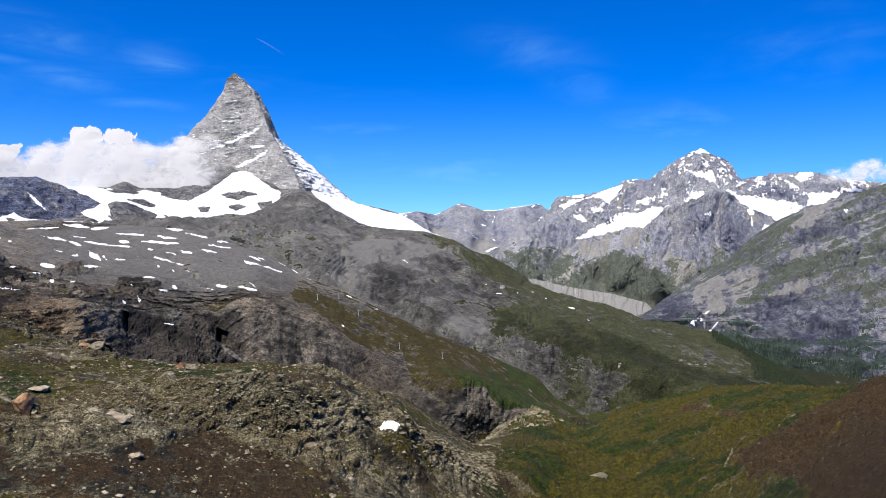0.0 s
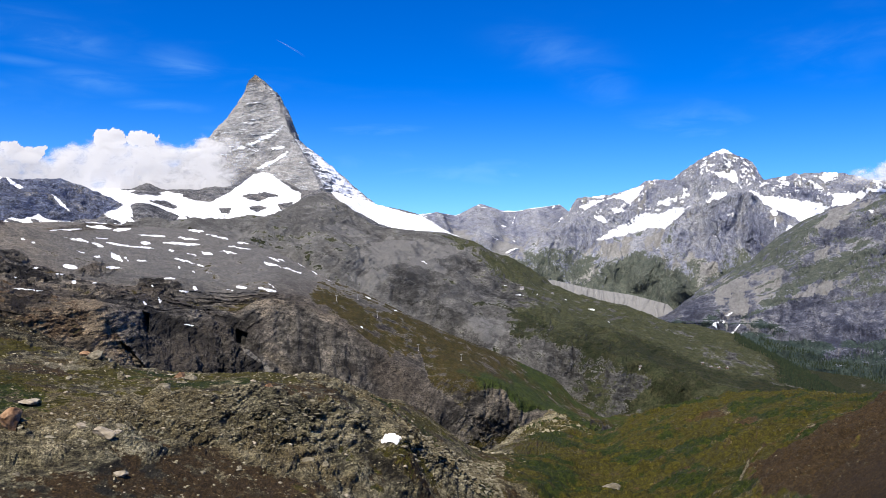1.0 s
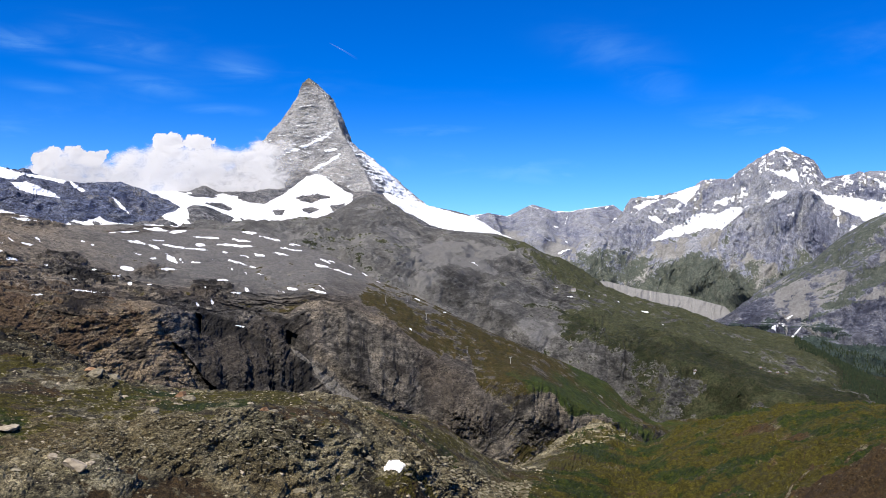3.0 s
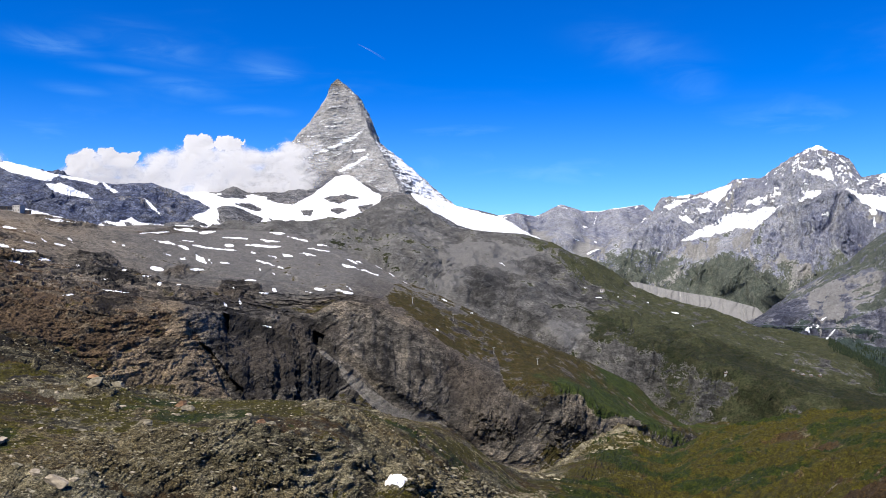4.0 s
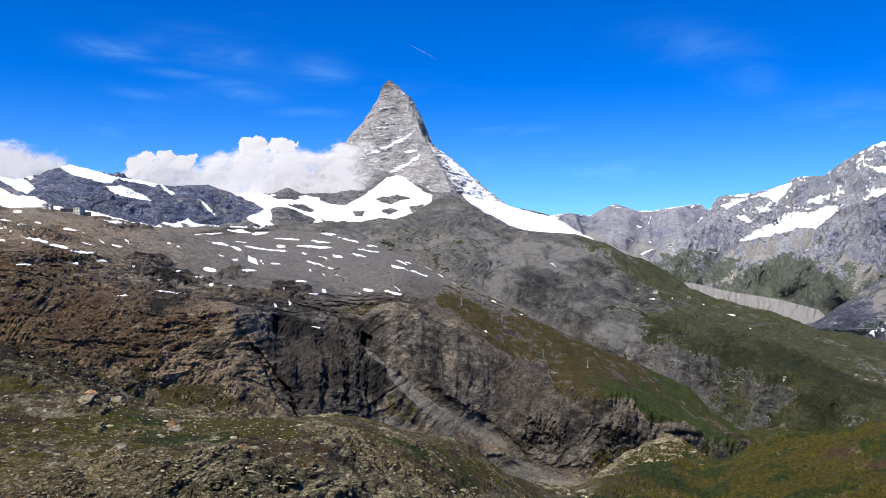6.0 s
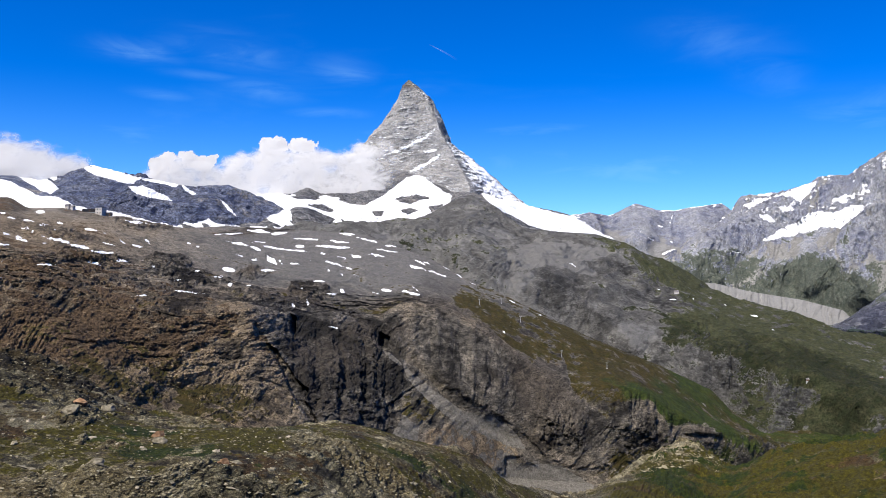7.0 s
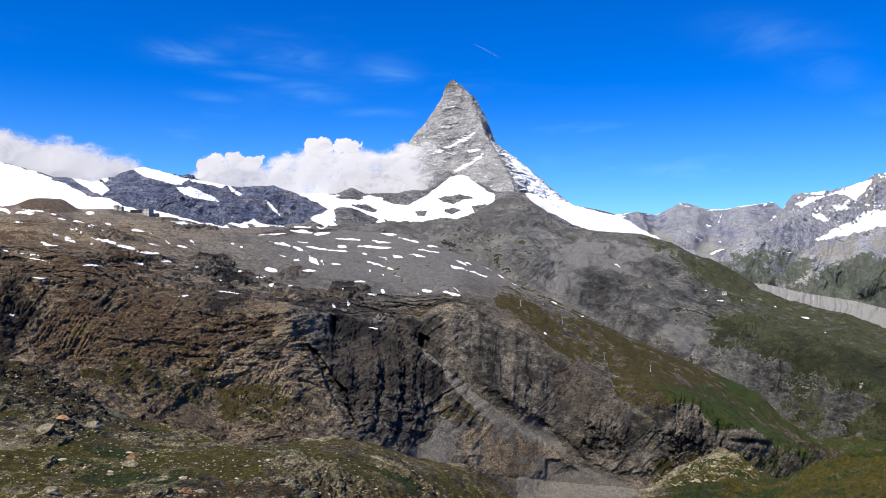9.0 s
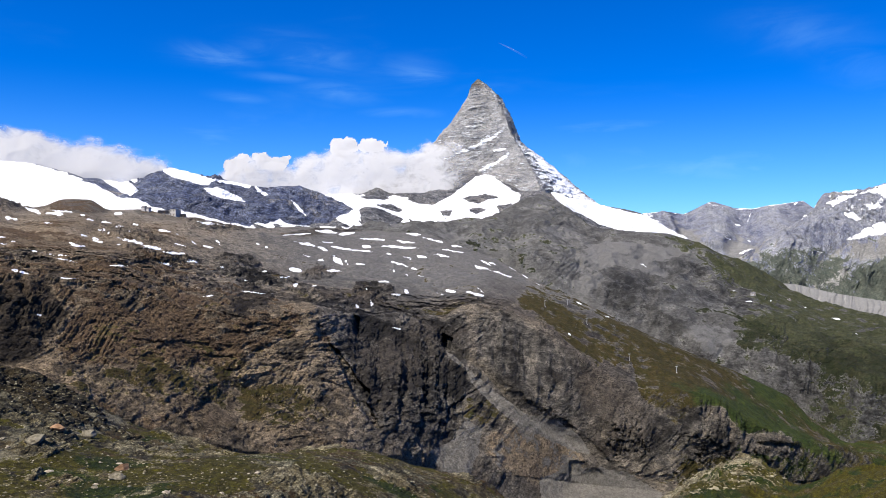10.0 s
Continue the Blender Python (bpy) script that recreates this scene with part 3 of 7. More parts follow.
MASSIF_2 = [(14.0, 4100, -120), (17.1, 4149, -82), (18.7, 4200, -5), (21.9, 4298, 139), (23.9, 4349, 113), (25.9, 4399, 74), (27.8, 4399, 105), (29.4, 4346, 178), (30.5, 4294, 223), (33.5, 4291, 275), (34.6, 4291, 273), (36.0, 4316, 195), (37.4, 4298, 128), (39.1, 4299, 113), (44.0, 4300, 56), (55.0, 4300, 60)]
MASSIF_2b = [(14.0, 4200, -140), (17.1, 4248, -114), (19.5, 4350, -5), (21.9, 4398, 121), (23.9, 4448, 138), (25.9, 4497, 154), (27.8, 4496, 179), (30.5, 4415, 205), (33.5, 4392, 260), (35.7, 4444, 231), (37.8, 4496, 178), (40.1, 4497, 161), (43.9, 4498, 129), (55.0, 4500, 100)]
MASSIF_3 = [(14.0, 4300, -150), (17.1, 4298, -128), (19.5, 4500, -5), (22.2, 4646, 200), (22.9, 4691, 291), (25.1, 4740, 309), (27.0, 4787, 354), (27.6, 4784, 393), (29.4, 4783, 404), (31.2, 4793, 510), (32.7, 4796, 571), (34.6, 4795, 489), (35.3, 4785, 383), (36.5, 4763, 398), (37.4, 4762, 414), (39.8, 4762, 411), (41.8, 4766, 365), (43.9, 4768, 344), (55.0, 4800, 450)]
MASSIF_4 = [(14.0, 4900, -200), (55.0, 5100, -200)]
# broad mountainside above the deep valley
SIDE_0 = [(26.0, 2950, -380), (29.4, 2886, -290), (32.4, 2783, -312), (35.0, 2578, -336), (38.5, 2464, -425), (41.8, 2410, -442), (44.0, 2358, -446), (60.0, 2300, -380)]
SIDE_1 = [(26.0, 3050, -360), (29.4, 3089, -261), (31.3, 2990, -246), (33.5, 2940, -248), (36.7, 2889, -257), (40.2, 2838, -264), (44.0, 2786, -276), (60.0, 2800, -250)]
SIDE_2 = [(26.0, 3150, -340), (29.4, 3140, -254), (30.5, 3193, -215), (32.0, 3195, -179), (34.6, 3198, -118), (36.4, 3199, -84), (39.1, 3199, -61), (44.0, 3200, -18), (60.0, 3150, 0)]
SIDE_3 = [(26.0, 3250, -330), (29.2, 3239, -263), (31.3, 3296, -161), (34.6, 3350, -36), (36.4, 3399, 63), (37.8, 3398, 117), (39.5, 3446, 162), (41.8, 3444, 198), (43.9, 3491, 252), (60.0, 3600, 500)]
SIDE_4 = [(26.0, 3700, -370), (60.0, 4300, -100)]
# pale moraine bank
BANK_0 = [(20.1, 3645, -190), (21.9, 3592, -244), (23.5, 3539, -277), (26.7, 3487, -299), (29.4, 3467, -302)]
BANK_1 = [(20.1, 3696, -142), (21.3, 3696, -144), (23.5, 3675, -176), (25.1, 3644, -190), (26.7, 3623, -203), (29.2, 3590, -240), (29.5, 3569, -263)]
BANK_2 = [(19.0, 3850, -300), (32.0, 3800, -370)]
# edges of the great peak, from the summit down
EDGE_SOUTH = [(-0.06, 4288, 907), (-0.42, 4289, 877), (-0.58, 4291, 832), (-0.86, 4293, 787), (-1.47, 4294, 727), (-2.11, 4294, 651), (-3.00, 4293, 575), (-4.05, 4291, 498), (-5.10, 4287, 422), (-6.71, 4280, 329), (-8.92, 4268, 207)]
EDGE_NEAR = [(-0.01, 4284, 906), (0.27, 4264, 872), (0.80, 4232, 820), (1.29, 4201, 769), (1.75, 4157, 703), (2.08, 4101, 621), (2.61, 4044, 541), (3.19, 3985, 462), (3.76, 3925, 386), (4.34, 3851, 298), (4.60, 3748, 185)]
EDGE_NORTH = [(0.05, 4292, 908), (0.55, 4297, 878), (1.08, 4305, 834), (1.52, 4312, 789), (2.09, 4320, 730), (2.41, 4330, 655), (2.74, 4338, 579), (4.18, 4345, 503), (5.50, 4351, 426), (6.77, 4356, 334), (8.77, 4361, 212)]
EDGE_BACK = [(-0.02, 4298, 909), (-0.02, 4320, 884), (-0.02, 4354, 844), (-0.02, 4387, 804), (-0.02, 4431, 750), (-0.03, 4485, 679), (-0.03, 4538, 607), (-0.03, 4589, 533), (-0.04, 4640, 457), (-0.04, 4699, 363), (-0.04, 4774, 233)]


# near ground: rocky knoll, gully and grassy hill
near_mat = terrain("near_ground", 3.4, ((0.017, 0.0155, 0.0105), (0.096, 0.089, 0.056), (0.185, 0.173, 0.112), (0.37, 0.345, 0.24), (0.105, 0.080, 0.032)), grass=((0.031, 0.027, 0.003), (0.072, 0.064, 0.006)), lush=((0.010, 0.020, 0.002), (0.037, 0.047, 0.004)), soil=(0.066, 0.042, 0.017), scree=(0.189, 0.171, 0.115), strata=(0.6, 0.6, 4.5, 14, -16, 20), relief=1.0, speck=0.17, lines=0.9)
az = columns((-180, -40, 60), (-40, 48, 1300), (48, 180, 60))
near = Sheet([NEAR_0, NEAR_1, NEAR_2, NEAR_3, NEAR_4, NEAR_5, NEAR_6, NEAR_7, NEAR_8], az, [6, 70, 80, 70, 70, 70, 12, 6], 1.2)
A, L = near.azimuth, near.level
X, Y = near.p[..., 0].copy(), near.p[..., 1].copy()
craggy = smooth(A, 23, 16)
knob = bump_at(A, L, 20.8, 6, 4.2, 0.5)
near.rag_size = 2.0
bedrock = patches(near, 1.2,
    [(-7.4, -9.09), (-3.93, -9.01), (0.92, -10.04), (4.24, -9.44), (7.24, -9.36), (10.3, -10.61), (13.17, -11.59), (14.16, -13.76), (11.31, -13.54), (8.95, -12.38), (5.9, -12.46), (1.38, -12.25), (-1.83, -12.94), (-6.64, -12.53), (-7.88, -10.41)],
    [(-14.31, -9.88), (-11.78, -10.44), (-7.67, -12.08), (-6.85, -13.51), (-11.37, -13.68), (-13.9, -13.09)],
    [(-10.39, -13.86), (-6.81, -14), (-5.98, -14.93), (-9.95, -14.97)])
blocks = patches(near, 0.4,
    [(-16.04, -4.03), (-14.05, -4.38), (-11.69, -5.33), (-9.89, -6.47), (-8.22, -7.1), (-7.08, -8.07), (-7.96, -7.55), (-10.17, -6.72), (-13.98, -5.48)])
rugged = np.clip(craggy + knob * 0.9 + 0.10, 0, 1.1) * smooth(near.r, 30, 80)
ledge = bump_at(A, L, 4, 2.55, 8, 0.45)
outcrop = smooth(near.fractal(13, 5, 0.6) + 0.8 * ledge + 0.8 * bump_at(A, L, -3, 2.45, 4.2, 0.45) + 0.5 * bump_at(A, L, 9, 3.2, 3.5, 0.7) - 0.5 * bump_at(A, L, -2, 1.75, 7, 0.16) + 0.3 * bump_at(A, L, -12, 2.2, 4, 0.5) + 0.6 * bump_at(A, L, -11, 4.7, 8, 0.35) - 0.28 + 0.22 * bedrock + 0.7 * blocks, -0.15, 0.25)
near.lift(near.fractal(46, 4) * 1.4 * rugged)
near.lift((near.fractal(12, 4, 0.5, True) * 0.35 + near.fractal(3, 4, 0.6, True) * 0.15) * rugged * (0.3 + 0.7 * outcrop))
bedding = near.p[..., 2] + 0.20 * X - 0.10 * Y + near.fractal(11, 5, 0.5) * 0.8
near.lift((terraces(bedding, 1.0, 0.7) * 0.8 + terraces(bedding * 1.3 + 3, 0.42, 0.7) * 0.65) * rugged * (0.15 + 0.85 * outcrop))
near.push(near.fractal(1.6, 4, 0.62, True, (0.45, 0.45, 2.2), 18) * 0.33 * rugged * (0.25 + 0.75 * outcrop))
near.push(near.fractal(0.6, 3, 0.65) * 0.11 * np.clip(rugged + 0.3, 0, 1))
near.lift(0.8 * bump_at(A, L, 11, 2.6, 1.2, 0.25))
near.lift(-1.8 * bump_at(A, L + 0.02 * A, 3.5, 2.42, 6.5, 0.10) * smooth(near.fractal(8, 3), -0.5, 0.3))
rolls = near.fractal(34, 4) * 2.6 + near.fractal(13, 4, 0.55, True, (0.7, 1.1, 1)) * 2.1 + near.fractal(4, 4, 0.6, True) * 0.7
near.lift((near.fractal(26, 5, 0.6, True) * 2.2 + near.fractal(8, 4, 0.6, True) * 1.6 - 1.5) * bump_at(A, L, 20.8, 5.9, 3.9, 0.55) * smooth(L, 6.5, 6.0))
near.lift(rolls * (1 - craggy) * smooth(near.r, 90, 160))
shelf = np.exp(-((((X - 23.0) / 4.2) ** 2 + ((Y - 119.5) / 4.2) ** 2) ** 1.5))
near.lift((EYE - 28.0 + 0.12 * (Y - 119.5) - near.p[..., 2]) * shelf)
patchy, spotty, blotch = near.fractal(9, 5, 0.6), near.fractal(1.8, 4, 0.65), near.fractal(16, 5, 0.6, False, (0.6, 1.3, 1))
brown = smooth(A + 0.5 * patchy - np.interp(L, [1.8, 2.2, 2.76, 3.03, 4.2, 4.91, 5.2], [39.5, 36.0, 34.6, 37.6, 40.4, 41.3, 42]), -0.4, 0.5) * smooth(L, 5.6, 5.2)
hill = (1 - craggy) * (1 - brown)
rusty = np.clip(bump_at(A, L, 27.7, 5.0, 1.6, 0.25) + bump_at(A, L, 33.6, 5.05, 1.6, 0.16) + bump_at(A, L, 31.8, 3.9, 2.2, 0.3) + 0.6 * bump_at(A, L, 32.1, 5.3, 1.0, 0.15), 0, 1)
paths = strips(near, [(32.27, -15.87, 33.38, -15.13, 0.061), (34.29, -14.69, 34.47, -14.13, 0.082), (34.47, -14.13, 35.01, -13.17, 0.082), (35.01, -13.17, 35.9, -12.3, 0.082), (37.65, -11.75, 38.16, -11.09, 0.082), (38.16, -11.09, 38.85, -10.78, 0.082), (38.85, -10.78, 40.36, -10.57, 0.061)])
# Fractured crags: roughened below, with overhang shade partly put into the tone.
shaded_crag = patches(near, 0.4,
    [(1.02, -12.05), (1.69, -10.81), (3.52, -9.58), (5.83, -10.22), (6.19, -11.91), (5.15, -12.5), (2.14, -12.47)],
    [(7.39, -11.39), (9.26, -11.02), (12.61, -12.26), (12.68, -13.11), (10.91, -13.16), (9.31, -12.29)],
    [(8.17, -14.56), (9, -13.97), (9.49, -14.79), (8.32, -15.15)],
    [(11, -15.8), (12.13, -15.23), (13.39, -16.14), (11.45, -16.61)],
    [(13.94, -13.64), (14.48, -13.43), (15.5, -14.17), (15.12, -14.77)],
    [(-13.07, -10.17), (-11.92, -10.6), (-12.09, -11.18), (-13.14, -10.81)])
near.push(near.fractal(2.4, 4, 0.65, True, (1, 1, 0.6), 20) * (0.75 * shaded_crag + 0.6 * blocks * smooth(near.r, 60, 90)))
bare_soil = patches(near, 1.5,
    [(-6.6, -12.94), (1.04, -12.78), (4.52, -14.36), (5.68, -16.47), (-6.64, -15.5), (-7.16, -13.82)],
    [(-8.72, -9.29), (-6.96, -9.73), (-6.42, -12.27), (-8.04, -11.8)])
moss = patches(near, 1.2,
    [(-14.84, -6.63), (-6, -7.67), (1.53, -8.8), (3.31, -8.53), (4.22, -9.26), (-3.94, -8.94), (-10.64, -9.54), (-14.31, -9.88)],
    [(7.44, -12.69), (9.75, -13.51), (9.07, -15.38), (7.53, -14.95)],
    [(12.1, -13.55), (14.43, -14.38), (13.65, -15.52), (9.51, -16.09), (9.79, -14.61)],
    [(7.71, -8.57), (10.37, -9.53), (10.95, -10.11), (8.75, -9.88)])
rubble = patches(near, 0.4,
    [(-13.03, -6.31), (-10.86, -6.63), (-9.06, -7.07), (-7.38, -7.44), (-9.41, -7.49), (-11.53, -7.3)],
    [(-6.98, -8.15), (-4.71, -8.52), (-0.7, -8.15), (-2.46, -8.22)])
turf_band = patches(near, 0.4,
    [(-11.53, -7.3), (-5.27, -7.87), (2.48, -8.37), (5.88, -8.46), (6.31, -8.76), (2.17, -8.68), (-1.32, -9.04), (-9.78, -8.2)])
moss = np.maximum(0.4 * moss, turf_band)
near.layers = {
    "snow": np.full(L.shape, -3.0),
    "tone": 0.5 * spotty + 0.3 * patchy + 0.5 * near.fractal(5, 4) - 0.4 * smooth(A, -10, -18) + 0.5 * knob + 0.25 * outcrop * craggy - 0.9 * bump_at(A, L, -12, 4.7, 8, 0.4) + 0.5 * bump_at(A, L, 16.5, 2.6, 2.5, 0.8) - 0.2 * shaded_crag - 0.15 * blocks,
    "warm": np.clip(0.3 + 0.5 * patchy + 0.3 * brown + 0.5 * rusty, 0, 1),
    "lush": -0.12 + 0.55 * hill + 2.0 * near.fractal(17, 5, 0.6) + 0.4 * bump_at(A, L, 0, 4.3, 10, 0.3) - 0.5 * smooth(L, 5.2, 5.9) * hill,
    "grass": 0.44 + (0.8 - 0.45 * hill) * patchy + 0.5 * spotty + 0.30 * hill - 0.8 * outcrop * craggy + 0.75 * hill + 0.45 * bump_at(A, L, 0, 4, 14, 0.5) + 0.5 * bump_at(A, L, 12.6, 2.6, 1.6, 0.2) - 1.25 * knob * (0.75 + 1.2 * near.fractal(24, 4)) - 0.55 * bump_at(A, L, -2, 1.7, 18, 0.45) - 0.95 * smooth(blotch, 0.10, 0.28) * hill * (0.75 + 0.6 * spotty) - 0.75 * brown - 0.8 * rusty - 2 * paths + 0.3 * moss - 0.4 * bare_soil - 0.6 * rubble - 0.6 * shaded_crag,
    "soil": 0.2 * bare_soil - 0.5 * shaded_crag - 0.5 * rubble + 0.42 + 0.6 * near.fractal(12, 5, 0.6) + 0.5 * spotty + 0.3 * bump_at(A, L, -2, 1.7, 18, 0.5) - 0.65 * outcrop * craggy + 0.9 * brown + 0.35 * hill - 1.1 * knob,
    "scree": -0.05 + 0.7 * rubble - 0.4 * shaded_crag + 0.45 * bump_at(A, L, 16.5, 2.6, 2.5, 0.8) + 0.4 * near.fractal(6, 4) + 0.55 * spotty + 0.2 * bump_at(A, L, -11, 4.55, 5, 0.3) - 0.75 * hill - 1.0 * brown + 1.7 * paths,
}
outcrop_bare = np.maximum(outcrop * craggy, bump_at(A, L, 20.8, 5.9, 3.9, 0.6))
ground = near.build("ground", near_mat, "rocky alpine ground with moss, brown soil and thin grass", "ground")

# far wall of the gorge with the plateau above

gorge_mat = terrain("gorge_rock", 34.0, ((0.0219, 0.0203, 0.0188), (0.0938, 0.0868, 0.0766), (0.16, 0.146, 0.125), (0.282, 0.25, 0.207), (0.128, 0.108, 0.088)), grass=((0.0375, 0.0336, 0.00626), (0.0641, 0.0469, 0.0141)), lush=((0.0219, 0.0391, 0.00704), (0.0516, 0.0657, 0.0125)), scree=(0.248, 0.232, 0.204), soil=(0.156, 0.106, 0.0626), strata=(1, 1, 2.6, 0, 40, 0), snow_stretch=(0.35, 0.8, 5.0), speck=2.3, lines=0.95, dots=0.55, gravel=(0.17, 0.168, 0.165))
az = columns((-50, -36, 40), (-36, 27, 1300), (27, 40, 50))
gorge = Sheet([GORGE_0, GORGE_1, GORGE_2, GORGE_3, GORGE_4, GORGE_5, GORGE_6], az, [10, 90, 110, 60, 90, 10], 0.5)
A, L = gorge.azimuth, gorge.level
wall = smooth(L, 0.6, 1.1) * smooth(L, 3.35, 2.85)
top = smooth(L, 2.9, 3.4) * smooth(L, 5.6, 4.9)
west, east = smooth(A, -4, -9), smooth(A, 9, 12)
chute = trail(A, L, [(-1.0, 2.72), (0.7, 2.38), (3.9, 1.87), (6.0, 1.66), (9.4, 1.48), (11.5, 1.09)], 0.075 + 0.06 * smooth(A, 2, 9))
fan = bump_at(A, L, 0.3, 1.26, 1.9, 0.28, 3)
apron = smooth(L, 1.32, 1.08) * smooth(A, 7.0, 8.8) * smooth(A, 15.5, 13.8)
loose = np.clip(chute + fan + apron, 0, 1)
dark = bump_at(A, L, -3.2, 2.15, 3.3, 0.75, 3) * (1 - fan)
heap = bump_at(A, L, 5.2, 1.3, 3.0, 0.3, 3) * (1 - loose)
ribbed = bump_at(A, L, 4.4, 2.4, 3.6, 0.5, 3) * (1 - loose)
cliff = np.clip(bump_at(A, L, 11.4, 2.05, 1.8, 0.45, 4) + bump_at(A, L, 16.9, 2.4, 1.9, 0.62, 4) + bump_at(A, L, 20.8, 2.35, 1.4, 0.24, 4), 0, 1)
cleft = trail(A, L, [(-9.6, 2.75), (-8.2, 2.5), (-6.6, 2.15), (-5.2, 1.75)], 0.09)
niche = bump_at(A, L, -1.4, 2.82, 0.6, 0.2)
tan = patches(gorge, 0.7,
    [(-16.32, -9.43), (-14.23, -9.09), (-12.33, -10.18), (-13.71, -11.97), (-16.57, -11.79), (-18.02, -10.98)])
calm = (1 - 0.92 * loose) * (1 - 0.4 * heap) * (1 - 0.75 * tan)
gorge.push((gorge.fractal(240, 4, 0.5, True, (1, 1, 0.45)) * 9 * (1 - 0.45 * west) + gorge.fractal(90, 5, 0.55, True, (1, 1, 0.55), 30) * 6 * (1 - 0.5 * west)) * wall * calm)
gorge.push(-4 * cleft - 5 * niche + 7 * fan + 3 * heap)
gorge.push((gorge.gullies(0.8, 5, 0.25, 0.3) * 5.5 * ribbed + gorge.gullies(1.4, 5, 0.4, 0.5, 0.6, 2.0) * 7.0 * bump_at(A, L, -28.5, 2.4, 3.0, 0.8) + gorge.gullies(0.7, 5, 0.3, 0.3, 0.6, 3.0) * 8 * dark + gorge.gullies(1.0, 5, 0.3, 0.3, 0.6, 6.0) * 8 * cliff) * wall)
slabs = gorge.p[..., 0] * 0.77 - gorge.p[..., 2] * 0.64 + gorge.fractal(80, 6, 0.62) * 30
gorge.push((terraces(slabs, 26, 0.8) * 0.08 + terraces(slabs * 1.7 + 9, 11, 0.8) * 0.06) * wall * west * calm * (0.35 + smooth(gorge.fractal(120, 3), -0.3, 0.5)))
gorge.push((gorge.fractal(26, 5, 0.62, True, (0.5, 0.5, 1.8), 40) * 2.6 * (1 - 0.35 * west) + gorge.fractal(8, 4, 0.65) * 0.9) * (wall + 0.3 * top) * calm * (1 - 0.6 * ribbed) * (1 - 0.65 * heap))
gorge.lift((gorge.fractal(200, 4) * 7 + gorge.fractal(60, 5, 0.5, True) * 3.0) * top * smooth(L, 5.0, 4.6) + gorge.fractal(18, 4, 0.6) * 1.8 * (wall * calm * 0.6 + top * smooth(A, 3, -4) * smooth(L, 4.4, 3.8)))
steps = gorge.p[..., 2] + gorge.fractal(90, 5, 0.6) * 16
gorge.lift((terraces(steps, 9) * 0.55 + terraces(steps * 1.6 + 4, 5) * 0.3) * smooth(A, 1, -5) * (top + wall * 0.3) * smooth(L, 4.0, 3.6))
joints = gorge.pattern(5.0, 0.16, 5, 0.6, True, 11.0, 0.40, 0.5)
beds = gorge.pattern(3.5, 0.13, 5, 0.62, True, 13.0, 0.02, 0.5)
patchwork = smooth(gorge.fractal(150, 3), -0.3, 0.4)
gorge.toward((joints * 5 * west * patchwork * smooth(L, 1.3, 2.0) + beds * 4.5 * (1 - patchwork) * smooth(A, 12, 6)) * wall * calm * (1 - 0.7 * ribbed))
# Ledges recede, and the shadow of their undercuts is drawn into the tone.
ledges = smooth(gorge.pattern(2.6, 0.085, 5, 0.6, True, 9.0, -0.02), 0.55, 0.9) * smooth(A, 6, 0) * smooth(L, 2.85, 3.05) * smooth(L, 4.35, 3.9)
gorge.toward(-6 * ledges)
knobs = patches(gorge, 0.2,
    [(-31.27, 3.3), (-29.44, 3.21), (-29.1, 2.65), (-30.92, 2.53)],
    [(-22.48, 0.36), (-19.93, -0.09), (-18.06, -0.59), (-19.75, -0.92), (-21.79, -0.32)],
    [(-17.19, -0.34), (-14.97, -0.22), (-14.06, -0.95), (-15.47, -1.37), (-17.06, -0.97)],
    [(-19.4, 2.3), (-16.81, 1.82), (-15.65, 1.48), (-17.39, 1.34), (-19.25, 1.79)],
    [(-24.48, 1.68), (-21.6, 1.46), (-20.06, 0.73), (-22.11, 0.85), (-24.29, 1.28)],
    [(-16.14, -0.84), (-13.68, -1.32), (-11.64, -2.09), (-13.84, -2.24), (-16.13, -1.65)],
    [(-7.5, -2.15), (-5.14, -2.27), (-4.66, -3.13), (-6.52, -3.29), (-7.58, -2.71)],
    [(-10.36, -0.97), (-8.76, -1.57), (-10.24, -1.94), (-11.42, -1.66)]) * smooth(gorge.fractal(20, 4, 0.65, True, (0.6, 0.6, 1.5)), -0.1, 0.45)
gorge.push((gorge.fractal(14, 4, 0.65, True) * 4 + 3) * knobs)
maroon = patches(gorge, 0.08,
    [(-13.37, 1.17), (-10.77, 1.6), (-7.64, 1.61), (-7.61, 1.33), (-9.18, 1.25), (-11.43, 0.99)],
    [(-28.44, 3.19), (-27.69, 3.46), (-26.35, 3.63), (-25.15, 3.39), (-24.52, 3.05), (-24.13, 2.5), (-25.52, 2.4), (-27.6, 2.64)],
    [(-22.83, 2.7), (-21.91, 3.03), (-21.05, 2.82), (-20.79, 2.5), (-22.37, 2.35)])
clefts = patches(gorge, 0.04,
    [(-8.69, -6.23), (-8.08, -6.65), (-7.08, -8.02), (-6.63, -8.75), (-5.77, -9.45), (-5.94, -10.2), (-5.16, -11.36), (-4.83, -12.05), (-5.37, -11.81), (-6.36, -10.45), (-7.04, -9.41), (-7.69, -7.95)],
    [(-1.15, -5.61), (-0.36, -6), (-0.55, -6.79), (-1.17, -6.56)],
    [(-7.29, -4.24), (-6.87, -4.45), (-6.87, -5.98), (-7.14, -5.59)])
gorge.toward(-22 * clefts)
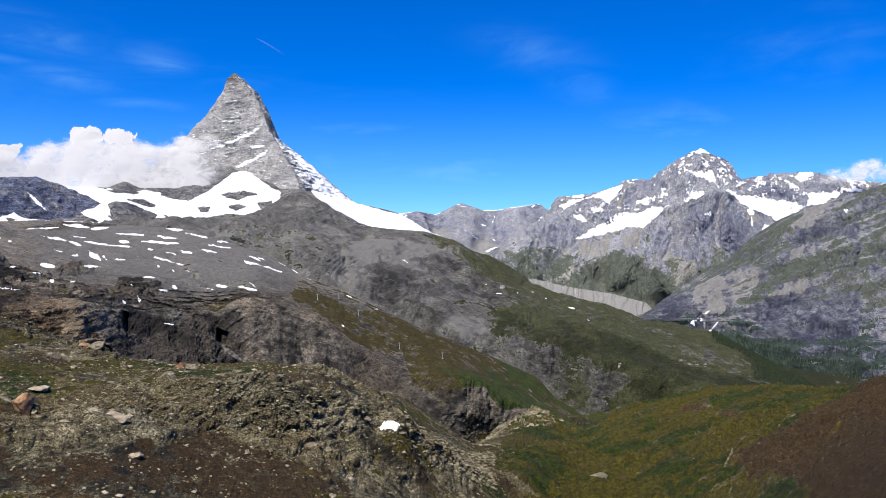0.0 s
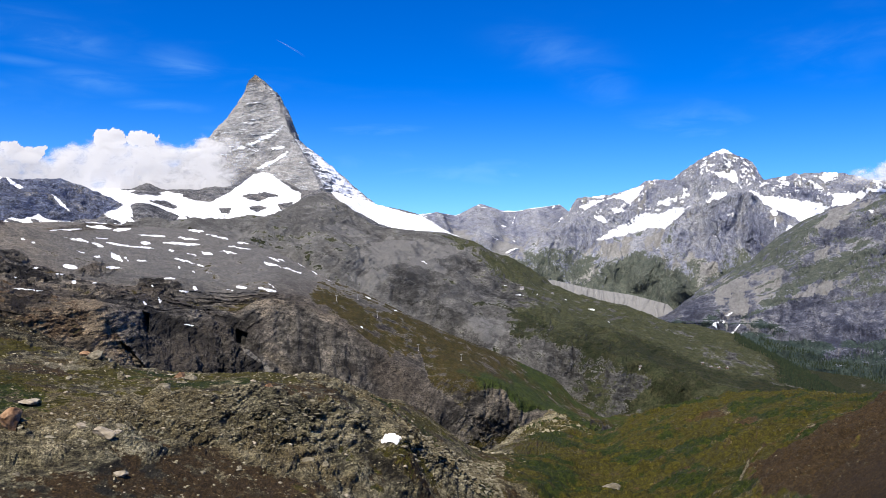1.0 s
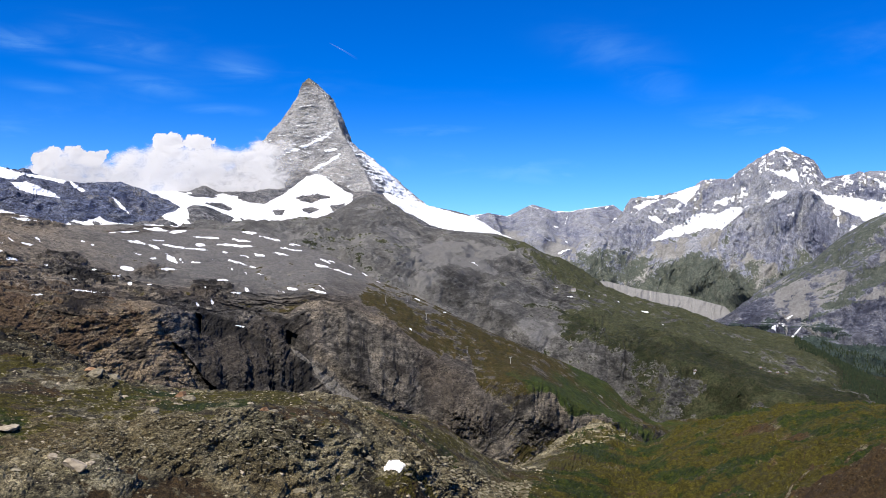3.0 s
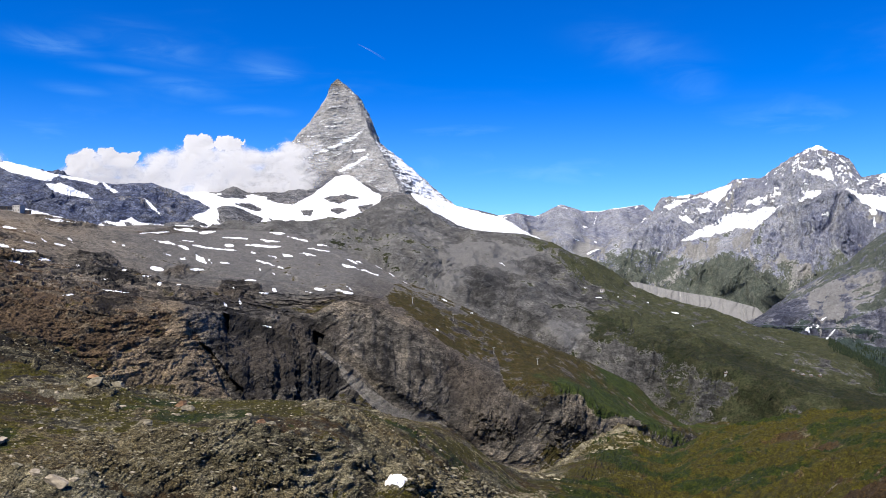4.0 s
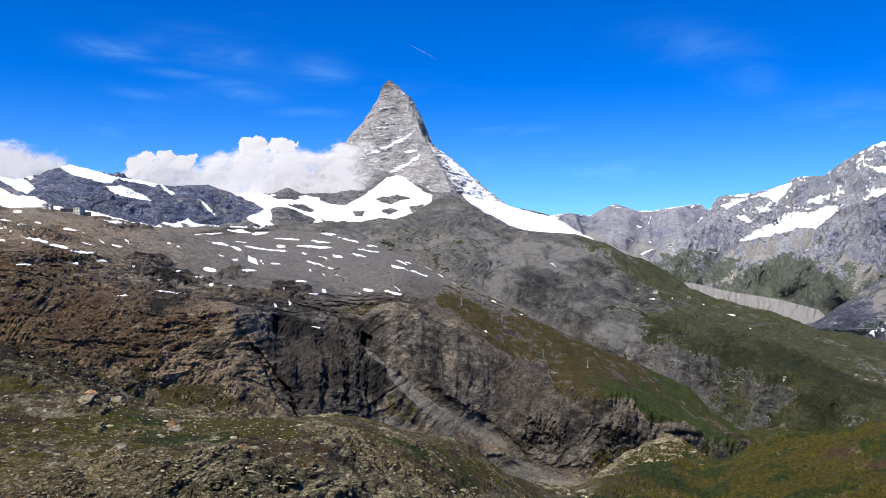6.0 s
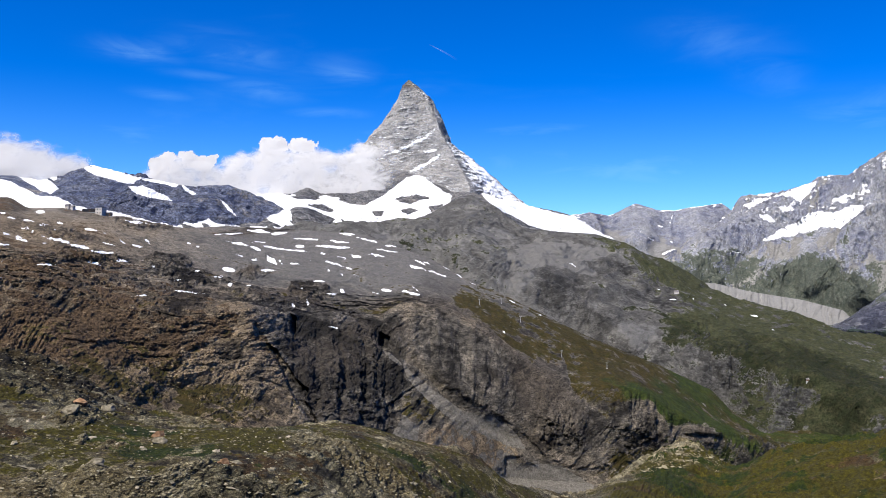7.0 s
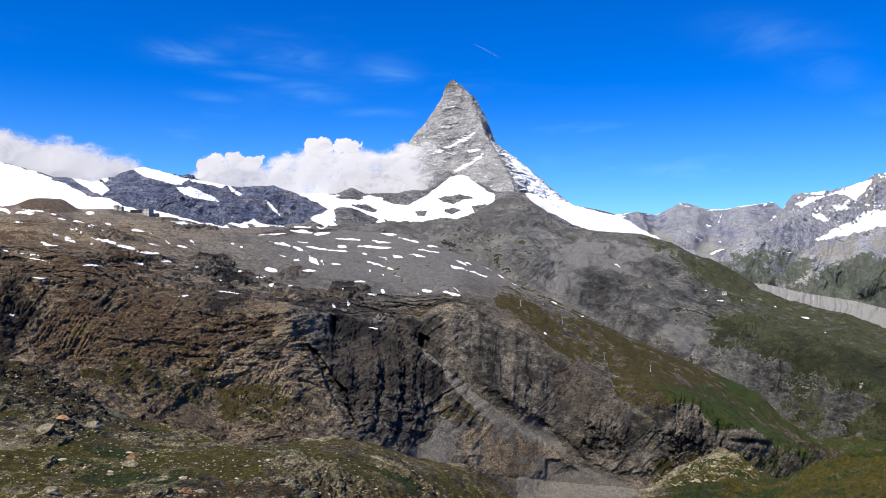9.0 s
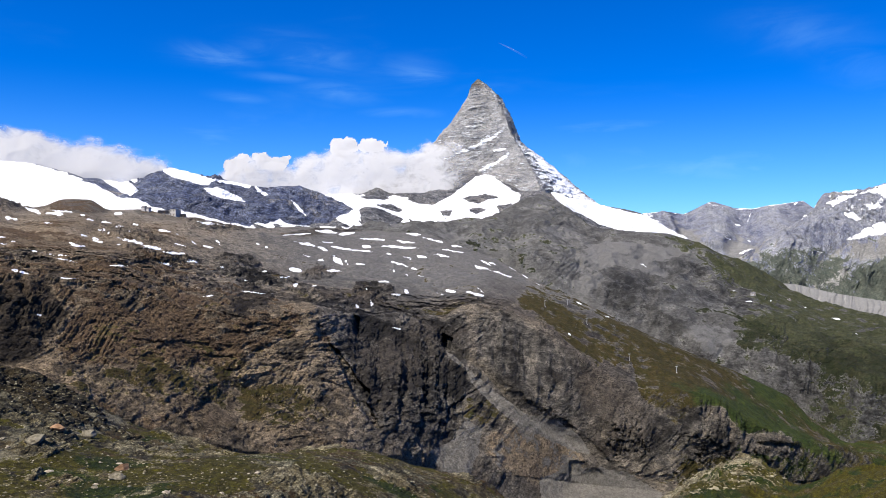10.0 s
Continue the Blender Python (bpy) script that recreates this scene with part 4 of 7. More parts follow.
# Dark grey rock face; its half-shade is lowered into the tone too.
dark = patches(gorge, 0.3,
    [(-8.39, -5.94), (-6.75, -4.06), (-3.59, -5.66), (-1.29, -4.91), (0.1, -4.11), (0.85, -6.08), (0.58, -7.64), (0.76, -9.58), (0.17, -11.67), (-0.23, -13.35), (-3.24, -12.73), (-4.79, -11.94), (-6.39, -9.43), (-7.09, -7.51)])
# Shadowed spots of the wall, darkened through the tone.
wall_shadow = patches(gorge, 0.3,
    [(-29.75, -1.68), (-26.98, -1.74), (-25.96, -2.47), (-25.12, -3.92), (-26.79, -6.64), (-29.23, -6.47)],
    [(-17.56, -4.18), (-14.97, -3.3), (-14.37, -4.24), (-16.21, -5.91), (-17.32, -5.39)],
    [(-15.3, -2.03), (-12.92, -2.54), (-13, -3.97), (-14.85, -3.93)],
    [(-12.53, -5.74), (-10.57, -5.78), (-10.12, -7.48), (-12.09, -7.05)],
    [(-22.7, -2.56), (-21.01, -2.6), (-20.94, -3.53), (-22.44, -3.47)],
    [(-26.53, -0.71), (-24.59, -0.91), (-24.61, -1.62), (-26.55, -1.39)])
# Shade on the middle wall, put into its colour: darker and less warm.
shady_wall = patches(gorge, 0.3,
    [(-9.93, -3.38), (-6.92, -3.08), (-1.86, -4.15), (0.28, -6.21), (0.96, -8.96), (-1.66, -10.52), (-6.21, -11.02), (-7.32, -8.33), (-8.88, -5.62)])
ochre = patches(gorge, 0.2,
    [(-25.68, -5.31), (-22.89, -1.11), (-14.16, -2.23), (-10.33, -4.32), (-11.03, -5.85), (-15.4, -7.25), (-18.87, -7.08), (-24.82, -7.46)],
    [(-30.63, 1.66), (-26.07, 1), (-19.85, -0.49), (-16.22, -1.28), (-23.48, -1.46), (-29.83, -0.99)])
red_rock = patches(gorge, 0.12,
    [(-18.64, -6.03), (-17.64, -5.82), (-17.22, -7.17), (-18.25, -7.37)])
mossy = patches(gorge, 0.7,
    [(-26.25, -7.18), (-17.81, -7.69), (-17.4, -9), (-20.48, -9.18), (-25.04, -8.57)],
    [(-14.22, -9.17), (-10.87, -8.9), (-9.33, -9.7), (-10.76, -11.91), (-13.77, -11.05)])
chute = patches(gorge, 0.1,
    [(0.59, -7.83), (1.32, -8.61), (2.85, -9.69), (4.83, -11.07), (6.81, -11.38), (8.46, -12.36), (9.25, -13.54), (8.19, -13.39), (6.05, -12.49), (4.48, -11.94), (2.8, -10.61), (0.97, -8.88)],
    [(-1.18, -6.66), (-0.48, -6.93), (0.63, -7.83), (0.44, -8.03), (-0.58, -7.33)])
fan = patches(gorge, 0.12,
    [(0.8, -11.46), (1.8, -12.13), (1.74, -13.61), (1.24, -14.97), (-0.35, -14.95), (-1.64, -13.61), (-0.84, -13.25), (-0.09, -12.88)],
    [(5.9, -15.36), (7.56, -14.67), (9.84, -14.41), (11.73, -14.65), (14.53, -16.09), (5.97, -16.78)])
loose = np.maximum(chute, fan)
gorge.lift(gorge.fractal(7, 4, 0.7) * 1.4 * loose)
scrub = patches(gorge, 0.2,
    [(0.7, -10.04), (2.47, -10.23), (4.16, -11.56), (2.13, -11.87), (0.93, -11.18)])
heap = patches(gorge, 0.25,
    [(2.53, -12.32), (5.26, -11.85), (8.39, -13.38), (9.18, -15.51), (6.12, -16.02), (3, -14.56), (2.18, -13.37)]) * (1 - loose)
cliff = patches(gorge, 0.22,
    [(15.57, -10.46), (16.75, -9.95), (17.84, -10.05), (18.8, -11.5), (18.5, -13.04), (15.68, -13.4), (15.22, -11.88)],
    [(8.69, -7.96), (11.73, -7.53), (12.45, -9.77), (13.84, -10.73), (14.62, -11.92), (14.27, -13.85), (9.49, -13.72), (8.38, -11.41)],
    [(18.8, -11.75), (20.36, -11.37), (21.81, -11.49), (21.83, -12.62), (18.96, -12.9)])
green = patches(gorge, 0.22,
    [(12.03, -9.97), (15.17, -8.18), (17.42, -9.13), (19.58, -10.5), (21.68, -11.1), (24.79, -12.87), (21.75, -11.67), (18.94, -11.38), (17.84, -9.9), (15.64, -10.2), (13.01, -10.57)])
drifts = strips(gorge, [(-30.12, 2.15, -29.3, 1.99, 0.204), (-29.55, 2.81, -28.07, 2.4, 0.122), (-28.07, 2.4, -26.81, 2.39, 0.163), (-27.79, 2.62, -26.06, 2.52, 0.122), (-25.86, 2.39, -25.52, 2.34, 0.122), (-25.39, 2.11, -24.97, 2.03, 0.082), (-27.83, 1.85, -27.11, 1.83, 0.082), (-24.53, 1.97, -23.87, 1.82, 0.122), (-24.05, 2.47, -23.42, 2.4, 0.122), (-23.5, 1.68, -22.98, 1.65, 0.082), (-22.64, 1.81, -22.21, 1.7, 0.061), (-22.67, 1.42, -22.28, 1.34, 0.082), (-25.44, 1.19, -24.83, 0.99, 0.122), (-24.87, 1, -23.94, 0.59, 0.122), (-24.56, 1.51, -23.34, 1.1, 0.082), (-23.3, 1.01, -22.09, 0.7, 0.122), (-22.24, 0.63, -20.49, 0.18, 0.163), (-20.49, 0.1, -18.69, -0.21, 0.122), (-23.36, 0.64, -22.85, 0.54, 0.102)])
drifts = np.maximum(drifts, strips(gorge, [(-25.97, 0.66, -24.92, 0.38, 0.082), (-30.07, 1.03, -29.44, 0.95, 0.082), (-29.92, 0.59, -29.05, 0.61, 0.082), (-29.16, 0.78, -28.86, 0.76, 0.082), (-28.01, 0.24, -27.36, 0.13, 0.143), (-27.19, -0.01, -25.55, -0.09, 0.102), (-26.33, -0.3, -24.27, -0.66, 0.102), (-23.41, -0.73, -21.95, -0.79, 0.122), (-20.5, -0.55, -19.6, -0.85, 0.163), (-20.85, -0.92, -20.6, -0.96, 0.082), (-18.81, -0.58, -18.11, -0.66, 0.082), (-28.65, -0.91, -28.14, -1.02, 0.102), (-28.14, -1.02, -27.64, -1.26, 0.102), (-25.9, -1.48, -24.86, -1.57, 0.073), (-20.96, 1.43, -20.15, 1.29, 0.102), (-19.84, 1.27, -19.37, 1.09, 0.102), (-19.79, 0.54, -18.8, 0.39, 0.082), (-18.76, 0.75, -18.38, 0.45, 0.061), (-18.01, 0.42, -17.29, 0.25, 0.082)]))
drifts = np.maximum(drifts, strips(gorge, [(-17.25, 0.77, -16.96, 0.44, 0.061), (-18.66, 2.03, -16.79, 1.71, 0.082), (-19.77, 2.45, -18.67, 2.31, 0.122), (-14.65, 0.54, -14.34, 0.42, 0.102), (-14, 0.32, -13.75, 0.27, 0.082), (-13.33, 1.07, -11.07, 1.18, 0.102), (-11.82, 0.58, -10.54, 0.3, 0.122), (-11.61, -0.2, -10.89, -0.43, 0.082), (-12.22, -1.27, -11.26, -1.35, 0.204), (-12.58, -1.71, -12.05, -1.76, 0.082), (-13.89, -1.25, -13.49, -1.36, 0.082), (-16.6, -0.91, -16.36, -1.06, 0.082), (-15.13, -1.95, -14.58, -1.86, 0.102), (-13.95, -1.97, -13.59, -2.03, 0.061), (-17.96, -1.64, -17.54, -1.82, 0.061), (-11.59, -2.15, -11.39, -2.38, 0.163), (-10.41, -2.35, -10.09, -2.33, 0.082), (-17.54, -2.95, -15.83, -2.74, 0.061), (-15.55, -2.54, -12.57, -2.89, 0.049)]))
drifts = np.maximum(drifts, strips(gorge, [(-26.94, -3.71, -26.61, -3.87, 0.122), (-10.93, 1.41, -9.16, 1.21, 0.163), (-9.15, 1.14, -8.01, 1.25, 0.122), (-10.54, 0.3, -9.72, 0.03, 0.102), (-10.22, 0.64, -9.47, 0.55, 0.061), (-9.59, 0.33, -7.96, 0.03, 0.061), (-8.16, 0.07, -6.62, -0.06, 0.061), (-7.74, 0.86, -5.95, 0.75, 0.102), (-7.47, 0.32, -6.85, 0.25, 0.163), (-6.3, 0.36, -3.48, 0.17, 0.102), (-5.15, 0.75, -3.72, 0.52, 0.082), (-4.6, 1.23, -3.17, 1.07, 0.082), (-3.78, 1.03, -1.5, 0.53, 0.122), (-1.44, 0.81, -1.11, 0.65, 0.082), (-1.21, 0.37, 0.33, 0.26, 0.245), (-1.11, 0.97, 0.74, 1.08, 0.061), (-1.85, 0.1, -0.03, -0.13, 0.082), (-2.4, -0.21, -0.99, -0.41, 0.122), (-3.63, -0.3, -2.77, -0.49, 0.082)]))
drifts = np.maximum(drifts, strips(gorge, [(-4.59, -0.41, -3.78, -0.53, 0.102), (-5.66, -0.18, -5.34, -0.26, 0.082), (-5.36, -0.69, -3.36, -1.27, 0.082), (-10.33, -0.59, -9.94, -0.67, 0.061), (-9.29, -0.4, -8.52, -0.9, 0.163), (-8.48, -0.59, -8.12, -0.9, 0.143), (-7.73, -0.87, -6.95, -0.99, 0.143), (-9.73, -1.32, -8.57, -1.37, 0.102), (-5.06, -1.3, -4.91, -1.46, 0.082), (-4.11, -1.58, -3.94, -1.77, 0.082), (-3.23, -1.69, -2.5, -1.85, 0.049), (-5.94, -2.08, -5.14, -2.15, 0.061), (-6.77, -2.42, -6.57, -2.69, 0.102), (-4.99, -2.97, -4.28, -3.01, 0.082), (-4.07, -2.62, -3.81, -2.94, 0.102), (-1.92, -2.9, -1.17, -3.01, 0.082), (-1.21, -2.7, -0.4, -2.81, 0.122), (0.2, -2.73, 1.51, -3.11, 0.122), (1.05, -2.45, 1.69, -3, 0.049)]))
drifts = np.maximum(drifts, strips(gorge, [(0.59, -0.99, 1.89, -1.38, 0.122), (0.81, -0.52, 1.85, -1.07, 0.082), (1.89, -1.38, 3.29, -1.76, 0.122), (3.01, -1.07, 3.63, -1.38, 0.102), (1.62, -0.8, 2.23, -0.99, 0.061), (4.03, -1.57, 4.44, -1.85, 0.102), (4.86, -2.15, 5.48, -2.42, 0.061), (7.68, -3.4, 8.24, -3.67, 0.082), (-4.75, -5.23, -3.89, -5.35, 0.102), (-7.23, -3.51, -7.01, -3.85, 0.102), (-6.32, -3.29, -6.09, -3.87, 0.082)]))
drifts = np.maximum(drifts, strips(gorge, [(9.69, -4.31, 10.4, -4.61, 0.061), (11.97, -4.54, 12.36, -4.64, 0.102), (13.31, -5.52, 13.7, -5.67, 0.061), (14.46, -5.96, 14.73, -6.06, 0.061), (7.48, -5.48, 7.73, -5.74, 0.09)]))
meadow = smooth(A - np.interp(L, [1.6, 2.44, 2.81, 3.3, 4.0, 5.0], [14.6, 13.6, 11.6, 6.5, 3.0, 5.0]), -1.0, 1.6)
streaks = bump_at(A, L, -12, 4.45, 12, 0.5, 4)
mottle, dotted, slant = gorge.fractal(70, 5, 0.6), gorge.fractal(14, 4, 0.65), gorge.fractal(60, 5, 0.6, True, (0.35, 0.35, 1.6), 40)
streaky = gorge.pattern(1.1, 0.042, 4, 0.5, False, 2.0, -0.05)
plain_scree = np.clip(bump_at(A, L, -5, 4.55, 9.5, 0.62, 4) + 0.6 * bump_at(A, L, 8, 4.8, 5, 0.3), 0, 1)
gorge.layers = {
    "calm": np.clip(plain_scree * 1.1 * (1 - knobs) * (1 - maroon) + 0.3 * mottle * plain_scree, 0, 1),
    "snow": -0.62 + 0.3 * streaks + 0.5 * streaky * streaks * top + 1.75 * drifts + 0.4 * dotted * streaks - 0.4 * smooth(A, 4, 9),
    # Tone includes painted shade: western shadows, middle wall, ledge undercuts, far-west cliff.
    "tone": (0.4 * joints * west * patchwork + 0.35 * beds * (1 - patchwork)) * wall + 0.7 * smooth(A, -13, -20) * top - 1.1 * ledges - 0.8 * knobs - 0.8 * maroon - 0.3 * wall * smooth(A, -3, 1) * (1 - heap) - 0.9 * bump_at(A, L, -28.5, 2.6, 3.0, 0.6) + 0.5 * dotted + 0.5 * slant * wall + 0.4 * mottle - 0.9 * dark - 1.1 * wall_shadow - 0.5 * shady_wall - 0.35 * ribbed + 0.5 * west - 0.85 * west * smooth(L, 2.4, 1.7) + 1.0 * heap - 0.3 * cliff + 0.1 * tan + 0.1,
    "warm": np.clip(0.15 + 0.75 * west * smooth(L, 3.6, 3.0) + 0.75 * smooth(A, -15, -22) * smooth(L, 5.0, 4.0) + 0.8 * heap + 0.3 * mottle - 0.5 * dark - 0.7 * shady_wall - 0.3 * ribbed + 0.4 * bump_at(A, L, 0, 3.2, 7, 0.3), 0, 1),
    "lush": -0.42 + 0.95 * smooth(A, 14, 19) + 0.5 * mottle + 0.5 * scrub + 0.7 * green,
    "grass": -0.15 + (0.95 + 0.2 * smooth(A, 13, 15) * smooth(L, 3.0, 2.5)) * meadow - 1.4 * cliff + 0.45 * bump_at(A, L, -16, 1.65, 10, 0.35) + 0.35 * bump_at(A, L, -14, 2.1, 7, 0.6) + 0.4 * bump_at(A, L, 0, 3.35, 6, 0.3) + 0.7 * scrub + 0.5 * mossy + 0.4 * green - 0.5 * dark - 0.4 * wall_shadow + 0.5 * mottle + 0.6 * dotted - 0.4 * smooth(A, 12, 9) * smooth(L, 4.3, 4.8) - 1.5 * loose - 0.3 * ribbed,
    "scree": -0.05 - 0.4 * shady_wall - 0.8 * ledges - 0.3 * plain_scree + 1.6 * loose + 0.5 * bump_at(A, L, 8, 4.9, 4, 0.3) + 0.35 * mottle + 0.25 * dotted - 0.5 * dark + 0.05 * ribbed + 0.45 * heap + 0.05 * tan - 0.4 * smooth(L, 2.3, 1.6) * west + 1.4 * trail(A, L, [(18.6, 4.7), (19.6, 4.48), (20.6, 4.2), (21.5, 4.05), (22.1, 3.75), (22.3, 3.3)], 0.07),
    "soil": -0.05 + 0.4 * smooth(A, -10, -18) * smooth(L, 2.0, 2.7) * smooth(L, 4.9, 4.2) + 0.2 * west * smooth(L, 3.6, 3.0) + 0.45 * bump_at(A, L, 1, 3.15, 6, 0.2) + 0.45 * bump_at(A, L, -7.8, 2.67, 2.2, 0.25) + 0.5 * bump_at(A, L, -17.9, 2.3, 0.8, 0.15) + 0.35 * ochre + 1.6 * red_rock + 0.55 * maroon - 0.5 * wall_shadow + 0.45 * heap - 0.55 * wall * smooth(A, -3, 1) * (1 - heap) + 0.45 * mottle + 0.45 * dotted - 2 * loose - 0.6 * dark - 0.6 * shady_wall + 0.25 * meadow * smooth(A, 18, 14) - 0.8 * ledges - 0.7 * plain_scree,
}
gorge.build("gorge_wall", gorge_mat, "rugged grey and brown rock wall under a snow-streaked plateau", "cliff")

# grey shoulder and green slopes
shoulder_mat = terrain("shoulder_ground", 44.0, ((0.037, 0.037, 0.0361), (0.0989, 0.098, 0.0955), (0.146, 0.144, 0.139), (0.224, 0.22, 0.211), (0.107, 0.104, 0.0972)), grass=((0.0400, 0.0475, 0.0205), (0.0665, 0.0675, 0.0330)), lush=((0.0166, 0.023, 0.00768), (0.0333, 0.0339, 0.0141)), scree=(0.225, 0.222, 0.215), gravel=(0.146, 0.144, 0.139), strata=(1, 1, 2.0, 0, 20, 0), snow_stretch=(0.6, 0.6, 2.5), speck=4.0, dots=0.35)
az = columns((-12, 42, 950), (42, 46, 10))
shoulder = Sheet([SHOULDER_0, SHOULDER_1, SHOULDER_1b, SHOULDER_2, SHOULDER_3], az, [60, 70, 80, 8], 0.5)
A, L = shoulder.azimuth, shoulder.level
body = smooth(L, 0.2, 0.8) * smooth(L, 3.1, 2.8)
spur = shoulder.gullies(4.0, 5, 0.5, 0.8)
crag = bump_at(A, L, 23, 1.0, 6, 0.5) + 0.6 * bump_at(A, L, 8, 1.4, 4, 0.5) + 0.7 * bump_at(A, L, 18.5, 2.3, 2.5, 0.4)
shoulder.push((shoulder.fractal(320, 4, 0.5, True, (1, 1, 0.6)) * 12 + shoulder.fractal(110, 5, 0.55, True, (1, 1, 0.6), 25) * 7 + spur * 15) * body * (1 - 0.35 * smooth(A, 14, 20)))
shoulder.toward(shoulder.gullies(6.0, 2, 0.4, 0.3, 0.5, 9.0) * 16 * body)
shoulder.push(shoulder.gullies(2.0, 5, 0.6, 0.6, 0.6, 2.0) * 14 * crag)
shoulder.spines((
    [(3.85, 1.74), (6.1, 0.75), (8.54, -1.04), (10.16, -2.21), (13.7, -4.31), (16.02, -5.97)],
    [(15.79, 0.54), (17.73, -2.14), (19.99, -4.35), (22.56, -6.45)],
    [(22.55, -6.52), (23.27, -8.6), (24.68, -11.34)],
    [(25.99, -7.87), (25.5, -9.86), (25.19, -12.35)],
), 26, 1.3)
shoulder.lift(shoulder.fractal(40, 5, 0.6) * 5 * smooth(L, 3.1, 2.7))
mottle, speck = shoulder.fractal(130, 5, 0.6), shoulder.fractal(22, 4, 0.65)
pale = patches(shoulder, 0.3,
    [(6.99, -1.23), (9.43, 0.74), (13.33, 0.38), (15.64, -0.31), (15.11, -1.16), (13.43, -1.79), (10.88, -0.87), (8.76, -1.43)],
    [(14.1, -5.04), (17.85, -4.93), (18.19, -7.11), (16.33, -6.61)],
    [(7.41, -2.23), (8.56, -1.43), (9.75, -1.82), (9.19, -2.61), (8.02, -3.02)])
bluff = patches(shoulder, 0.4,
    [(19.18, -6.8), (22.56, -6.9), (25.82, -7.99), (25.5, -10.03), (22.59, -9.01), (19.74, -8.08)],
    [(25.34, -9.87), (26.26, -8.37), (27.46, -8.63), (27.7, -9.84), (27.49, -11.85), (25.53, -12.06)],
    [(19.76, -9.19), (21.18, -8.73), (22.26, -9.76), (21.56, -10.53)])
crags = patches(shoulder, 0.25,
    [(4.1, -0.24), (5.58, -0.44), (6.6, -1.43), (5.9, -1.92), (4.19, -0.64)],
    [(12.31, -0.62), (14.71, -0.54), (17.25, -1.68), (13.8, -1.71)],
    [(8.49, -2.89), (10.13, -1.22), (12.08, -1.8), (13.52, -3.11), (12.93, -4.52), (10.22, -4.25)],
    [(17.73, -2.14), (19.36, -2.23), (20, -2.94), (18.86, -3.18), (17.93, -2.71)],
    [(11.76, -3.76), (13.7, -4.31), (14.48, -5.26), (12.94, -5.1)])
pasture = patches(shoulder, 0.5,
    [(18, -4.22), (21.48, -4.31), (25.96, -6.18), (31.33, -8.3), (31.37, -11.62), (27.65, -12.06), (27.62, -8.97), (25.98, -7.69), (22.55, -6.52), (18.44, -6.34)],
    [(22.59, -9.37), (24.99, -8.84), (25.35, -11.97), (22.28, -12.71)])
drifts = strips(shoulder, [(11.58, -0.75, 12.45, -1.33, 0.061), (10.96, -0.63, 11.08, -0.71, 0.037), (17.74, -2.6, 18.03, -2.64, 0.049), (18.57, -3.27, 19.23, -3.36, 0.049), (19.93, -3.24, 20.3, -3.31, 0.049), (22.07, -3.59, 22.41, -3.71, 0.037), (23.69, -4.19, 24.31, -4.34, 0.044), (25.04, -5.09, 25.28, -5.15, 0.037)])
paths = strips(shoulder, [(19.38, -3.7, 21.48, -4.68, 0.061), (21.48, -4.68, 25.49, -5.96, 0.061), (25.49, -5.96, 28.31, -7.3, 0.061), (19.02, -8.27, 20.59, -9.14, 0.082), (20.59, -9.14, 22.19, -9.9, 0.082), (22.19, -9.9, 21.99, -11.1, 0.082)])
shoulder.layers = {
    "calm": np.clip(0.5 * smooth(A, 17, 12) + 0.3 * mottle + 0.45 * pale - 0.35 * crags - 0.3 * bluff, 0, 1),
    "lush": 0.6 * smooth(L, 1.9, 1.2) + 0.5 * mottle + 0.9 * smooth(A, 33.5, 37.5),
    "snow": -0.85 + 2.1 * drifts + 0.2 * speck,
    "tone": 0.5 * speck + 0.5 * mottle + 0.3 * spur - 0.4 * crags - 0.22 * bluff,
    "grass": 0.0 + 0.75 * smooth(A - (2 - L) * 4.0, 14, 21) + 0.3 * smooth(L, 1.6, 1.0) * smooth(A, 14, 20) - 0.35 * bluff + 0.4 * pasture - 0.4 * crags - 0.5 * pale + 0.4 * mottle + 0.6 * speck + 0.2 * spur,
    "scree": 0.42 + 0.4 * mottle + 0.2 * speck - 0.3 * spur + 0.55 * pale - 0.6 * crags - 0.4 * smooth(A, 15, 20) - 0.25 * bluff + 1.6 * paths,
    "soil": -0.1 + 0.4 * mottle,
}
shoulder.build("mountain_shoulder", shoulder_mat, "grey scree shoulder running down into green alpine slopes", "mountain")

# snowfields at the foot of the peak
peak_rocks = ((0.06, 0.066, 0.082), (0.145, 0.15, 0.168), (0.22, 0.222, 0.23), (0.34, 0.335, 0.33), (0.175, 0.172, 0.175))
foot_mat = terrain("foot_rock", 60.0, peak_rocks, strata=(1, 1, 4.0, 0, 0, 0), snow_stretch=(0.7, 0.7, 1.4), snow_soft=0.03, speck=5.5)
az = columns((-30, 15, 950))
foot = Sheet([FOOT_0, FOOT_1, FOOT_2, FOOT_3, FOOT_4], az, [60, 80, 30, 6], 0.2)
A, L = foot.azimuth, foot.level
hump = foot.fractal(220, 5, 0.55, True)
foot.lift(hump * 16 * smooth(L, 1.0, 1.3) * smooth(L, 2.0, 1.7) + foot.fractal(60, 5, 0.55, True) * 6 * smooth(L, 3.0, 2.9))
foot.push(foot.gullies(1.6, 5, 0.5, 0.5) * 12 * smooth(L, 0, 0.3) * smooth(L, 1.15, 0.9))
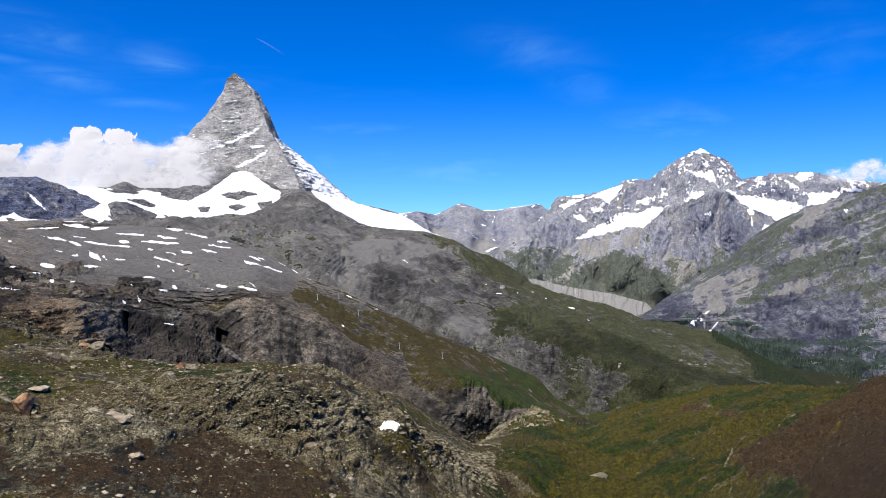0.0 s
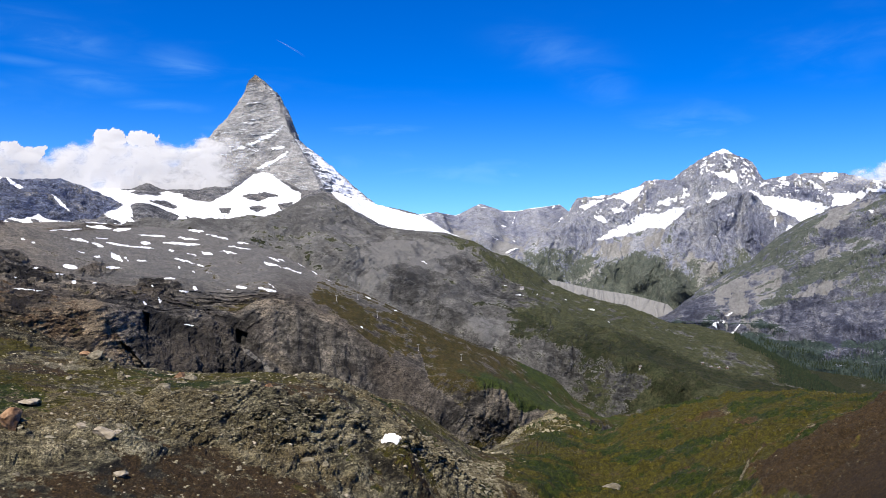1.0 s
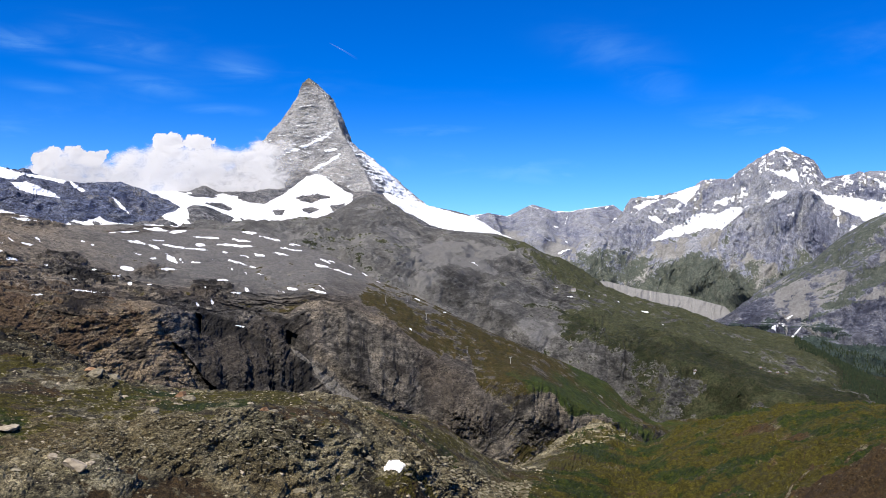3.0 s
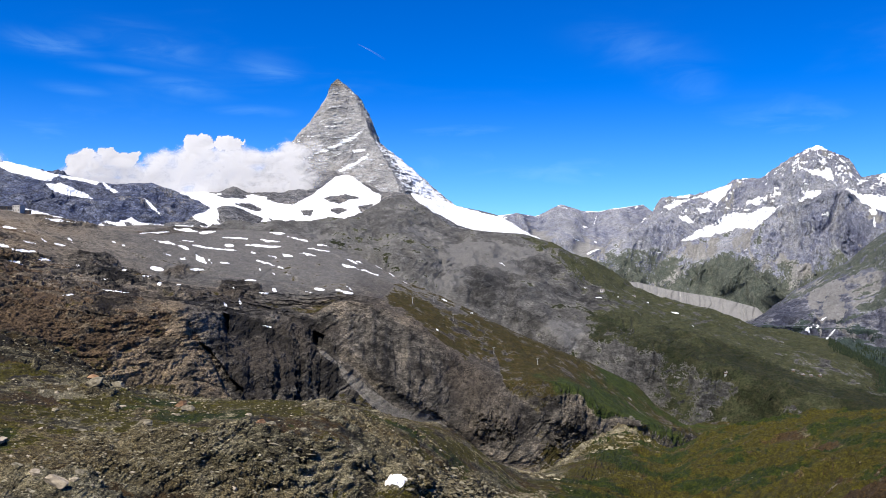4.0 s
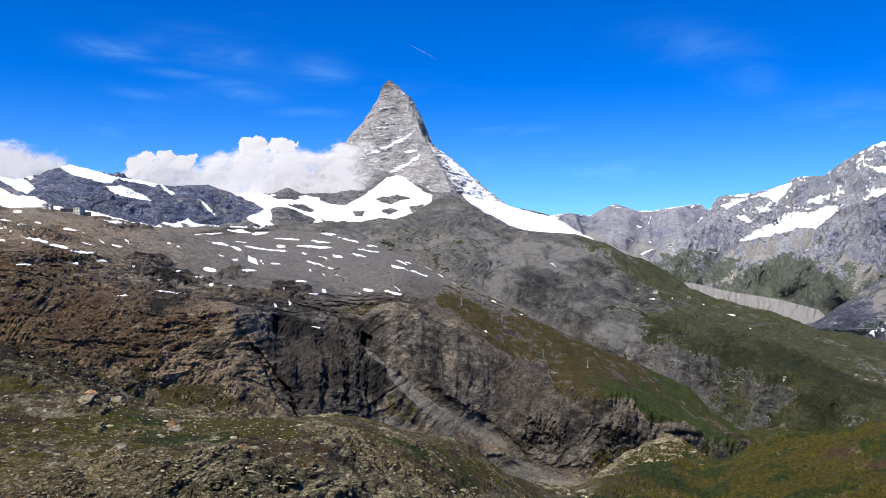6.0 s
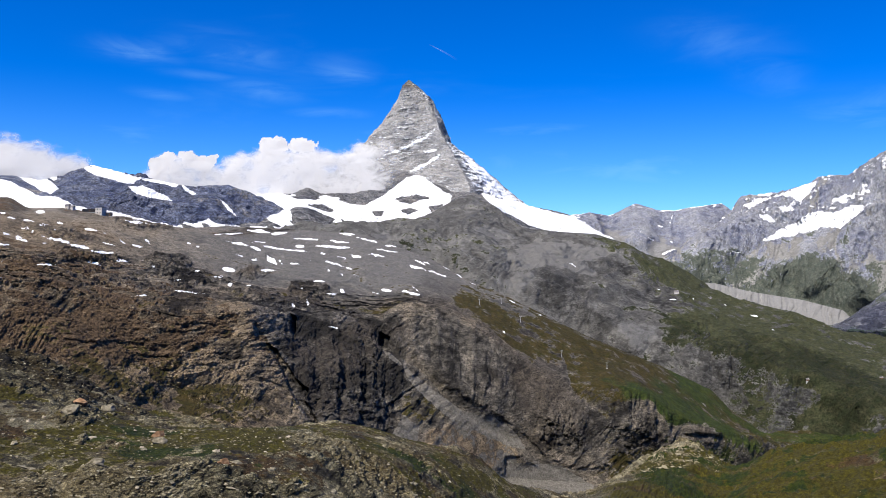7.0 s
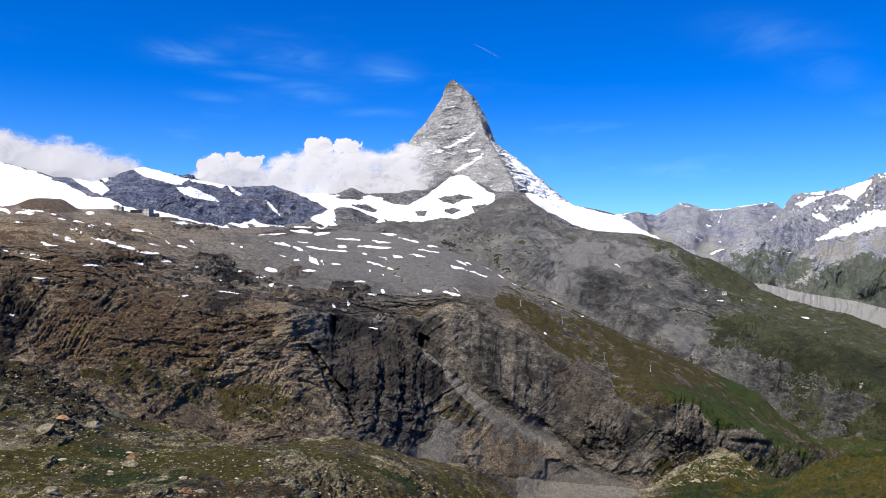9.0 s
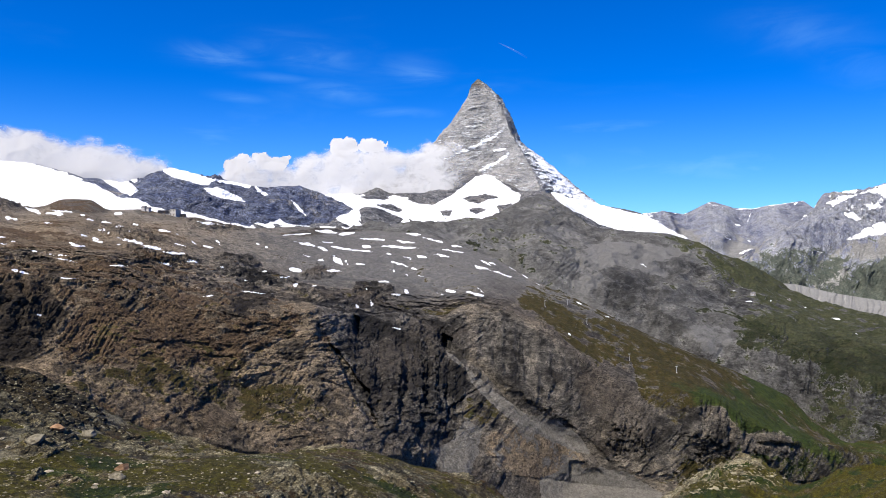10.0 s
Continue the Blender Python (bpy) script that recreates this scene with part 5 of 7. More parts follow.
snowy = np.maximum(patches(foot, 0.09,
    [(-11.44, 3.77), (-5.25, 3.64), (-4.08, 3.33), (-3.06, 3.18), (-2.06, 3.5), (-1.08, 3.74), (2.48, 4.2), (3.28, 3.84), (2.89, 3.18), (2.26, 2.67), (2.69, 2.48), (1.72, 2.01), (0.95, 1.77), (-1.45, 1.77), (-2.86, 1.65), (-4.07, 1.64), (-4.45, 2.22), (-6.02, 2.69), (-7.2, 3.01), (-7.92, 1.98), (-9.57, 2.44)],
    [(-1.9, 3.73), (-0.75, 4.65), (-0.17, 5.16), (0.94, 5.32), (1.64, 4.84), (2.14, 4.44), (2.49, 4.12), (1.52, 3.89), (0.35, 3.74), (-0.65, 3.58), (-1.66, 3.5)],
    [(4.53, 4.62), (5.7, 4.92), (7.47, 3.82), (8.62, 3.13), (10.16, 2.72), (15.16, 1.66), (15.15, 0.66), (11.42, 0.93), (8.71, 1.72), (6.78, 2.77), (5.76, 3.44)],
    [(-10.89, 1.65), (-7.88, 1.59), (-7.86, 1.39), (-10.86, 1.41)],
    [(-11.95, 4.07), (-9.79, 3.92), (-8.11, 3.83), (-4.52, 3.64), (-4.48, 3.17), (-7.52, 3.09), (-7.97, 2.86), (-8.16, 1.98), (-7.37, 1.32), (-7.85, 1.2), (-9.53, 1.97)]), patches(foot, 0.06,
    [(-10.6, 3.49), (-9.31, 3.58), (-8.32, 3.33), (-7.75, 3.66), (-6.4, 3.63), (-5.86, 3.83), (-4.73, 3.57), (-4.72, 3.17), (-3.25, 3.27), (-2.28, 3.68), (-1.09, 4.17), (-0.5, 4.7), (-0.23, 4.98), (0.88, 5.23), (1.3, 4.99), (1.72, 4.51), (2.45, 4.31), (2.46, 4.03), (3.04, 4), (3.2, 3.52), (2.82, 2.92), (2.22, 2.6), (2.98, 2.52), (2.59, 2.2), (1.07, 1.71), (-0.53, 1.71), (-2.54, 1.7), (-4.15, 1.88), (-4.79, 2.27), (-4.48, 2), (-4.54, 1.6), (-5.32, 1.83), (-4.97, 2.15), (-5.97, 2.45), (-7.71, 3.03), (-8.28, 2.83), (-8.43, 1.85), (-9.21, 2.11), (-9.84, 2.72)]))
bare = patches(foot, 0.09,
    [(-0.85, 3.58), (-0.25, 3.78), (0.52, 3.89), (1.33, 3.81), (1.58, 3.65), (0.86, 3.5), (0.38, 3.22), (-0.22, 3.34)],
    [(-0.4, 2.78), (0.41, 2.95), (0.82, 2.79), (0.24, 2.55), (-0.3, 2.63)],
    [(-2.5, 2.78), (-1.61, 2.74), (-1.74, 2.39), (-2.27, 2.43)],
    [(-8.68, 3.63), (-7.67, 3.76), (-7.42, 4.18), (-6.6, 3.76), (-6.11, 3.56), (-7.64, 3.53)],
    [(-8.14, 2.77), (-7.79, 3.01), (-7, 2.94), (-6.01, 2.53), (-5.54, 2.07), (-4.62, 1.6), (-5.24, 1.12), (-6.23, 1.12), (-7.27, 1.39), (-7.89, 1.79)],
    [(-7.23, 3.17), (-5.98, 3.17), (-5.15, 2.77), (-5.46, 2.61), (-6.42, 2.93)],
    [(-4.81, 3.53), (-4.41, 3.33), (-3.06, 3.13), (-2.38, 3.46), (-1.7, 3.81), (-1.27, 4.45), (-3.41, 4.64), (-4.64, 4.04)],
    [(1.61, 3.03), (2.59, 3.26), (2.46, 2.63), (1.8, 2.71)])
foot.layers = {
    "snow": -0.7 + 2.1 * snowy - 1.6 * bare - 0.1 * hump - 0.35 * smooth(foot.fractal(55, 5, 0.7, False, (0.5, 0.5, 1.6)), 0.15, 0.6) + 0.35 * foot.fractal(25, 4, 0.7),
    "grass": np.full(L.shape, -2.0), "soil": np.full(L.shape, -2.0), "scree": 0.2 + 0.4 * foot.fractal(200, 3), "tone": 0.6 * foot.fractal(30, 4) + 0.3 * foot.fractal(120, 3),
}
foot.build("snowfield", foot_mat, "bright summer snowfields over dark rock bands", "snowfield")

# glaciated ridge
# The cliffs' strong blue is distance haze painted into their colours.
ridge_mat = terrain("ridge_rock_hazed", 50.0, ((0.042, 0.058, 0.125), (0.102, 0.125, 0.21), (0.155, 0.18, 0.265), (0.25, 0.27, 0.33), (0.13, 0.145, 0.21)), strata=(0.8, 0.8, 3.0, 0, 10, 0), snow_stretch=(0.6, 0.6, 2.2), snow_soft=0.04, speck=5.0)
az = columns((-45, -33, 30), (-33, -5, 620))
ridge = Sheet([RIDGE_0, RIDGE_1, RIDGE_1b, RIDGE_2, RIDGE_3], az, [15, 60, 70, 6], 0.15)
A, L = ridge.azimuth, ridge.level
icy = smooth(A, -22, -26)
face = smooth(L, 0.9, 1.2) * smooth(L, 3.05, 2.8)
rib = ridge.gullies(2.4, 6, 0.6, 0.9, 0.62)
ridge.push((rib * 13 + ridge.fractal(160, 4, 0.55, True) * 10 + ridge.fractal(40, 4, 0.55, True, (0.6, 0.6, 2)) * 5) * face * (1 - 0.8 * icy))
beds = ridge.p[..., 2] + ridge.fractal(200, 3) * 12
ridge.lift(terraces(beds, 22) * 0.12 * face * (1 - icy))
ridge.lift(ridge.fractal(50, 4, 0.6) * 4 * smooth(L, 2.6, 3.0) * smooth(L, 3.3, 3.0) * (1 - icy))
snowy = patches(ridge, 0.1,
    [(-34.45, 6.52), (-27.74, 4.96), (-26.9, 4.63), (-25.41, 4.02), (-24.43, 3.46), (-22.97, 3.35), (-22.34, 2.92), (-20.96, 2.56), (-20.91, 2.19), (-33.93, 1.73)],
    [(-25.4, 4.57), (-24.21, 4.67), (-23.01, 3.88), (-23.53, 3.52), (-24.37, 3.83)],
    [(-23.6, 4.59), (-22.41, 4.86), (-21.19, 4.3), (-22.9, 4.28)],
    [(-21.7, 5.22), (-20.8, 5.56), (-19.49, 5.09), (-17.97, 4.75), (-18.59, 4.36), (-19.45, 4.45), (-20.75, 4.8)],
    [(-18.87, 4.16), (-17.94, 4.22), (-16.62, 3.74), (-16.08, 3.28), (-17.15, 3.34), (-18.29, 3.71)],
    [(-18.17, 4.83), (-15.71, 4.49), (-15.86, 4.22), (-17.97, 4.56)],
    [(-15.51, 4.5), (-15.11, 4.15), (-14.51, 3.77), (-14.78, 3.69), (-15.28, 4.03)],
    [(-12.93, 3.44), (-12.66, 3.21), (-12.13, 2.7), (-11.57, 2.03), (-11.8, 2.19), (-12.4, 2.74)],
    [(-20.33, 2.68), (-19.33, 2.43), (-18.02, 2.1), (-15.73, 1.54), (-15.2, 1.93), (-14.62, 1.74), (-13.66, 2.17), (-13.08, 1.75), (-10.94, 1.63), (-10.9, 1.33), (-16.09, 1.31), (-17.98, 1.76), (-19.47, 2.05), (-20.29, 2.35)],
    [(-22.87, 4.06), (-21.98, 3.97), (-20.97, 3.81), (-21.04, 3.69), (-22.1, 3.78)])
bare = patches(ridge, 0.04,
    [(-27.09, 4.88), (-25.96, 5.07), (-25.4, 4.57), (-25.54, 4.35), (-26.41, 4.61)],
    [(-25.53, 4.53), (-25.03, 4.26), (-23.98, 3.62), (-24.16, 3.48), (-24.99, 3.85)],
    [(-23.01, 5.73), (-21.72, 5.33), (-21.1, 4.68), (-19.45, 4.26), (-19.94, 3.68), (-21.01, 3.47), (-22.82, 3.62), (-23.26, 4.35)])
ridge.layers = {
    "tone": 0.5 * ridge.fractal(30, 4) + 0.4 * rib + 0.3 * ridge.pattern(8, 0.12, 4) - 0.2,
    "snow": -0.6 + 2.1 * snowy - 1.9 * bare + (0.45 + 0.4 * smooth(L, 1.8, 2.4) * smooth(A, -14, -17)) * ridge.pattern(3, 0.10, 4, 0.65) + 0.35 * smooth(L, 2.2, 2.8) * smooth(A, -14, -16) + 0.25 * ridge.pattern(0.9, 0.5, 4, 0.6, True, 6.0, 0.25) * smooth(A, -13, -16) - 0.15 * rib,
    "grass": np.full(L.shape, -2.0), "soil": np.full(L.shape, -2.0), "scree": 0.1 + 0.3 * ridge.fractal(150, 3),
}
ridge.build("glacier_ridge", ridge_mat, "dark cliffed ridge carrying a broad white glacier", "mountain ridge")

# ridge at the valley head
# Blue haze of distance is put into these rock colours.
hazed_rocks = ((0.095, 0.108, 0.17), (0.215, 0.233, 0.315), (0.30, 0.317, 0.385), (0.42, 0.432, 0.465), (0.235, 0.25, 0.305))
col_mat = terrain("col_rock_hazed", 60.0, hazed_rocks, scree=(0.34, 0.34, 0.34), strata=(2, 2, 0.8, 0, 30, 0), snow_stretch=(1.5, 1.5, 0.7), snow_soft=0.04, speck=8.0, dots=0.35)
az = columns((5, 26, 420))
col = Sheet([COL_0, COL_1, COL_2], az, [100, 5], 0.1)
A, L = col.azimuth, col.level
spur = col.gullies(1.8, 5, 0.4, 0.5)
col.toward(col.gullies(1.8, 3, 0.4, 0.2, 0.5) * 45 * smooth(L, 0, 0.2) * smooth(L, 1.0, 0.85))
col.push((spur * 8 + col.fractal(50, 4, 0.55, True) * 3) * smooth(L, 0, 0.2) * smooth(L, 1.1, 0.9))
drifts = strips(col, [(15.68, 3.21, 16.9, 2.69, 0.082), (19.25, 2.81, 21.26, 3.13, 0.082), (17.43, 2.65, 19.05, 2.73, 0.041), (16.21, 1.55, 16.38, 1.14, 0.061), (16.75, 0.9, 17.31, 0.57, 0.082), (17.43, 1.75, 17.84, 1.55, 0.061), (20.66, 2.12, 20.94, 1.88, 0.102), (17.85, -0.32, 18.7, 0.01, 0.122), (18.25, 0.62, 18.53, 0.5, 0.082), (19.58, 0.66, 19.98, 0.42, 0.061), (18.52, 2.44, 18.24, 1.63, 0.041)])
col.layers = {"tone": 0.5 * spur + 0.5 * col.fractal(40, 4), "snow": -0.25 - 0.4 * spur + 0.45 * col.fractal(50, 4) + 0.5 * smooth(L, 0.93, 1.0) + 0.9 * smooth(A, 13.5, 12) + 1.7 * drifts, "grass": np.full(L.shape, -2.0), "soil": np.full(L.shape, -2.0), "scree": 0.3 + 0.4 * smooth(L, 0.5, 0.2) - 0.3 * spur}
col.build("far_ridge", col_mat, "distant rock ridge tinted blue for haze, with a snow crest", "mountain ridge")

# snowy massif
# The massif's rock takes the same painted haze as the far ridge.
massif_mat = terrain("massif_rock_hazed", 60.0, hazed_rocks, grass=((0.078, 0.094, 0.078), (0.128, 0.14, 0.112)), scree=(0.36, 0.355, 0.34), strata=(2.2, 2.2, 0.8, 0, -25, 0), snow_stretch=(1.6, 1.6, 1.6), snow_soft=0.14, speck=8.0, dots=0.42)
az = columns((14, 46, 800), (46, 55, 20))
massif = Sheet([MASSIF_0, MASSIF_1, MASSIF_2, MASSIF_2b, MASSIF_3, MASSIF_4], az, [60, 100, 30, 90, 5], 0.12)
A, L = massif.azimuth, massif.level
spur = massif.gullies(3.0, 6, 0.45, 0.7, 0.6)
massif.toward((massif.gullies(6.0, 2, 0.4, 0.35, 0.5, 4.0) * 100 + massif.gullies(2.2, 3, 0.4, 0.3, 0.5, 8.0) * 55) * smooth(L, 0.1, 0.8) * smooth(L, 4.0, 3.6))
massif.toward(massif.gullies(0.9, 4, 0.5, 0.5, 0.6, 12.0) * 26 * smooth(L, 0.3, 1.0) * smooth(L, 4.0, 3.7))
massif.lift((spur * 10 + massif.fractal(80, 5, 0.55, True) * 11) * smooth(L, 0.1, 0.8) * smooth(L, 4.05, 3.7))
massif.spines((
    [(34.13, 3.88), (32.76, 3.53), (30.37, 2.71), (29.44, 1.55), (27.55, -0.35), (25.24, -1.64), (24.07, -2.85)],
    [(34.55, 3.79), (35.55, 2.65), (36.38, 1.14), (37.01, 0.01)],
    [(22.94, 2.04), (20.47, 0.02), (18.26, -1.54)],
    [(32.93, 6.81), (32.21, 5.45), (31.29, 4.32)],
), 75, 2.2)
massif.spines((
    [(28.48, 4.37), (29.43, 3.73), (30.37, 2.98)],
    [(31.29, 5.4), (31.84, 4.31), (32.1, 3.73)],
    [(34.55, 5.31), (35.09, 4.17)],
    [(37.15, 4.85), (38.34, 3.6), (39.34, 2.81)],
    [(29.45, 0.45), (29.83, -1.11), (30.4, -2.47)],
    [(32.76, 2.19), (32.6, 0.07), (31.14, -2.46)],
    [(34.74, 1.59), (35.1, -0.3), (33.69, -2.22)],
    [(21.46, 1.55), (22.07, 0.02), (21.48, -2.4)],
    [(25.99, 3.82), (26.38, 3.14), (25.8, 2.51)],
    [(30.19, 1.54), (28.7, -0.73), (27.18, -2.33)],
), 40, 0.9)
massif.lift(massif.fractal(38, 5, 0.6, True) * 7 * smooth(L, 3.5, 3.9) * smooth(L, 4.4, 4.0))
mottle, dotted = massif.fractal(170, 5, 0.6), massif.fractal(26, 5, 0.75)
chutes = massif.pattern(0.7, 0.7, 4, 0.6, True, 3.0, 0.35)
veins = smooth(massif.pattern(0.5, 0.32, 4, 0.6, True, 21.0, 0.30), 0.45, 0.8) + smooth(massif.pattern(0.5, 0.32, 4, 0.6, True, 27.0, -0.25), 0.5, 0.85)
ice = np.maximum(patches(massif, 0.13,
    [(23.25, 2.92), (23.64, 3.24), (24.82, 3.55), (25.79, 3.82), (26.68, 4.2), (27.41, 4.35), (27.14, 3.8), (26.57, 3.14), (26.18, 3.42), (25.6, 3.62), (24.62, 3.35), (24.04, 3.11), (23.45, 2.8)],
    [(23.36, 3.8), (24.03, 3.88), (24.82, 3.67), (24.43, 3.55), (23.64, 3.68)],
    [(24.12, 2.27), (24.9, 2.19), (25.22, 1.79), (24.63, 1.76)],
    [(25.25, 2.87), (25.99, 2.86), (26.26, 2.62), (25.53, 2.55)],
    [(27.08, 2.38), (27.73, 2.53), (28.49, 2.41), (29.62, 2.91), (30.63, 2.98), (30.08, 2.4), (29.44, 1.78), (28.99, 1.43), (27.92, 1.47), (27.16, 1.23), (26.39, 1.03), (25.62, 0.8), (24.83, 0.59), (24.13, 0.63), (25.03, 1.2), (25.61, 1.47), (26.38, 1.87)],
    [(28.45, 3.27), (29.42, 3.62), (29.7, 3.34), (29.06, 3.03)],
    [(32.02, 5.3), (33.47, 5.23), (33.66, 4.5), (33.12, 4.7)],
    [(34.49, 3.96), (35.33, 3.63), (36.99, 3.33), (38.35, 3.12), (39.24, 2.77), (38.68, 2.27), (38.08, 1.72), (37.41, 1.8), (37.17, 2.25), (36.31, 2.53), (35.26, 3.03)],
    [(37.41, 1.57), (36.83, 1.66), (36.59, 1.21), (36.07, 0.8), (36.49, 0.61), (37.58, 1.29)],
    [(35.72, 2.68), (36.17, 2.76), (36.27, 2.11), (35.86, 2.23)],
    [(37.76, 4.65), (38.51, 4.34), (39.07, 3.84), (39.57, 3.64), (40.48, 3.54), (41.15, 3.81), (41.35, 3.52), (40.32, 2.97), (39.44, 2.88), (39.47, 3.39), (38.84, 3.99)],
    [(38.67, 4.83), (39.73, 5.06), (39.37, 4.53), (38.84, 4.47)],
    [(41.6, 3.87), (42.22, 3.99), (42.54, 3.74), (41.91, 3.61)],
    [(31.66, 3.32), (32.1, 3.77), (33.04, 3.94), (32.83, 3.52), (31.85, 3.19)],
    [(32.8, 2.49), (33.42, 2.56), (33.56, 2.29), (33.06, 2.18)],
    [(32.08, 6.64), (32.75, 6.89), (33.32, 6.56), (32.86, 6.65)]), strips(massif, [(30, 1.31, 30.34, 1.54, 0.061), (29.33, 0.88, 29.48, 0.92, 0.082), (30.86, 0.88, 31.16, 1, 0.082), (31.53, 1.07, 31.82, 1.23, 0.082), (32.12, 0.88, 32.48, 0.92, 0.082), (33.17, 1.18, 33.24, 1.11, 0.082), (30.45, 2.13, 30.64, 2.16, 0.061), (31.11, 2.2, 31.26, 2.39, 0.061), (28.04, -0.22, 28.77, 0.29, 0.061), (22.27, -0.06, 22.95, -0.21, 0.061), (23.34, 0.03, 23.66, 0.15, 0.061), (22.27, 1.03, 23.26, 0.35, 0.049), (24.04, 2.43, 24.51, 2.03, 0.061), (35.96, 2.15, 36.14, 1.4, 0.049), (35.62, 1.14, 36.25, 0.54, 0.049), (34.57, 1.03, 34.99, 0.08, 0.049)]))
bluffs = patches(massif, 0.3,
    [(33.3, 3.71), (34.55, 3.72), (35.61, 2.64), (36.31, 0.83), (34.57, -0.87), (33.14, -1.39), (31.32, -0.52), (29.45, 0.45), (30, 1.54), (31.3, 2.7)],
    [(21.46, 1.55), (22.86, 2.04), (25.02, 1.63), (25.42, 1.12), (24.05, 0.71), (22.07, -0.06), (20.27, 0.02)],
    [(36.98, 4.19), (38.67, 3.96), (39.35, 3.03), (38.34, 3.16), (36.65, 3.45), (35.26, 3.74)],
    [(27.91, 4.18), (29.8, 5.13), (31.29, 4.71), (29.81, 3.77), (28.49, 3.67)])
pale = patches(massif, 0.3,
    [(24.44, 0.35), (27.16, 0.84), (28.31, 0.96), (29.07, 1.31), (28.31, 0.05), (26.59, -0.43), (25.23, -1.24), (23.87, -2.29), (22.88, -2.18), (24.06, -0.97)],
    [(30.59, -2.28), (31.32, -1.49), (32.05, -0.71), (32.78, -0.32), (32.6, -1.09), (31.7, -2.06), (30.77, -2.85)],
    [(29.83, -1.11), (30.39, -0.72), (30.77, -2.27), (30.4, -2.47)])
pasture = patches(massif, 0.3,
    [(24.07, -2.85), (26.01, -1.55), (28.32, -0.66), (29.83, -1.31), (31.33, -2.65), (29.85, -4.16), (26.02, -3.53)])
massif.layers = {
    "snow": -0.52 - 0.25 * spur + 0.32 * smooth(L, 2.6, 3.2) + 0.22 * bump_at(A, L, 32.8, 3.8, 2.4, 0.5) + 1.6 * ice + (0.4 + 0.4 * smooth(L, 3.0, 3.4)) * dotted + 0.3 * chutes * smooth(L, 1.3, 2.0) + 0.42 * veins * smooth(L, 1.4, 2.4) - 0.25 * bluffs,
    # Spurs are toned lighter than gullies to bring out the relief.
    "tone": 0.5 * dotted + 0.7 * spur + 0.5 * mottle - 0.3 * bluffs,
    "grass": 0.72 + 0.65 * smooth(L, 1.6, 0.8) + 0.6 * mottle + 0.3 * dotted - 0.95 * smooth(L, 1.5, 2.3) - 0.3 * chutes - 0.9 * bluffs * smooth(L, 0.9, 1.4) - 0.6 * pale + 0.3 * pasture, "soil": np.full(L.shape, -2.0),
    "scree": 0.02 - 0.4 * mottle - 0.4 * spur + 0.7 * chutes + 0.2 * dotted + 0.6 * pale - 0.7 * bluffs,
}
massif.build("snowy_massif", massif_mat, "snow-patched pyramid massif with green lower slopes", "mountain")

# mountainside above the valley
# Rock and grass hold the bluish tint of distance haze in their colour.
side_mat = terrain("side_rock_hazed", 50.0, ((0.05, 0.057, 0.092), (0.115, 0.124, 0.17), (0.18, 0.189, 0.235), (0.30, 0.305, 0.325), (0.14, 0.147, 0.18)), grass=((0.066, 0.080, 0.068), (0.108, 0.12, 0.098)), lush=((0.025, 0.043, 0.040), (0.050, 0.070, 0.062)), scree=(0.29, 0.288, 0.285), strata=(1, 1, 2.0, 0, 24, 0), snow_soft=0.04, speck=6.0, dots=0.3)
az = columns((26, 46, 520), (46, 60, 20))
side = Sheet([SIDE_0, SIDE_1, SIDE_2, SIDE_3, SIDE_4], az, [90, 60, 70, 5], 0.3)
A, L = side.azimuth, side.level
spur = side.gullies(2.6, 6, 0.6, 0.9, 0.6)
side.toward((side.gullies(5.0, 2, 0.4, 0.35, 0.5, 7.0) * 50 + side.gullies(1.8, 3, 0.4, 0.3, 0.5, 5.0) * 22) * smooth(L, 0.1, 0.6) * smooth(L, 3.0, 2.7))
side.toward(side.gullies(0.8, 4, 0.5, 0.5, 0.6, 15.0) * 14 * smooth(L, 0.3, 0.8) * smooth(L, 3.0, 2.7))
side.lift((spur * 6 + side.fractal(70, 5, 0.55, True) * 8) * smooth(L, 0.1, 0.6) * smooth(L, 3.05, 2.8))
bands = side.p[..., 2] + side.fractal(200, 4) * 25
side.lift(terraces(bands, 40) * 0.5 * smooth(L, 1.3, 0.9))
mottle, dotted = side.fractal(130, 5, 0.6), side.fractal(28, 4, 0.65)
side.spines((
    [(41.75, 3.53), (39.68, 1.56), (37.7, -1.02), (33.51, -2.22), (29.85, -3.84)],
    [(42.49, 0.47), (39.69, -0.99), (37.02, -3.26), (34.6, -4.47)],
), 60, 2.0)
pale = patches(side, 0.22,
    [(38.36, 1.5), (39.35, 2.52), (40.95, 3.3), (41.76, 3.33), (40.49, 2.21), (39.68, 1.49), (38.69, 1.13)],
    [(37.96, -0.72), (38.7, 0.03), (40.02, 0.47), (41.05, 0.32), (40.34, -0.15), (39.36, -0.7)],
    [(37.3, -3.14), (38.04, -2.34), (39.04, -2.06), (40.09, -2.23), (39.04, -2.88), (38.39, -3.04)],
    [(32, -3.09), (33.87, -1.83), (35.97, -1.19), (37.09, -1.4), (36.88, -2.15), (35.99, -2.92), (34.6, -3.9), (33.89, -4.57), (32.81, -4.6), (32.44, -3.77)],
    [(38.67, -8.1), (39.89, -7.26), (40.44, -7.65), (39.39, -8.19)])
drifts = patches(side, 0.04,
    [(31.35, -5.54), (32.23, -4.97), (33.02, -4.37), (33.45, -4.2), (32.99, -4.9), (32.37, -5.61), (31.79, -5.67)],
    [(33.17, -5.81), (33.68, -5.18), (34.1, -4.71), (33.75, -5.33), (33.35, -5.8)],
    [(41.44, 2.55), (41.76, 2.68), (41.92, 2.32), (41.68, 2.26)])
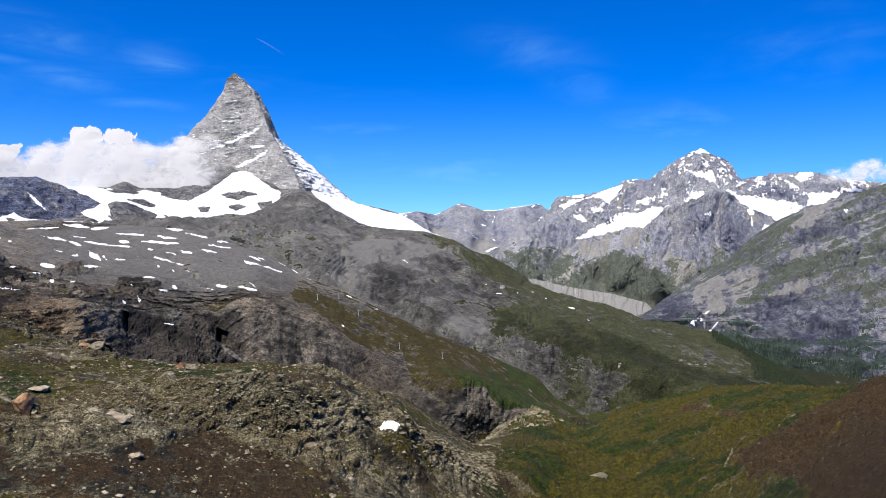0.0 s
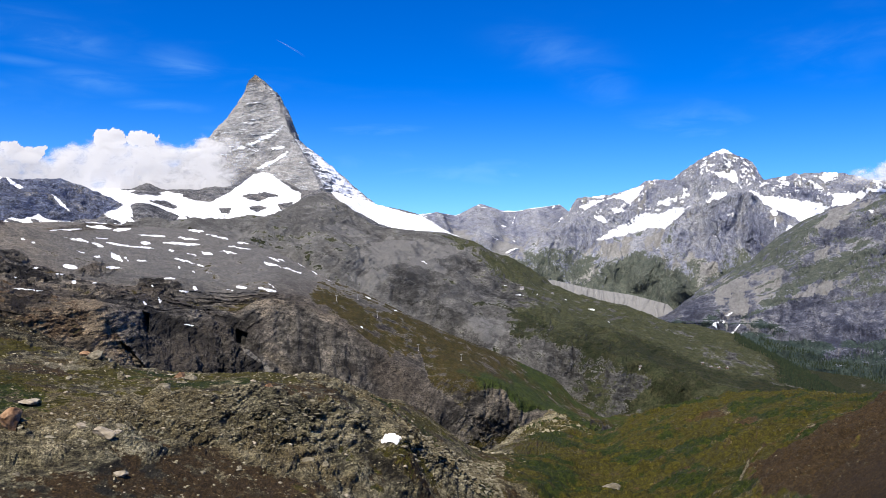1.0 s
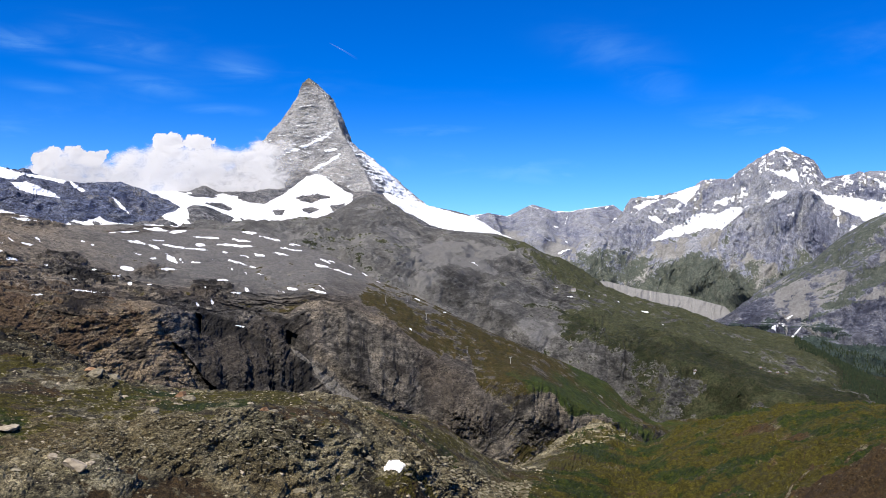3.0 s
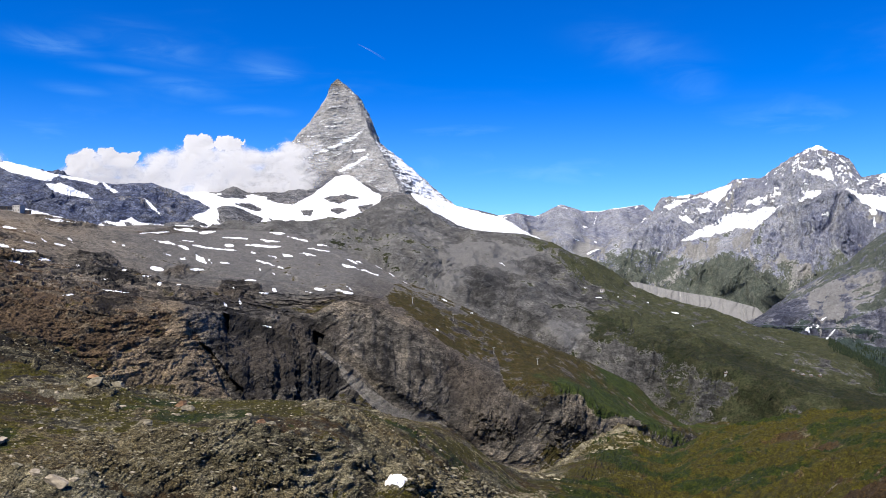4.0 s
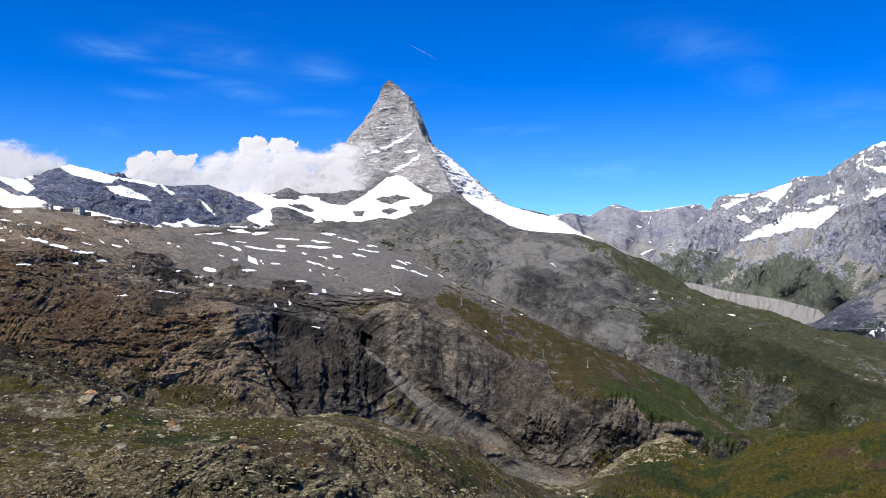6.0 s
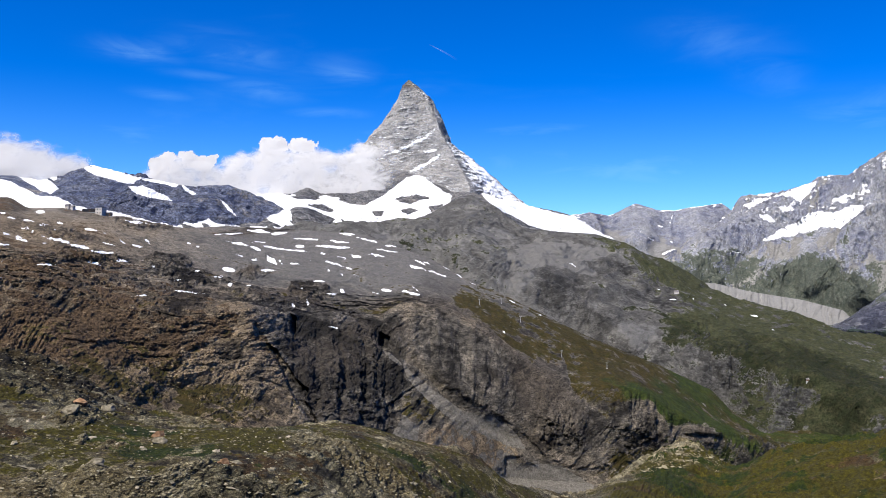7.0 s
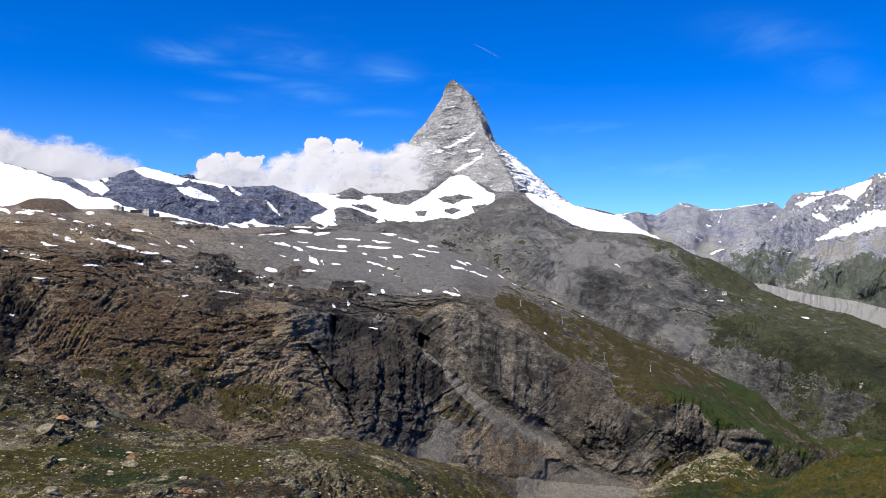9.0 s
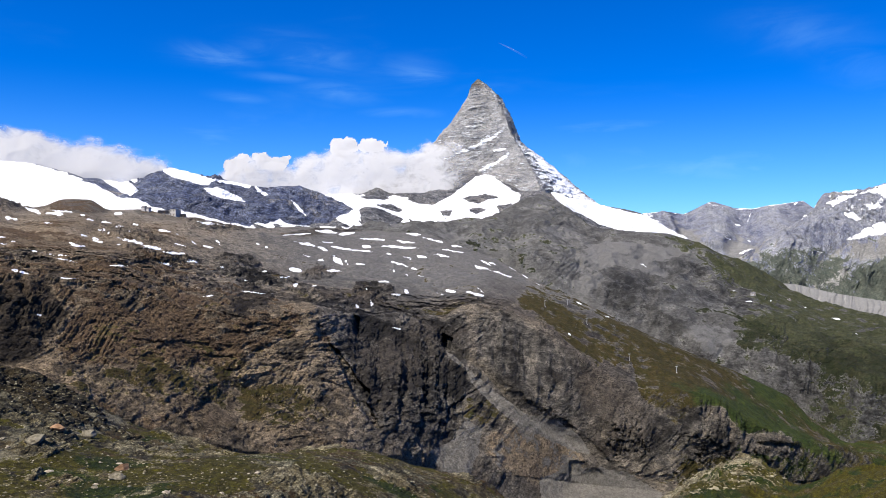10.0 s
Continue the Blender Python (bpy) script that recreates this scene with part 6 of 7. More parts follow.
bluffs = patches(side, 0.22,
    [(38.36, 0.65), (39.36, 1.2), (41.29, 1.55), (42.48, 1.71), (42.49, 0.65), (40.33, 0.83), (38.7, 0.1)],
    [(34.95, -4.45), (37.02, -3.26), (39.05, -3.02), (42.51, -2.74), (42.52, -5.56), (39.71, -6.08), (37.04, -5.48)],
    [(28.34, -4.65), (29.83, -3.43), (32.07, -3.01), (32.44, -3.96), (31.34, -4.96), (29.1, -5.11)])
pasture = patches(side, 0.22,
    [(37.02, -1.47), (39.69, -0.45), (42.49, 0.19), (42.5, -1.13), (40.67, -2.06), (37.71, -2.43)],
    [(33.89, -6), (35.3, -4.25), (37.04, -5.48), (39.72, -6.26), (42.52, -5.73), (42.53, -8.36), (40.38, -8.89), (37.05, -8.06)])
fans = side.pattern(0.9, 0.8, 4, 0.6, True, 5.0, 0.6)
cliffs = side.pattern(5.0, 0.10, 5, 0.6, True, 8.0, 0.05)
side.layers = {
    "snow": -0.8 + 1.5 * drifts + 0.5 * dotted,
    "tone": 0.6 * dotted + 0.5 * spur + 0.5 * cliffs + 0.4 * mottle - 0.35 - 0.3 * smooth(L, 1.2, 0.7) - 0.5 * bluffs,
    "lush": smooth(L, 1.6, 0.8) + 0.3 * mottle,
    "grass": 1.20 + 0.6 * mottle + 0.3 * dotted - 0.5 * bump_at(A, L, 32.8, 1.7, 2.2, 0.5) - 0.75 * cliffs - 0.9 * pale - 0.7 * bluffs + 0.4 * pasture + 0.45 * smooth(L, 0.7, 0.3),
    "scree": -0.08 + 0.55 * fans - 0.35 * mottle - 0.3 * spur + 0.6 * pale - 0.5 * bluffs + 0.5 * dotted - 0.5 * smooth(L, 0.9, 0.4), "soil": np.full(L.shape, -2.0),
}
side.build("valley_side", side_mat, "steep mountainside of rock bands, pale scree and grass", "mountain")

# moraine bank
bank_mat = terrain("moraine", 40, ((0.23, 0.228, 0.224), (0.28, 0.278, 0.271), (0.32, 0.316, 0.308), (0.36, 0.355, 0.345), (0.29, 0.287, 0.28)), scree=(0.215, 0.215, 0.213), strata=(1, 1, 1, 0, 0, 0), relief=0.3, speck=8.0, dots=0.12, lines=0.0)
bank = Sheet([BANK_0, BANK_1, BANK_2], columns((19.6, 29.6, 220)), [30, 5], 0.2)
rills = bank.gullies(0.35, 4, 0.3, 0.4)
bank.toward(rills * 7 + bank.gullies(1.4, 3, 0.3, 0.4, 0.5, 3.0) * 12)
bank.layers = {k: np.full(bank.level.shape, -3.0) for k in ("snow", "grass", "soil")}
bank.layers["scree"] = 0.7 + 0.4 * rills + 0.6 * smooth(bank.level, 0.45, 0.1)
bank.layers["tone"] = 0.25 * rills + 0.3 * bank.fractal(40, 4)
bank.build("moraine_bank", bank_mat, "pale grey gullied glacier moraine bank", "moraine")

# the great peak
def peak():
    rows, per_side = 260, (150, 60, 40, 40)
    edges = [np.array(e, float) for e in (EDGE_SOUTH, EDGE_NEAR, EDGE_NORTH, EDGE_BACK)]
    s = np.linspace(0, len(EDGE_SOUTH) - 1, rows)
    corners = []
    for e in edges:
        a, r, z = (np.interp(s, np.arange(len(e)), e[:, k]) for k in range(3))
        corners.append(np.stack([r * np.sin(np.radians(a)), r * np.cos(np.radians(a)), z + EYE], -1))
    ring, around = [], []
    for k, count in enumerate(per_side):
        for t in np.linspace(0, 1, count, endpoint=False):
            ring.append(corners[k] * (1 - t) + corners[(k + 1) % 4] * t)
            around.append(k + t)
    p = np.stack(ring, 1)
    u = np.array(around)[None, :] * np.ones((rows, 1))
    down = s[:, None] / s[-1] * np.ones(u.shape)
    centre = p.mean(1, keepdims=True)
    out = p - centre
    out[..., 2] = 0
    out /= np.linalg.norm(out, axis=-1, keepdims=True) + 1e-6
    q = p.reshape(-1, 3)
    shape = u.shape
    grow = smooth(down, 0.0, 0.25)
    mid = np.sin(np.pi * (u % 1))
    rough = fractal(q * (1, 1, 0.35), 130, 5, 0.55, True).reshape(shape) * 20 + fractal(q * (0.6, 0.6, 2.2), 45, 5, 0.6, True).reshape(shape) * 7
    p = p + out * (rough * grow * (0.55 + 0.45 * mid))[..., None]
    p[..., 2] += fractal(q, 22, 3).reshape(shape) * 2.5 * grow
    east = smooth(u, 0, 0.05) * smooth(u, 1.0, 0.97)
    snow = 0.27 + 0.16 * east + 0.22 * smooth(u, 1.0, 1.1) * smooth(u, 2.0, 1.9) * smooth(down, 0.35, 0.6) * smooth(down, 0.1, 0.3) + 0.35 * bump_at(u, down, 1.2, 0.2, 0.25, 0.25) + 0.6 * bump_at(u, down, 1.65, 0.85, 0.4, 0.2) - 0.5 * bump_at(u, down, 0.5, 0.08, 0.6, 0.09) + 0.8 * bump_at(u, down + (u - 0.6) * 0.35, 0.6, 0.62, 0.35, 0.013)
    a, e = bearings(p)
    place = a, e, fractal(np.stack([a, e, a * 0], -1).reshape(-1, 3), 0.4, 4, 0.6).reshape(shape)
    couloirs = patches(place, 0.06,
    [(-0.84, 4.74), (0.12, 5.24), (0.9, 5.3), (1.49, 4.8), (2.47, 4.42), (2.67, 4.11), (-0.83, 3.88)],
    [(0.12, 5.56), (0.7, 5.89), (1.48, 6.3), (2.18, 6.83), (2.34, 6.72), (1.48, 6.1), (0.51, 5.57)],
    [(1.09, 7), (2.06, 7.18), (1.99, 6.99), (1.17, 6.84)],
    [(5.85, 3.11), (6.86, 3.52), (8.88, 3.14), (7.46, 2.72)],
    [(6, 4.88), (6.73, 4.41), (6.65, 4.16), (6.09, 4.56)])
    gashes = patches(place, 0.06,
    [(1.62, 10.29), (1.82, 10.15), (1.94, 9.06), (1.7, 9.25)],
    [(2.06, 8.99), (2.33, 8.88), (2.73, 7.71), (2.41, 8.06)],
    [(-1.68, 4.72), (-1.22, 5.52), (-0.26, 5.63), (0.12, 5.28), (-0.83, 4.67), (-1.52, 4.06)])
    snow = snow - 0.03 + 0.08 * smooth(u, 1.0, 1.08) * smooth(u, 2.0, 1.9) * smooth(down, 0.40, 0.55) + 0.9 * couloirs - 0.9 * gashes
    layers = {"warm": np.clip(0.9 * smooth(down, 0.14, 0.10) * east, 0, 1), "tone": fractal(q * (0.5, 0.5, 2.0), 30, 4, 0.6).reshape(shape) * 0.7 + fractal(q, 120, 4).reshape(shape) * 0.5 + 0.2 - 1.3 * smooth(down, 0.16, 0.11) - 1.5 * gashes, "snow": snow + 0.5 * fractal(q * (0.5, 0.5, 2.4), 18, 4, 0.7).reshape(shape), "grass": np.full(shape, -2.0), "soil": np.full(shape, -2.0), "scree": np.full(shape, -0.4)}
    mat = terrain("peak_rock", 20.0, ((0.12, 0.123, 0.135), (0.24, 0.242, 0.25), (0.33, 0.328, 0.327), (0.46, 0.45, 0.44), (0.29, 0.28, 0.268)), strata=(0.6, 0.6, 3.6, 0, -18, 0), snow_stretch=(1.2, 1.2, 5.0), snow_soft=0.26, speck=7.0, dots=0.45)
    return grid_object("mountain_peak", p, mat, layers, "steep pyramid peak of grey rock dusted with snow", "mountain", closed=True)


peak()

# low ground under it all, out to the horizon
plain_mat = terrain("valley_floor", 60.0, ((0.06, 0.06, 0.05), (0.1, 0.1, 0.08), (0.14, 0.13, 0.11), (0.2, 0.19, 0.17), (0.11, 0.1, 0.08)))
plain = Sheet([[(-180, 1, -395), (180, 1, -395)], [(-180, 4990, -400), (180, 4990, -400)]], columns((-180, 180, 120)), [60])
plain.lift(plain.fractal(500, 3) * 6)
plain.layers = {"snow": np.full(plain.level.shape, -3.0), "grass": np.full(plain.level.shape, 0.7), "soil": np.full(plain.level.shape, 0.0), "scree": np.full(plain.level.shape, 0.0)}
plain.build("valley_ground", plain_mat, "grassy valley floor below the mountains", "ground")

# ---- clouds ----
def cloud_material(name):
    m, n = material(name)
    place = n.add("ShaderNodeNewGeometry").outputs["Position"]
    wisp = n.noise(n.stretch(place, 1.0, 1.0, 1.5), 1 / 75.0, 9, 0.66, 0.5)
    solid = n.step(n.math("ADD", n.attribute("dense"), n.math("MULTIPLY", n.math("SUBTRACT", wisp, 0.5), 1.5)), 0.05, 0.85)
    solid = n.math("MULTIPLY", solid, n.step(n.attribute("dense"), 0.0, 0.12))
    lit, through_light, clear, out = n.add("ShaderNodeBsdfDiffuse"), n.add("ShaderNodeBsdfTranslucent"), n.add("ShaderNodeBsdfTransparent"), n.add("ShaderNodeOutputMaterial")
    n.put(lit.inputs[0], (0.60, 0.595, 0.59)), n.put(through_light.inputs[0], (0.60, 0.595, 0.59))
    tip, lean = n.add("ShaderNodeVectorMath", operation="ADD"), n.add("ShaderNodeVectorMath", operation="NORMALIZE")
    n.put(tip.inputs[0], n.add("ShaderNodeNewGeometry").outputs["Normal"]), n.put(tip.inputs[1], (-0.12, -0.06, 0.28)), n.put(lean.inputs[0], tip.outputs[0])
    n.put(lit.inputs["Normal"], lean.outputs[0])
    body, fade = n.add("ShaderNodeMixShader"), n.add("ShaderNodeMixShader")
    n.put(body.inputs[0], 0.3), n.put(body.inputs[1], lit.outputs[0]), n.put(body.inputs[2], through_light.outputs[0])
    n.put(fade.inputs[0], solid), n.put(fade.inputs[1], clear.outputs[0]), n.put(fade.inputs[2], body.outputs[0])
    n.put(out.inputs[0], fade.outputs[0])
    return m


CLOUD = cloud_material("cloud")


def polar(az, r, z):
    return Vector((r * math.sin(radians(az)), r * math.cos(radians(az)), z + EYE))


def cloud(label, profile, base, r, seed, count, largest, crisp, weight=1.0):
    """A billowing bank between a top line of (azimuth, height) and a base height, about range r. crisp: stretches of azimuth with hard white heads."""
    rng = np.random.default_rng(seed)
    profile = np.array(profile, float)
    step = 5.0
    width = radians(profile[-1, 0] - profile[0, 0]) * r
    along = np.arange(-120, width + 120, step)
    high = np.arange(base - 90, profile[:, 1].max() + 60, step)
    U, V = np.meshgrid(along, high)
    q = np.stack([U, V, np.full(U.shape, seed * 77.0)], -1).reshape(-1, 3)
    BU = U + (fractal(q, 110, 3, 0.55) * 26 + fractal(q, 32, 4, 0.6) * 12).reshape(U.shape)
    BV = V + (fractal(q + 500, 110, 3, 0.55) * 20 + fractal(q + 500, 32, 4, 0.6) * 12).reshape(U.shape)
    thick = np.zeros(U.shape)
    hard = np.zeros(U.shape)
    for k in range(count):
        u = rng.uniform(0, width)
        a = profile[0, 0] + math.degrees(u / r)
        ceiling = np.interp(a, profile[:, 0], profile[:, 1])
        head = rng.random() < 0.5
        size = largest * rng.uniform(0.3, 1.0)
        size = min(size * (0.55 if head else 1.0), max((ceiling - base) * 0.6, 14))
        v = ceiling - size * 0.9 if head else rng.uniform(base, max(ceiling - size, base + 1))
        d2 = ((BU - u) / 1.25) ** 2 + (BV - v) ** 2
        ball = np.sqrt(np.maximum(size**2 - d2, 0))
        if head and any(lo <= a <= hi for lo, hi in crisp):
            hard = np.maximum(hard, (ball > thick) * smooth(ball, 0, size * 0.25))
        thick = np.maximum(thick, ball)
    for turn in range(9):
        thick = (thick + np.roll(thick, 2, 0) + np.roll(thick, -2, 0) + np.roll(thick, 2, 1) + np.roll(thick, -2, 1)) / 5
    q = np.stack([U, V, np.full(U.shape, seed * 311.0)], -1).reshape(-1, 3)
    billow = fractal(q, 60, 4, 0.45, True).reshape(U.shape) * 6 + fractal(q, 150, 3).reshape(U.shape) * 16
    ceiling = np.interp(profile[0, 0] + np.degrees(U / r), profile[:, 0], profile[:, 1])
    bank = smooth(V + 0.6 * billow, ceiling + 6, ceiling - 75) * smooth(V, base - 90, base + 40)
    full = np.maximum(thick + billow * smooth(thick, 0, 20), 0)
    full = np.maximum(full, bank * (62 + 1.2 * billow))
    soft = np.maximum(smooth(full, 4, 75) * 0.85, bank * 0.82)
    dense = np.maximum(soft, hard * smooth(full, 1, 14)) * smooth(V + 1.5 * billow, base - 70, base + 40)
    dense *= smooth(U + 2.5 * billow, -100, 90) * smooth(U + 2.5 * billow + 0.4 * (V - base), width + 130, width - 110)
    dense *= weight * smooth(V, high[-1] - 8, high[-1] - 60)
    a = np.radians(profile[0, 0]) + U / r
    front, rear = r - 0.2 * full, r + 0.15 * full + 2
    layers = []
    for depth in (front, rear):
        layers.append(np.stack([depth * np.sin(a), depth * np.cos(a), V + EYE], -1))
    p = np.concatenate([layers[0], layers[1][::-1]], 0)
    values = np.concatenate([dense, dense[::-1] * 0.5], 0)
    ob = grid_object("cloud", p, CLOUD, {"dense": values}, label, "cloud", True, "structure")
    return ob


cloud("white cumulus bank resting against the peak", [(-18.7, 307.6), (-17.6, 371.4), (-16.5, 428.0), (-14.9, 426.0), (-13.8, 413.0), (-12.8, 384.4), (-11.4, 441.6), (-9.8, 494.0), (-8.2, 485.8), (-6.2, 477.5), (-4.2, 478.7), (-2.6, 509.6), (-1.2, 525.0), (-0.5, 459.2)], 215, 3655, 3, 95, 85, [(-17.2, -13.4), (-10.3, -6.6)])
cloud("white cloud pouring over the glacier", [(-36.1, 476.0), (-33.8, 451.5), (-31.3, 413.3), (-29.4, 393.6), (-27.8, 383.5), (-26.0, 405.4), (-24.8, 364.5), (-23.0, 348.6), (-21.7, 339.1), (-20.8, 305.5)], 235, 3060, 5, 170, 120, [], 1.15)
cloud("small grey-white cloud on the far crest", [(39.6, 346.4), (40.3, 418.7), (41.4, 438.4), (42.7, 491.4), (43.9, 463.6), (45.5, 442.8)], 350, 4600, 9, 30, 60, [], 0.62)



# ---- things on the near ground ----
def part(name, bm, mat, parent=None, label=""):
    """Links a bmesh as one mesh object, under a thing or a part."""
    mesh = bpy.data.meshes.new(name)
    bm.to_mesh(mesh), bm.free()
    mesh.materials.append(mat)
    ob = new(name, mesh)
    if parent:
        ob.parent = parent
    if label:
        ob["label"] = label
    return ob


def stone_material(name, dark, light, patch):
    m, n = material(name)
    place = n.add("ShaderNodeTexCoord").outputs["Object"]
    chance = n.add("ShaderNodeObjectInfo").outputs["Random"]
    coarse, fine = n.noise(place, 1.6, 7, 0.65), n.noise(place, 9.0, 6, 0.7)
    colour = n.mix(n.step(coarse, 0.38, 0.62), dark, light)
    colour = n.mix(n.math("MULTIPLY", n.step(fine, 0.55, 0.7), 0.6), colour, patch)
    colour = n.mix(n.math("MULTIPLY", chance, 0.35), colour, [v * 0.5 for v in dark])
    finish(n, colour, 0.9, [(coarse, 0.12), (fine, 0.04)], 0.8)
    return m


GREY_STONE = stone_material("grey_stone", (0.11, 0.095, 0.065), (0.25, 0.225, 0.165), (0.09, 0.085, 0.05))
PALE_STONE = stone_material("pale_stone", (0.24, 0.205, 0.15), (0.40, 0.35, 0.27), (0.24, 0.19, 0.13))
RUST_STONE = stone_material("rust_stone", (0.17, 0.095, 0.05), (0.30, 0.19, 0.11), (0.08, 0.06, 0.04))


def stone_shape(seed, detail, flat=0.6, chip=0.3, planes=9, near_cut=0.45, far_cut=0.8):
    """An angular stone about 2 across: a ball cut by planes and roughened."""
    rng = np.random.default_rng(seed)
    bm = bmesh.new()
    bmesh.ops.create_icosphere(bm, subdivisions=detail, radius=1.0)
    cuts = [(Vector(rng.normal(size=3)).normalized(), rng.uniform(near_cut, far_cut)) for k in range(planes)]
    for v in bm.verts:
        for way, far in cuts:
            over = v.co.dot(way) - far
            if over > 0:
                v.co -= way * over
        v.co *= 1 + chip * 0.25 * noise.noise(v.co * 2.3 + Vector((seed, 0, 0)))
        v.co.z *= flat
    return bm


def boulder(az, r, width, height, seed, mat, label, turn=0.0, deep=0.8, name="boulder"):
    ob = part(name, stone_shape(seed, 4, 1.0, 0.5), mat)
    spot = near.ground_at(az, r)
    ob.matrix_world = Matrix.Translation(spot + Vector((0, 0, height * 0.28))) @ pose(0, 0, 0, 0, 0, turn) @ Matrix.Diagonal((width * 0.62, width * 0.62 * deep, height * 0.68, 1))
    return tagged(ob, label, "boulder", "boulders on the knoll")


boulder(-8.8, 138, 2.6, 1.3, 11, GREY_STONE, "weathered grey boulder lying on mossy ground", 20)
boulder(-13.0, 100, 2.5, 2.1, 12, RUST_STONE, "rust-brown upright boulder beside a dark rock ledge", 50)
boulder(-7.7, 95.5, 2.5, 1.3, 13, PALE_STONE, "pale pinkish angular slab on reddish soil", -20, 0.6)
boulder(-9.0, 98, 1.0, 0.7, 14, PALE_STONE, "small pale stone beside a larger slab", 10)
boulder(-3.5, 136, 1.9, 0.9, 15, RUST_STONE, "brown wedge-shaped boulder on short grass", 70)
boulder(-8.4, 156, 2.2, 1.4, 16, GREY_STONE, "grey block at the foot of a dark outcrop", 0)
boulder(-9.6, 152, 2.4, 1.0, 17, RUST_STONE, "flat brown slab among rubble", 40)
boulder(5.5, 107, 1.6, 0.6, 18, GREY_STONE, "flat grey stone on brown soil", 15)
boulder(6.6, 108, 1.2, 0.5, 19, GREY_STONE, "flat grey stone beside loose rubble", 75)
boulder(25.8, 199, 6.6, 2.6, 20, GREY_STONE, "large pale rock in a grassy gully", 30)
boulder(-4.4, 114, 2.0, 1.0, 21, GREY_STONE, "low grey boulder on the knoll's grassy crest", 10)
boulder(-2.8, 130, 1.7, 0.9, 22, GREY_STONE, "grey boulder near the knoll's far edge", 35)
boulder(2.5, 118, 1.3, 0.8, 23, RUST_STONE, "ochre stone on mossy turf", 35)
boulder(-12.2, 108, 2.2, 0.7, 24, PALE_STONE, "flat pale slab in thin grass", 60)
boulder(-6.3, 88, 1.4, 0.5, 25, PALE_STONE, "pale flat stone on dark soil", 0)


def snow_material():
    m, n = material("old_snow")
    place = n.add("ShaderNodeTexCoord").outputs["Object"]
    finish(n, n.mix(n.noise(place, 3.0, 5, 0.6), (0.86, 0.86, 0.87), (0.66, 0.64, 0.62)), 0.6, [(n.noise(place, 2.0, 4), 0.1)], 0.5)
    return m


def snow_remnant():
    """A sagging sheet of old snow that follows the ground under it."""
    bm = stone_shape(31, 4, 0.35, 0.8)
    centre = near.ground_at(10.9, 121.5)
    for v in bm.verts:
        x, y = centre.x + v.co.x * 1.8, centre.y + v.co.y * 1.6
        under = near.ground_at(math.degrees(math.atan2(x, y)), math.hypot(x, y))
        v.co = Vector((v.co.x * 1.8, v.co.y * 1.6, under.z - centre.z + 0.24 + v.co.z * 0.5))
    ob = part("snow_patch", bm, snow_material())
    ob.matrix_world = Matrix.Translation(centre)
    return tagged(ob, "last white snow patch in a rock hollow", "snow patch")


snow_remnant()

# loose stones: the nearest ones singly, the rest as one litter
STONES = [bpy.data.meshes.new("loose_stone") for k in range(8)]
for k, mesh in enumerate(STONES):
    bm = stone_shape(50 + k, 1, 0.55, 0.6)
    bm.to_mesh(mesh), bm.free()
    mesh.materials.append(GREY_STONE if k % 3 else PALE_STONE)


def scatter(rng, count, az_from, az_to, rows):
    """Places on the near ground, with grid cells picked by their area."""
    cols = np.flatnonzero((near.az > az_from) & (near.az < az_to))
    picked = []
    while len(picked) < count:
        k, row = rng.choice(cols), rng.integers(*rows)
        a, b, c = near.p[row, k], near.p[row, k + 1], near.p[row + 1, k]
        if rng.random() < np.linalg.norm(b - a) * np.linalg.norm(c - a) / 0.08:
            t, u = rng.random(2)
            picked.append(a + (b - a) * t + (c - a) * u)
    return picked


rng = np.random.default_rng(5)
for place in scatter(rng, 300, -16, 14, (40, 250)):
    ob = new("loose_stone", STONES[rng.integers(8)])
    ob.parent = ground
    size = 0.22 + 0.5 * rng.random() ** 3
    ob.matrix_world = Matrix.Translation(place) @ pose(0, 0, 0, *rng.uniform(-15, 15, 2), rng.uniform(0, 360)) @ Matrix.Diagonal((size, size * rng.uniform(0.6, 1), size * rng.uniform(0.6, 1), 1))


def litter(name, rng, places, low, high, mat, label):
    """Many small stones in one mesh."""
    base = []
    for k in range(6):
        bm = stone_shape(70 + k, 1, 0.6, 0.6)
        bm.verts.index_update()
        base.append((np.array([v.co for v in bm.verts]), np.array([[v.index for v in f.verts] for f in bm.faces])))
        bm.free()
    verts, faces, first = [], [], 0
    for place in places:
        shape, tris = base[rng.integers(6)]
        a, size = rng.uniform(0, 6.28), low + (high - low) * rng.random() ** 3
        c, s = math.cos(a) * size, math.sin(a) * size
        squash = rng.uniform(0.6, 1.0)
        v = np.stack([shape[:, 0] * c - shape[:, 1] * s * squash, shape[:, 0] * s + shape[:, 1] * c * squash, shape[:, 2] * size], -1)
        verts.append(v + place), faces.append(tris + first)
        first += len(v)
    mesh = bpy.data.meshes.new(name)
    mesh.from_pydata(np.concatenate(verts).tolist(), [], np.concatenate(faces).tolist())
    mesh.materials.append(mat)
    return tagged(new(name, mesh), label, "stones", "", "stuff")


def litter_material(name, shade):
    m, n = material(name)
    geo = n.add("ShaderNodeNewGeometry")
    colour = n.ramp(geo.outputs["Random Per Island"], [(0.0, [v * shade for v in (0.11, 0.09, 0.045)]), (0.4, [v * shade for v in (0.23, 0.195, 0.115)]), (0.75, [v * shade for v in (0.35, 0.315, 0.205)]), (1.0, [v * shade for v in (0.50, 0.455, 0.33)])])
    grainy = n.noise(geo.outputs["Position"], 6.0, 6, 0.7)
    finish(n, n.mix(n.step(grainy, 0.45, 0.65), colour, n.mix(0.6, colour, (0.05, 0.045, 0.03))), 0.9, [(grainy, 0.04)], 0.8)
    return m


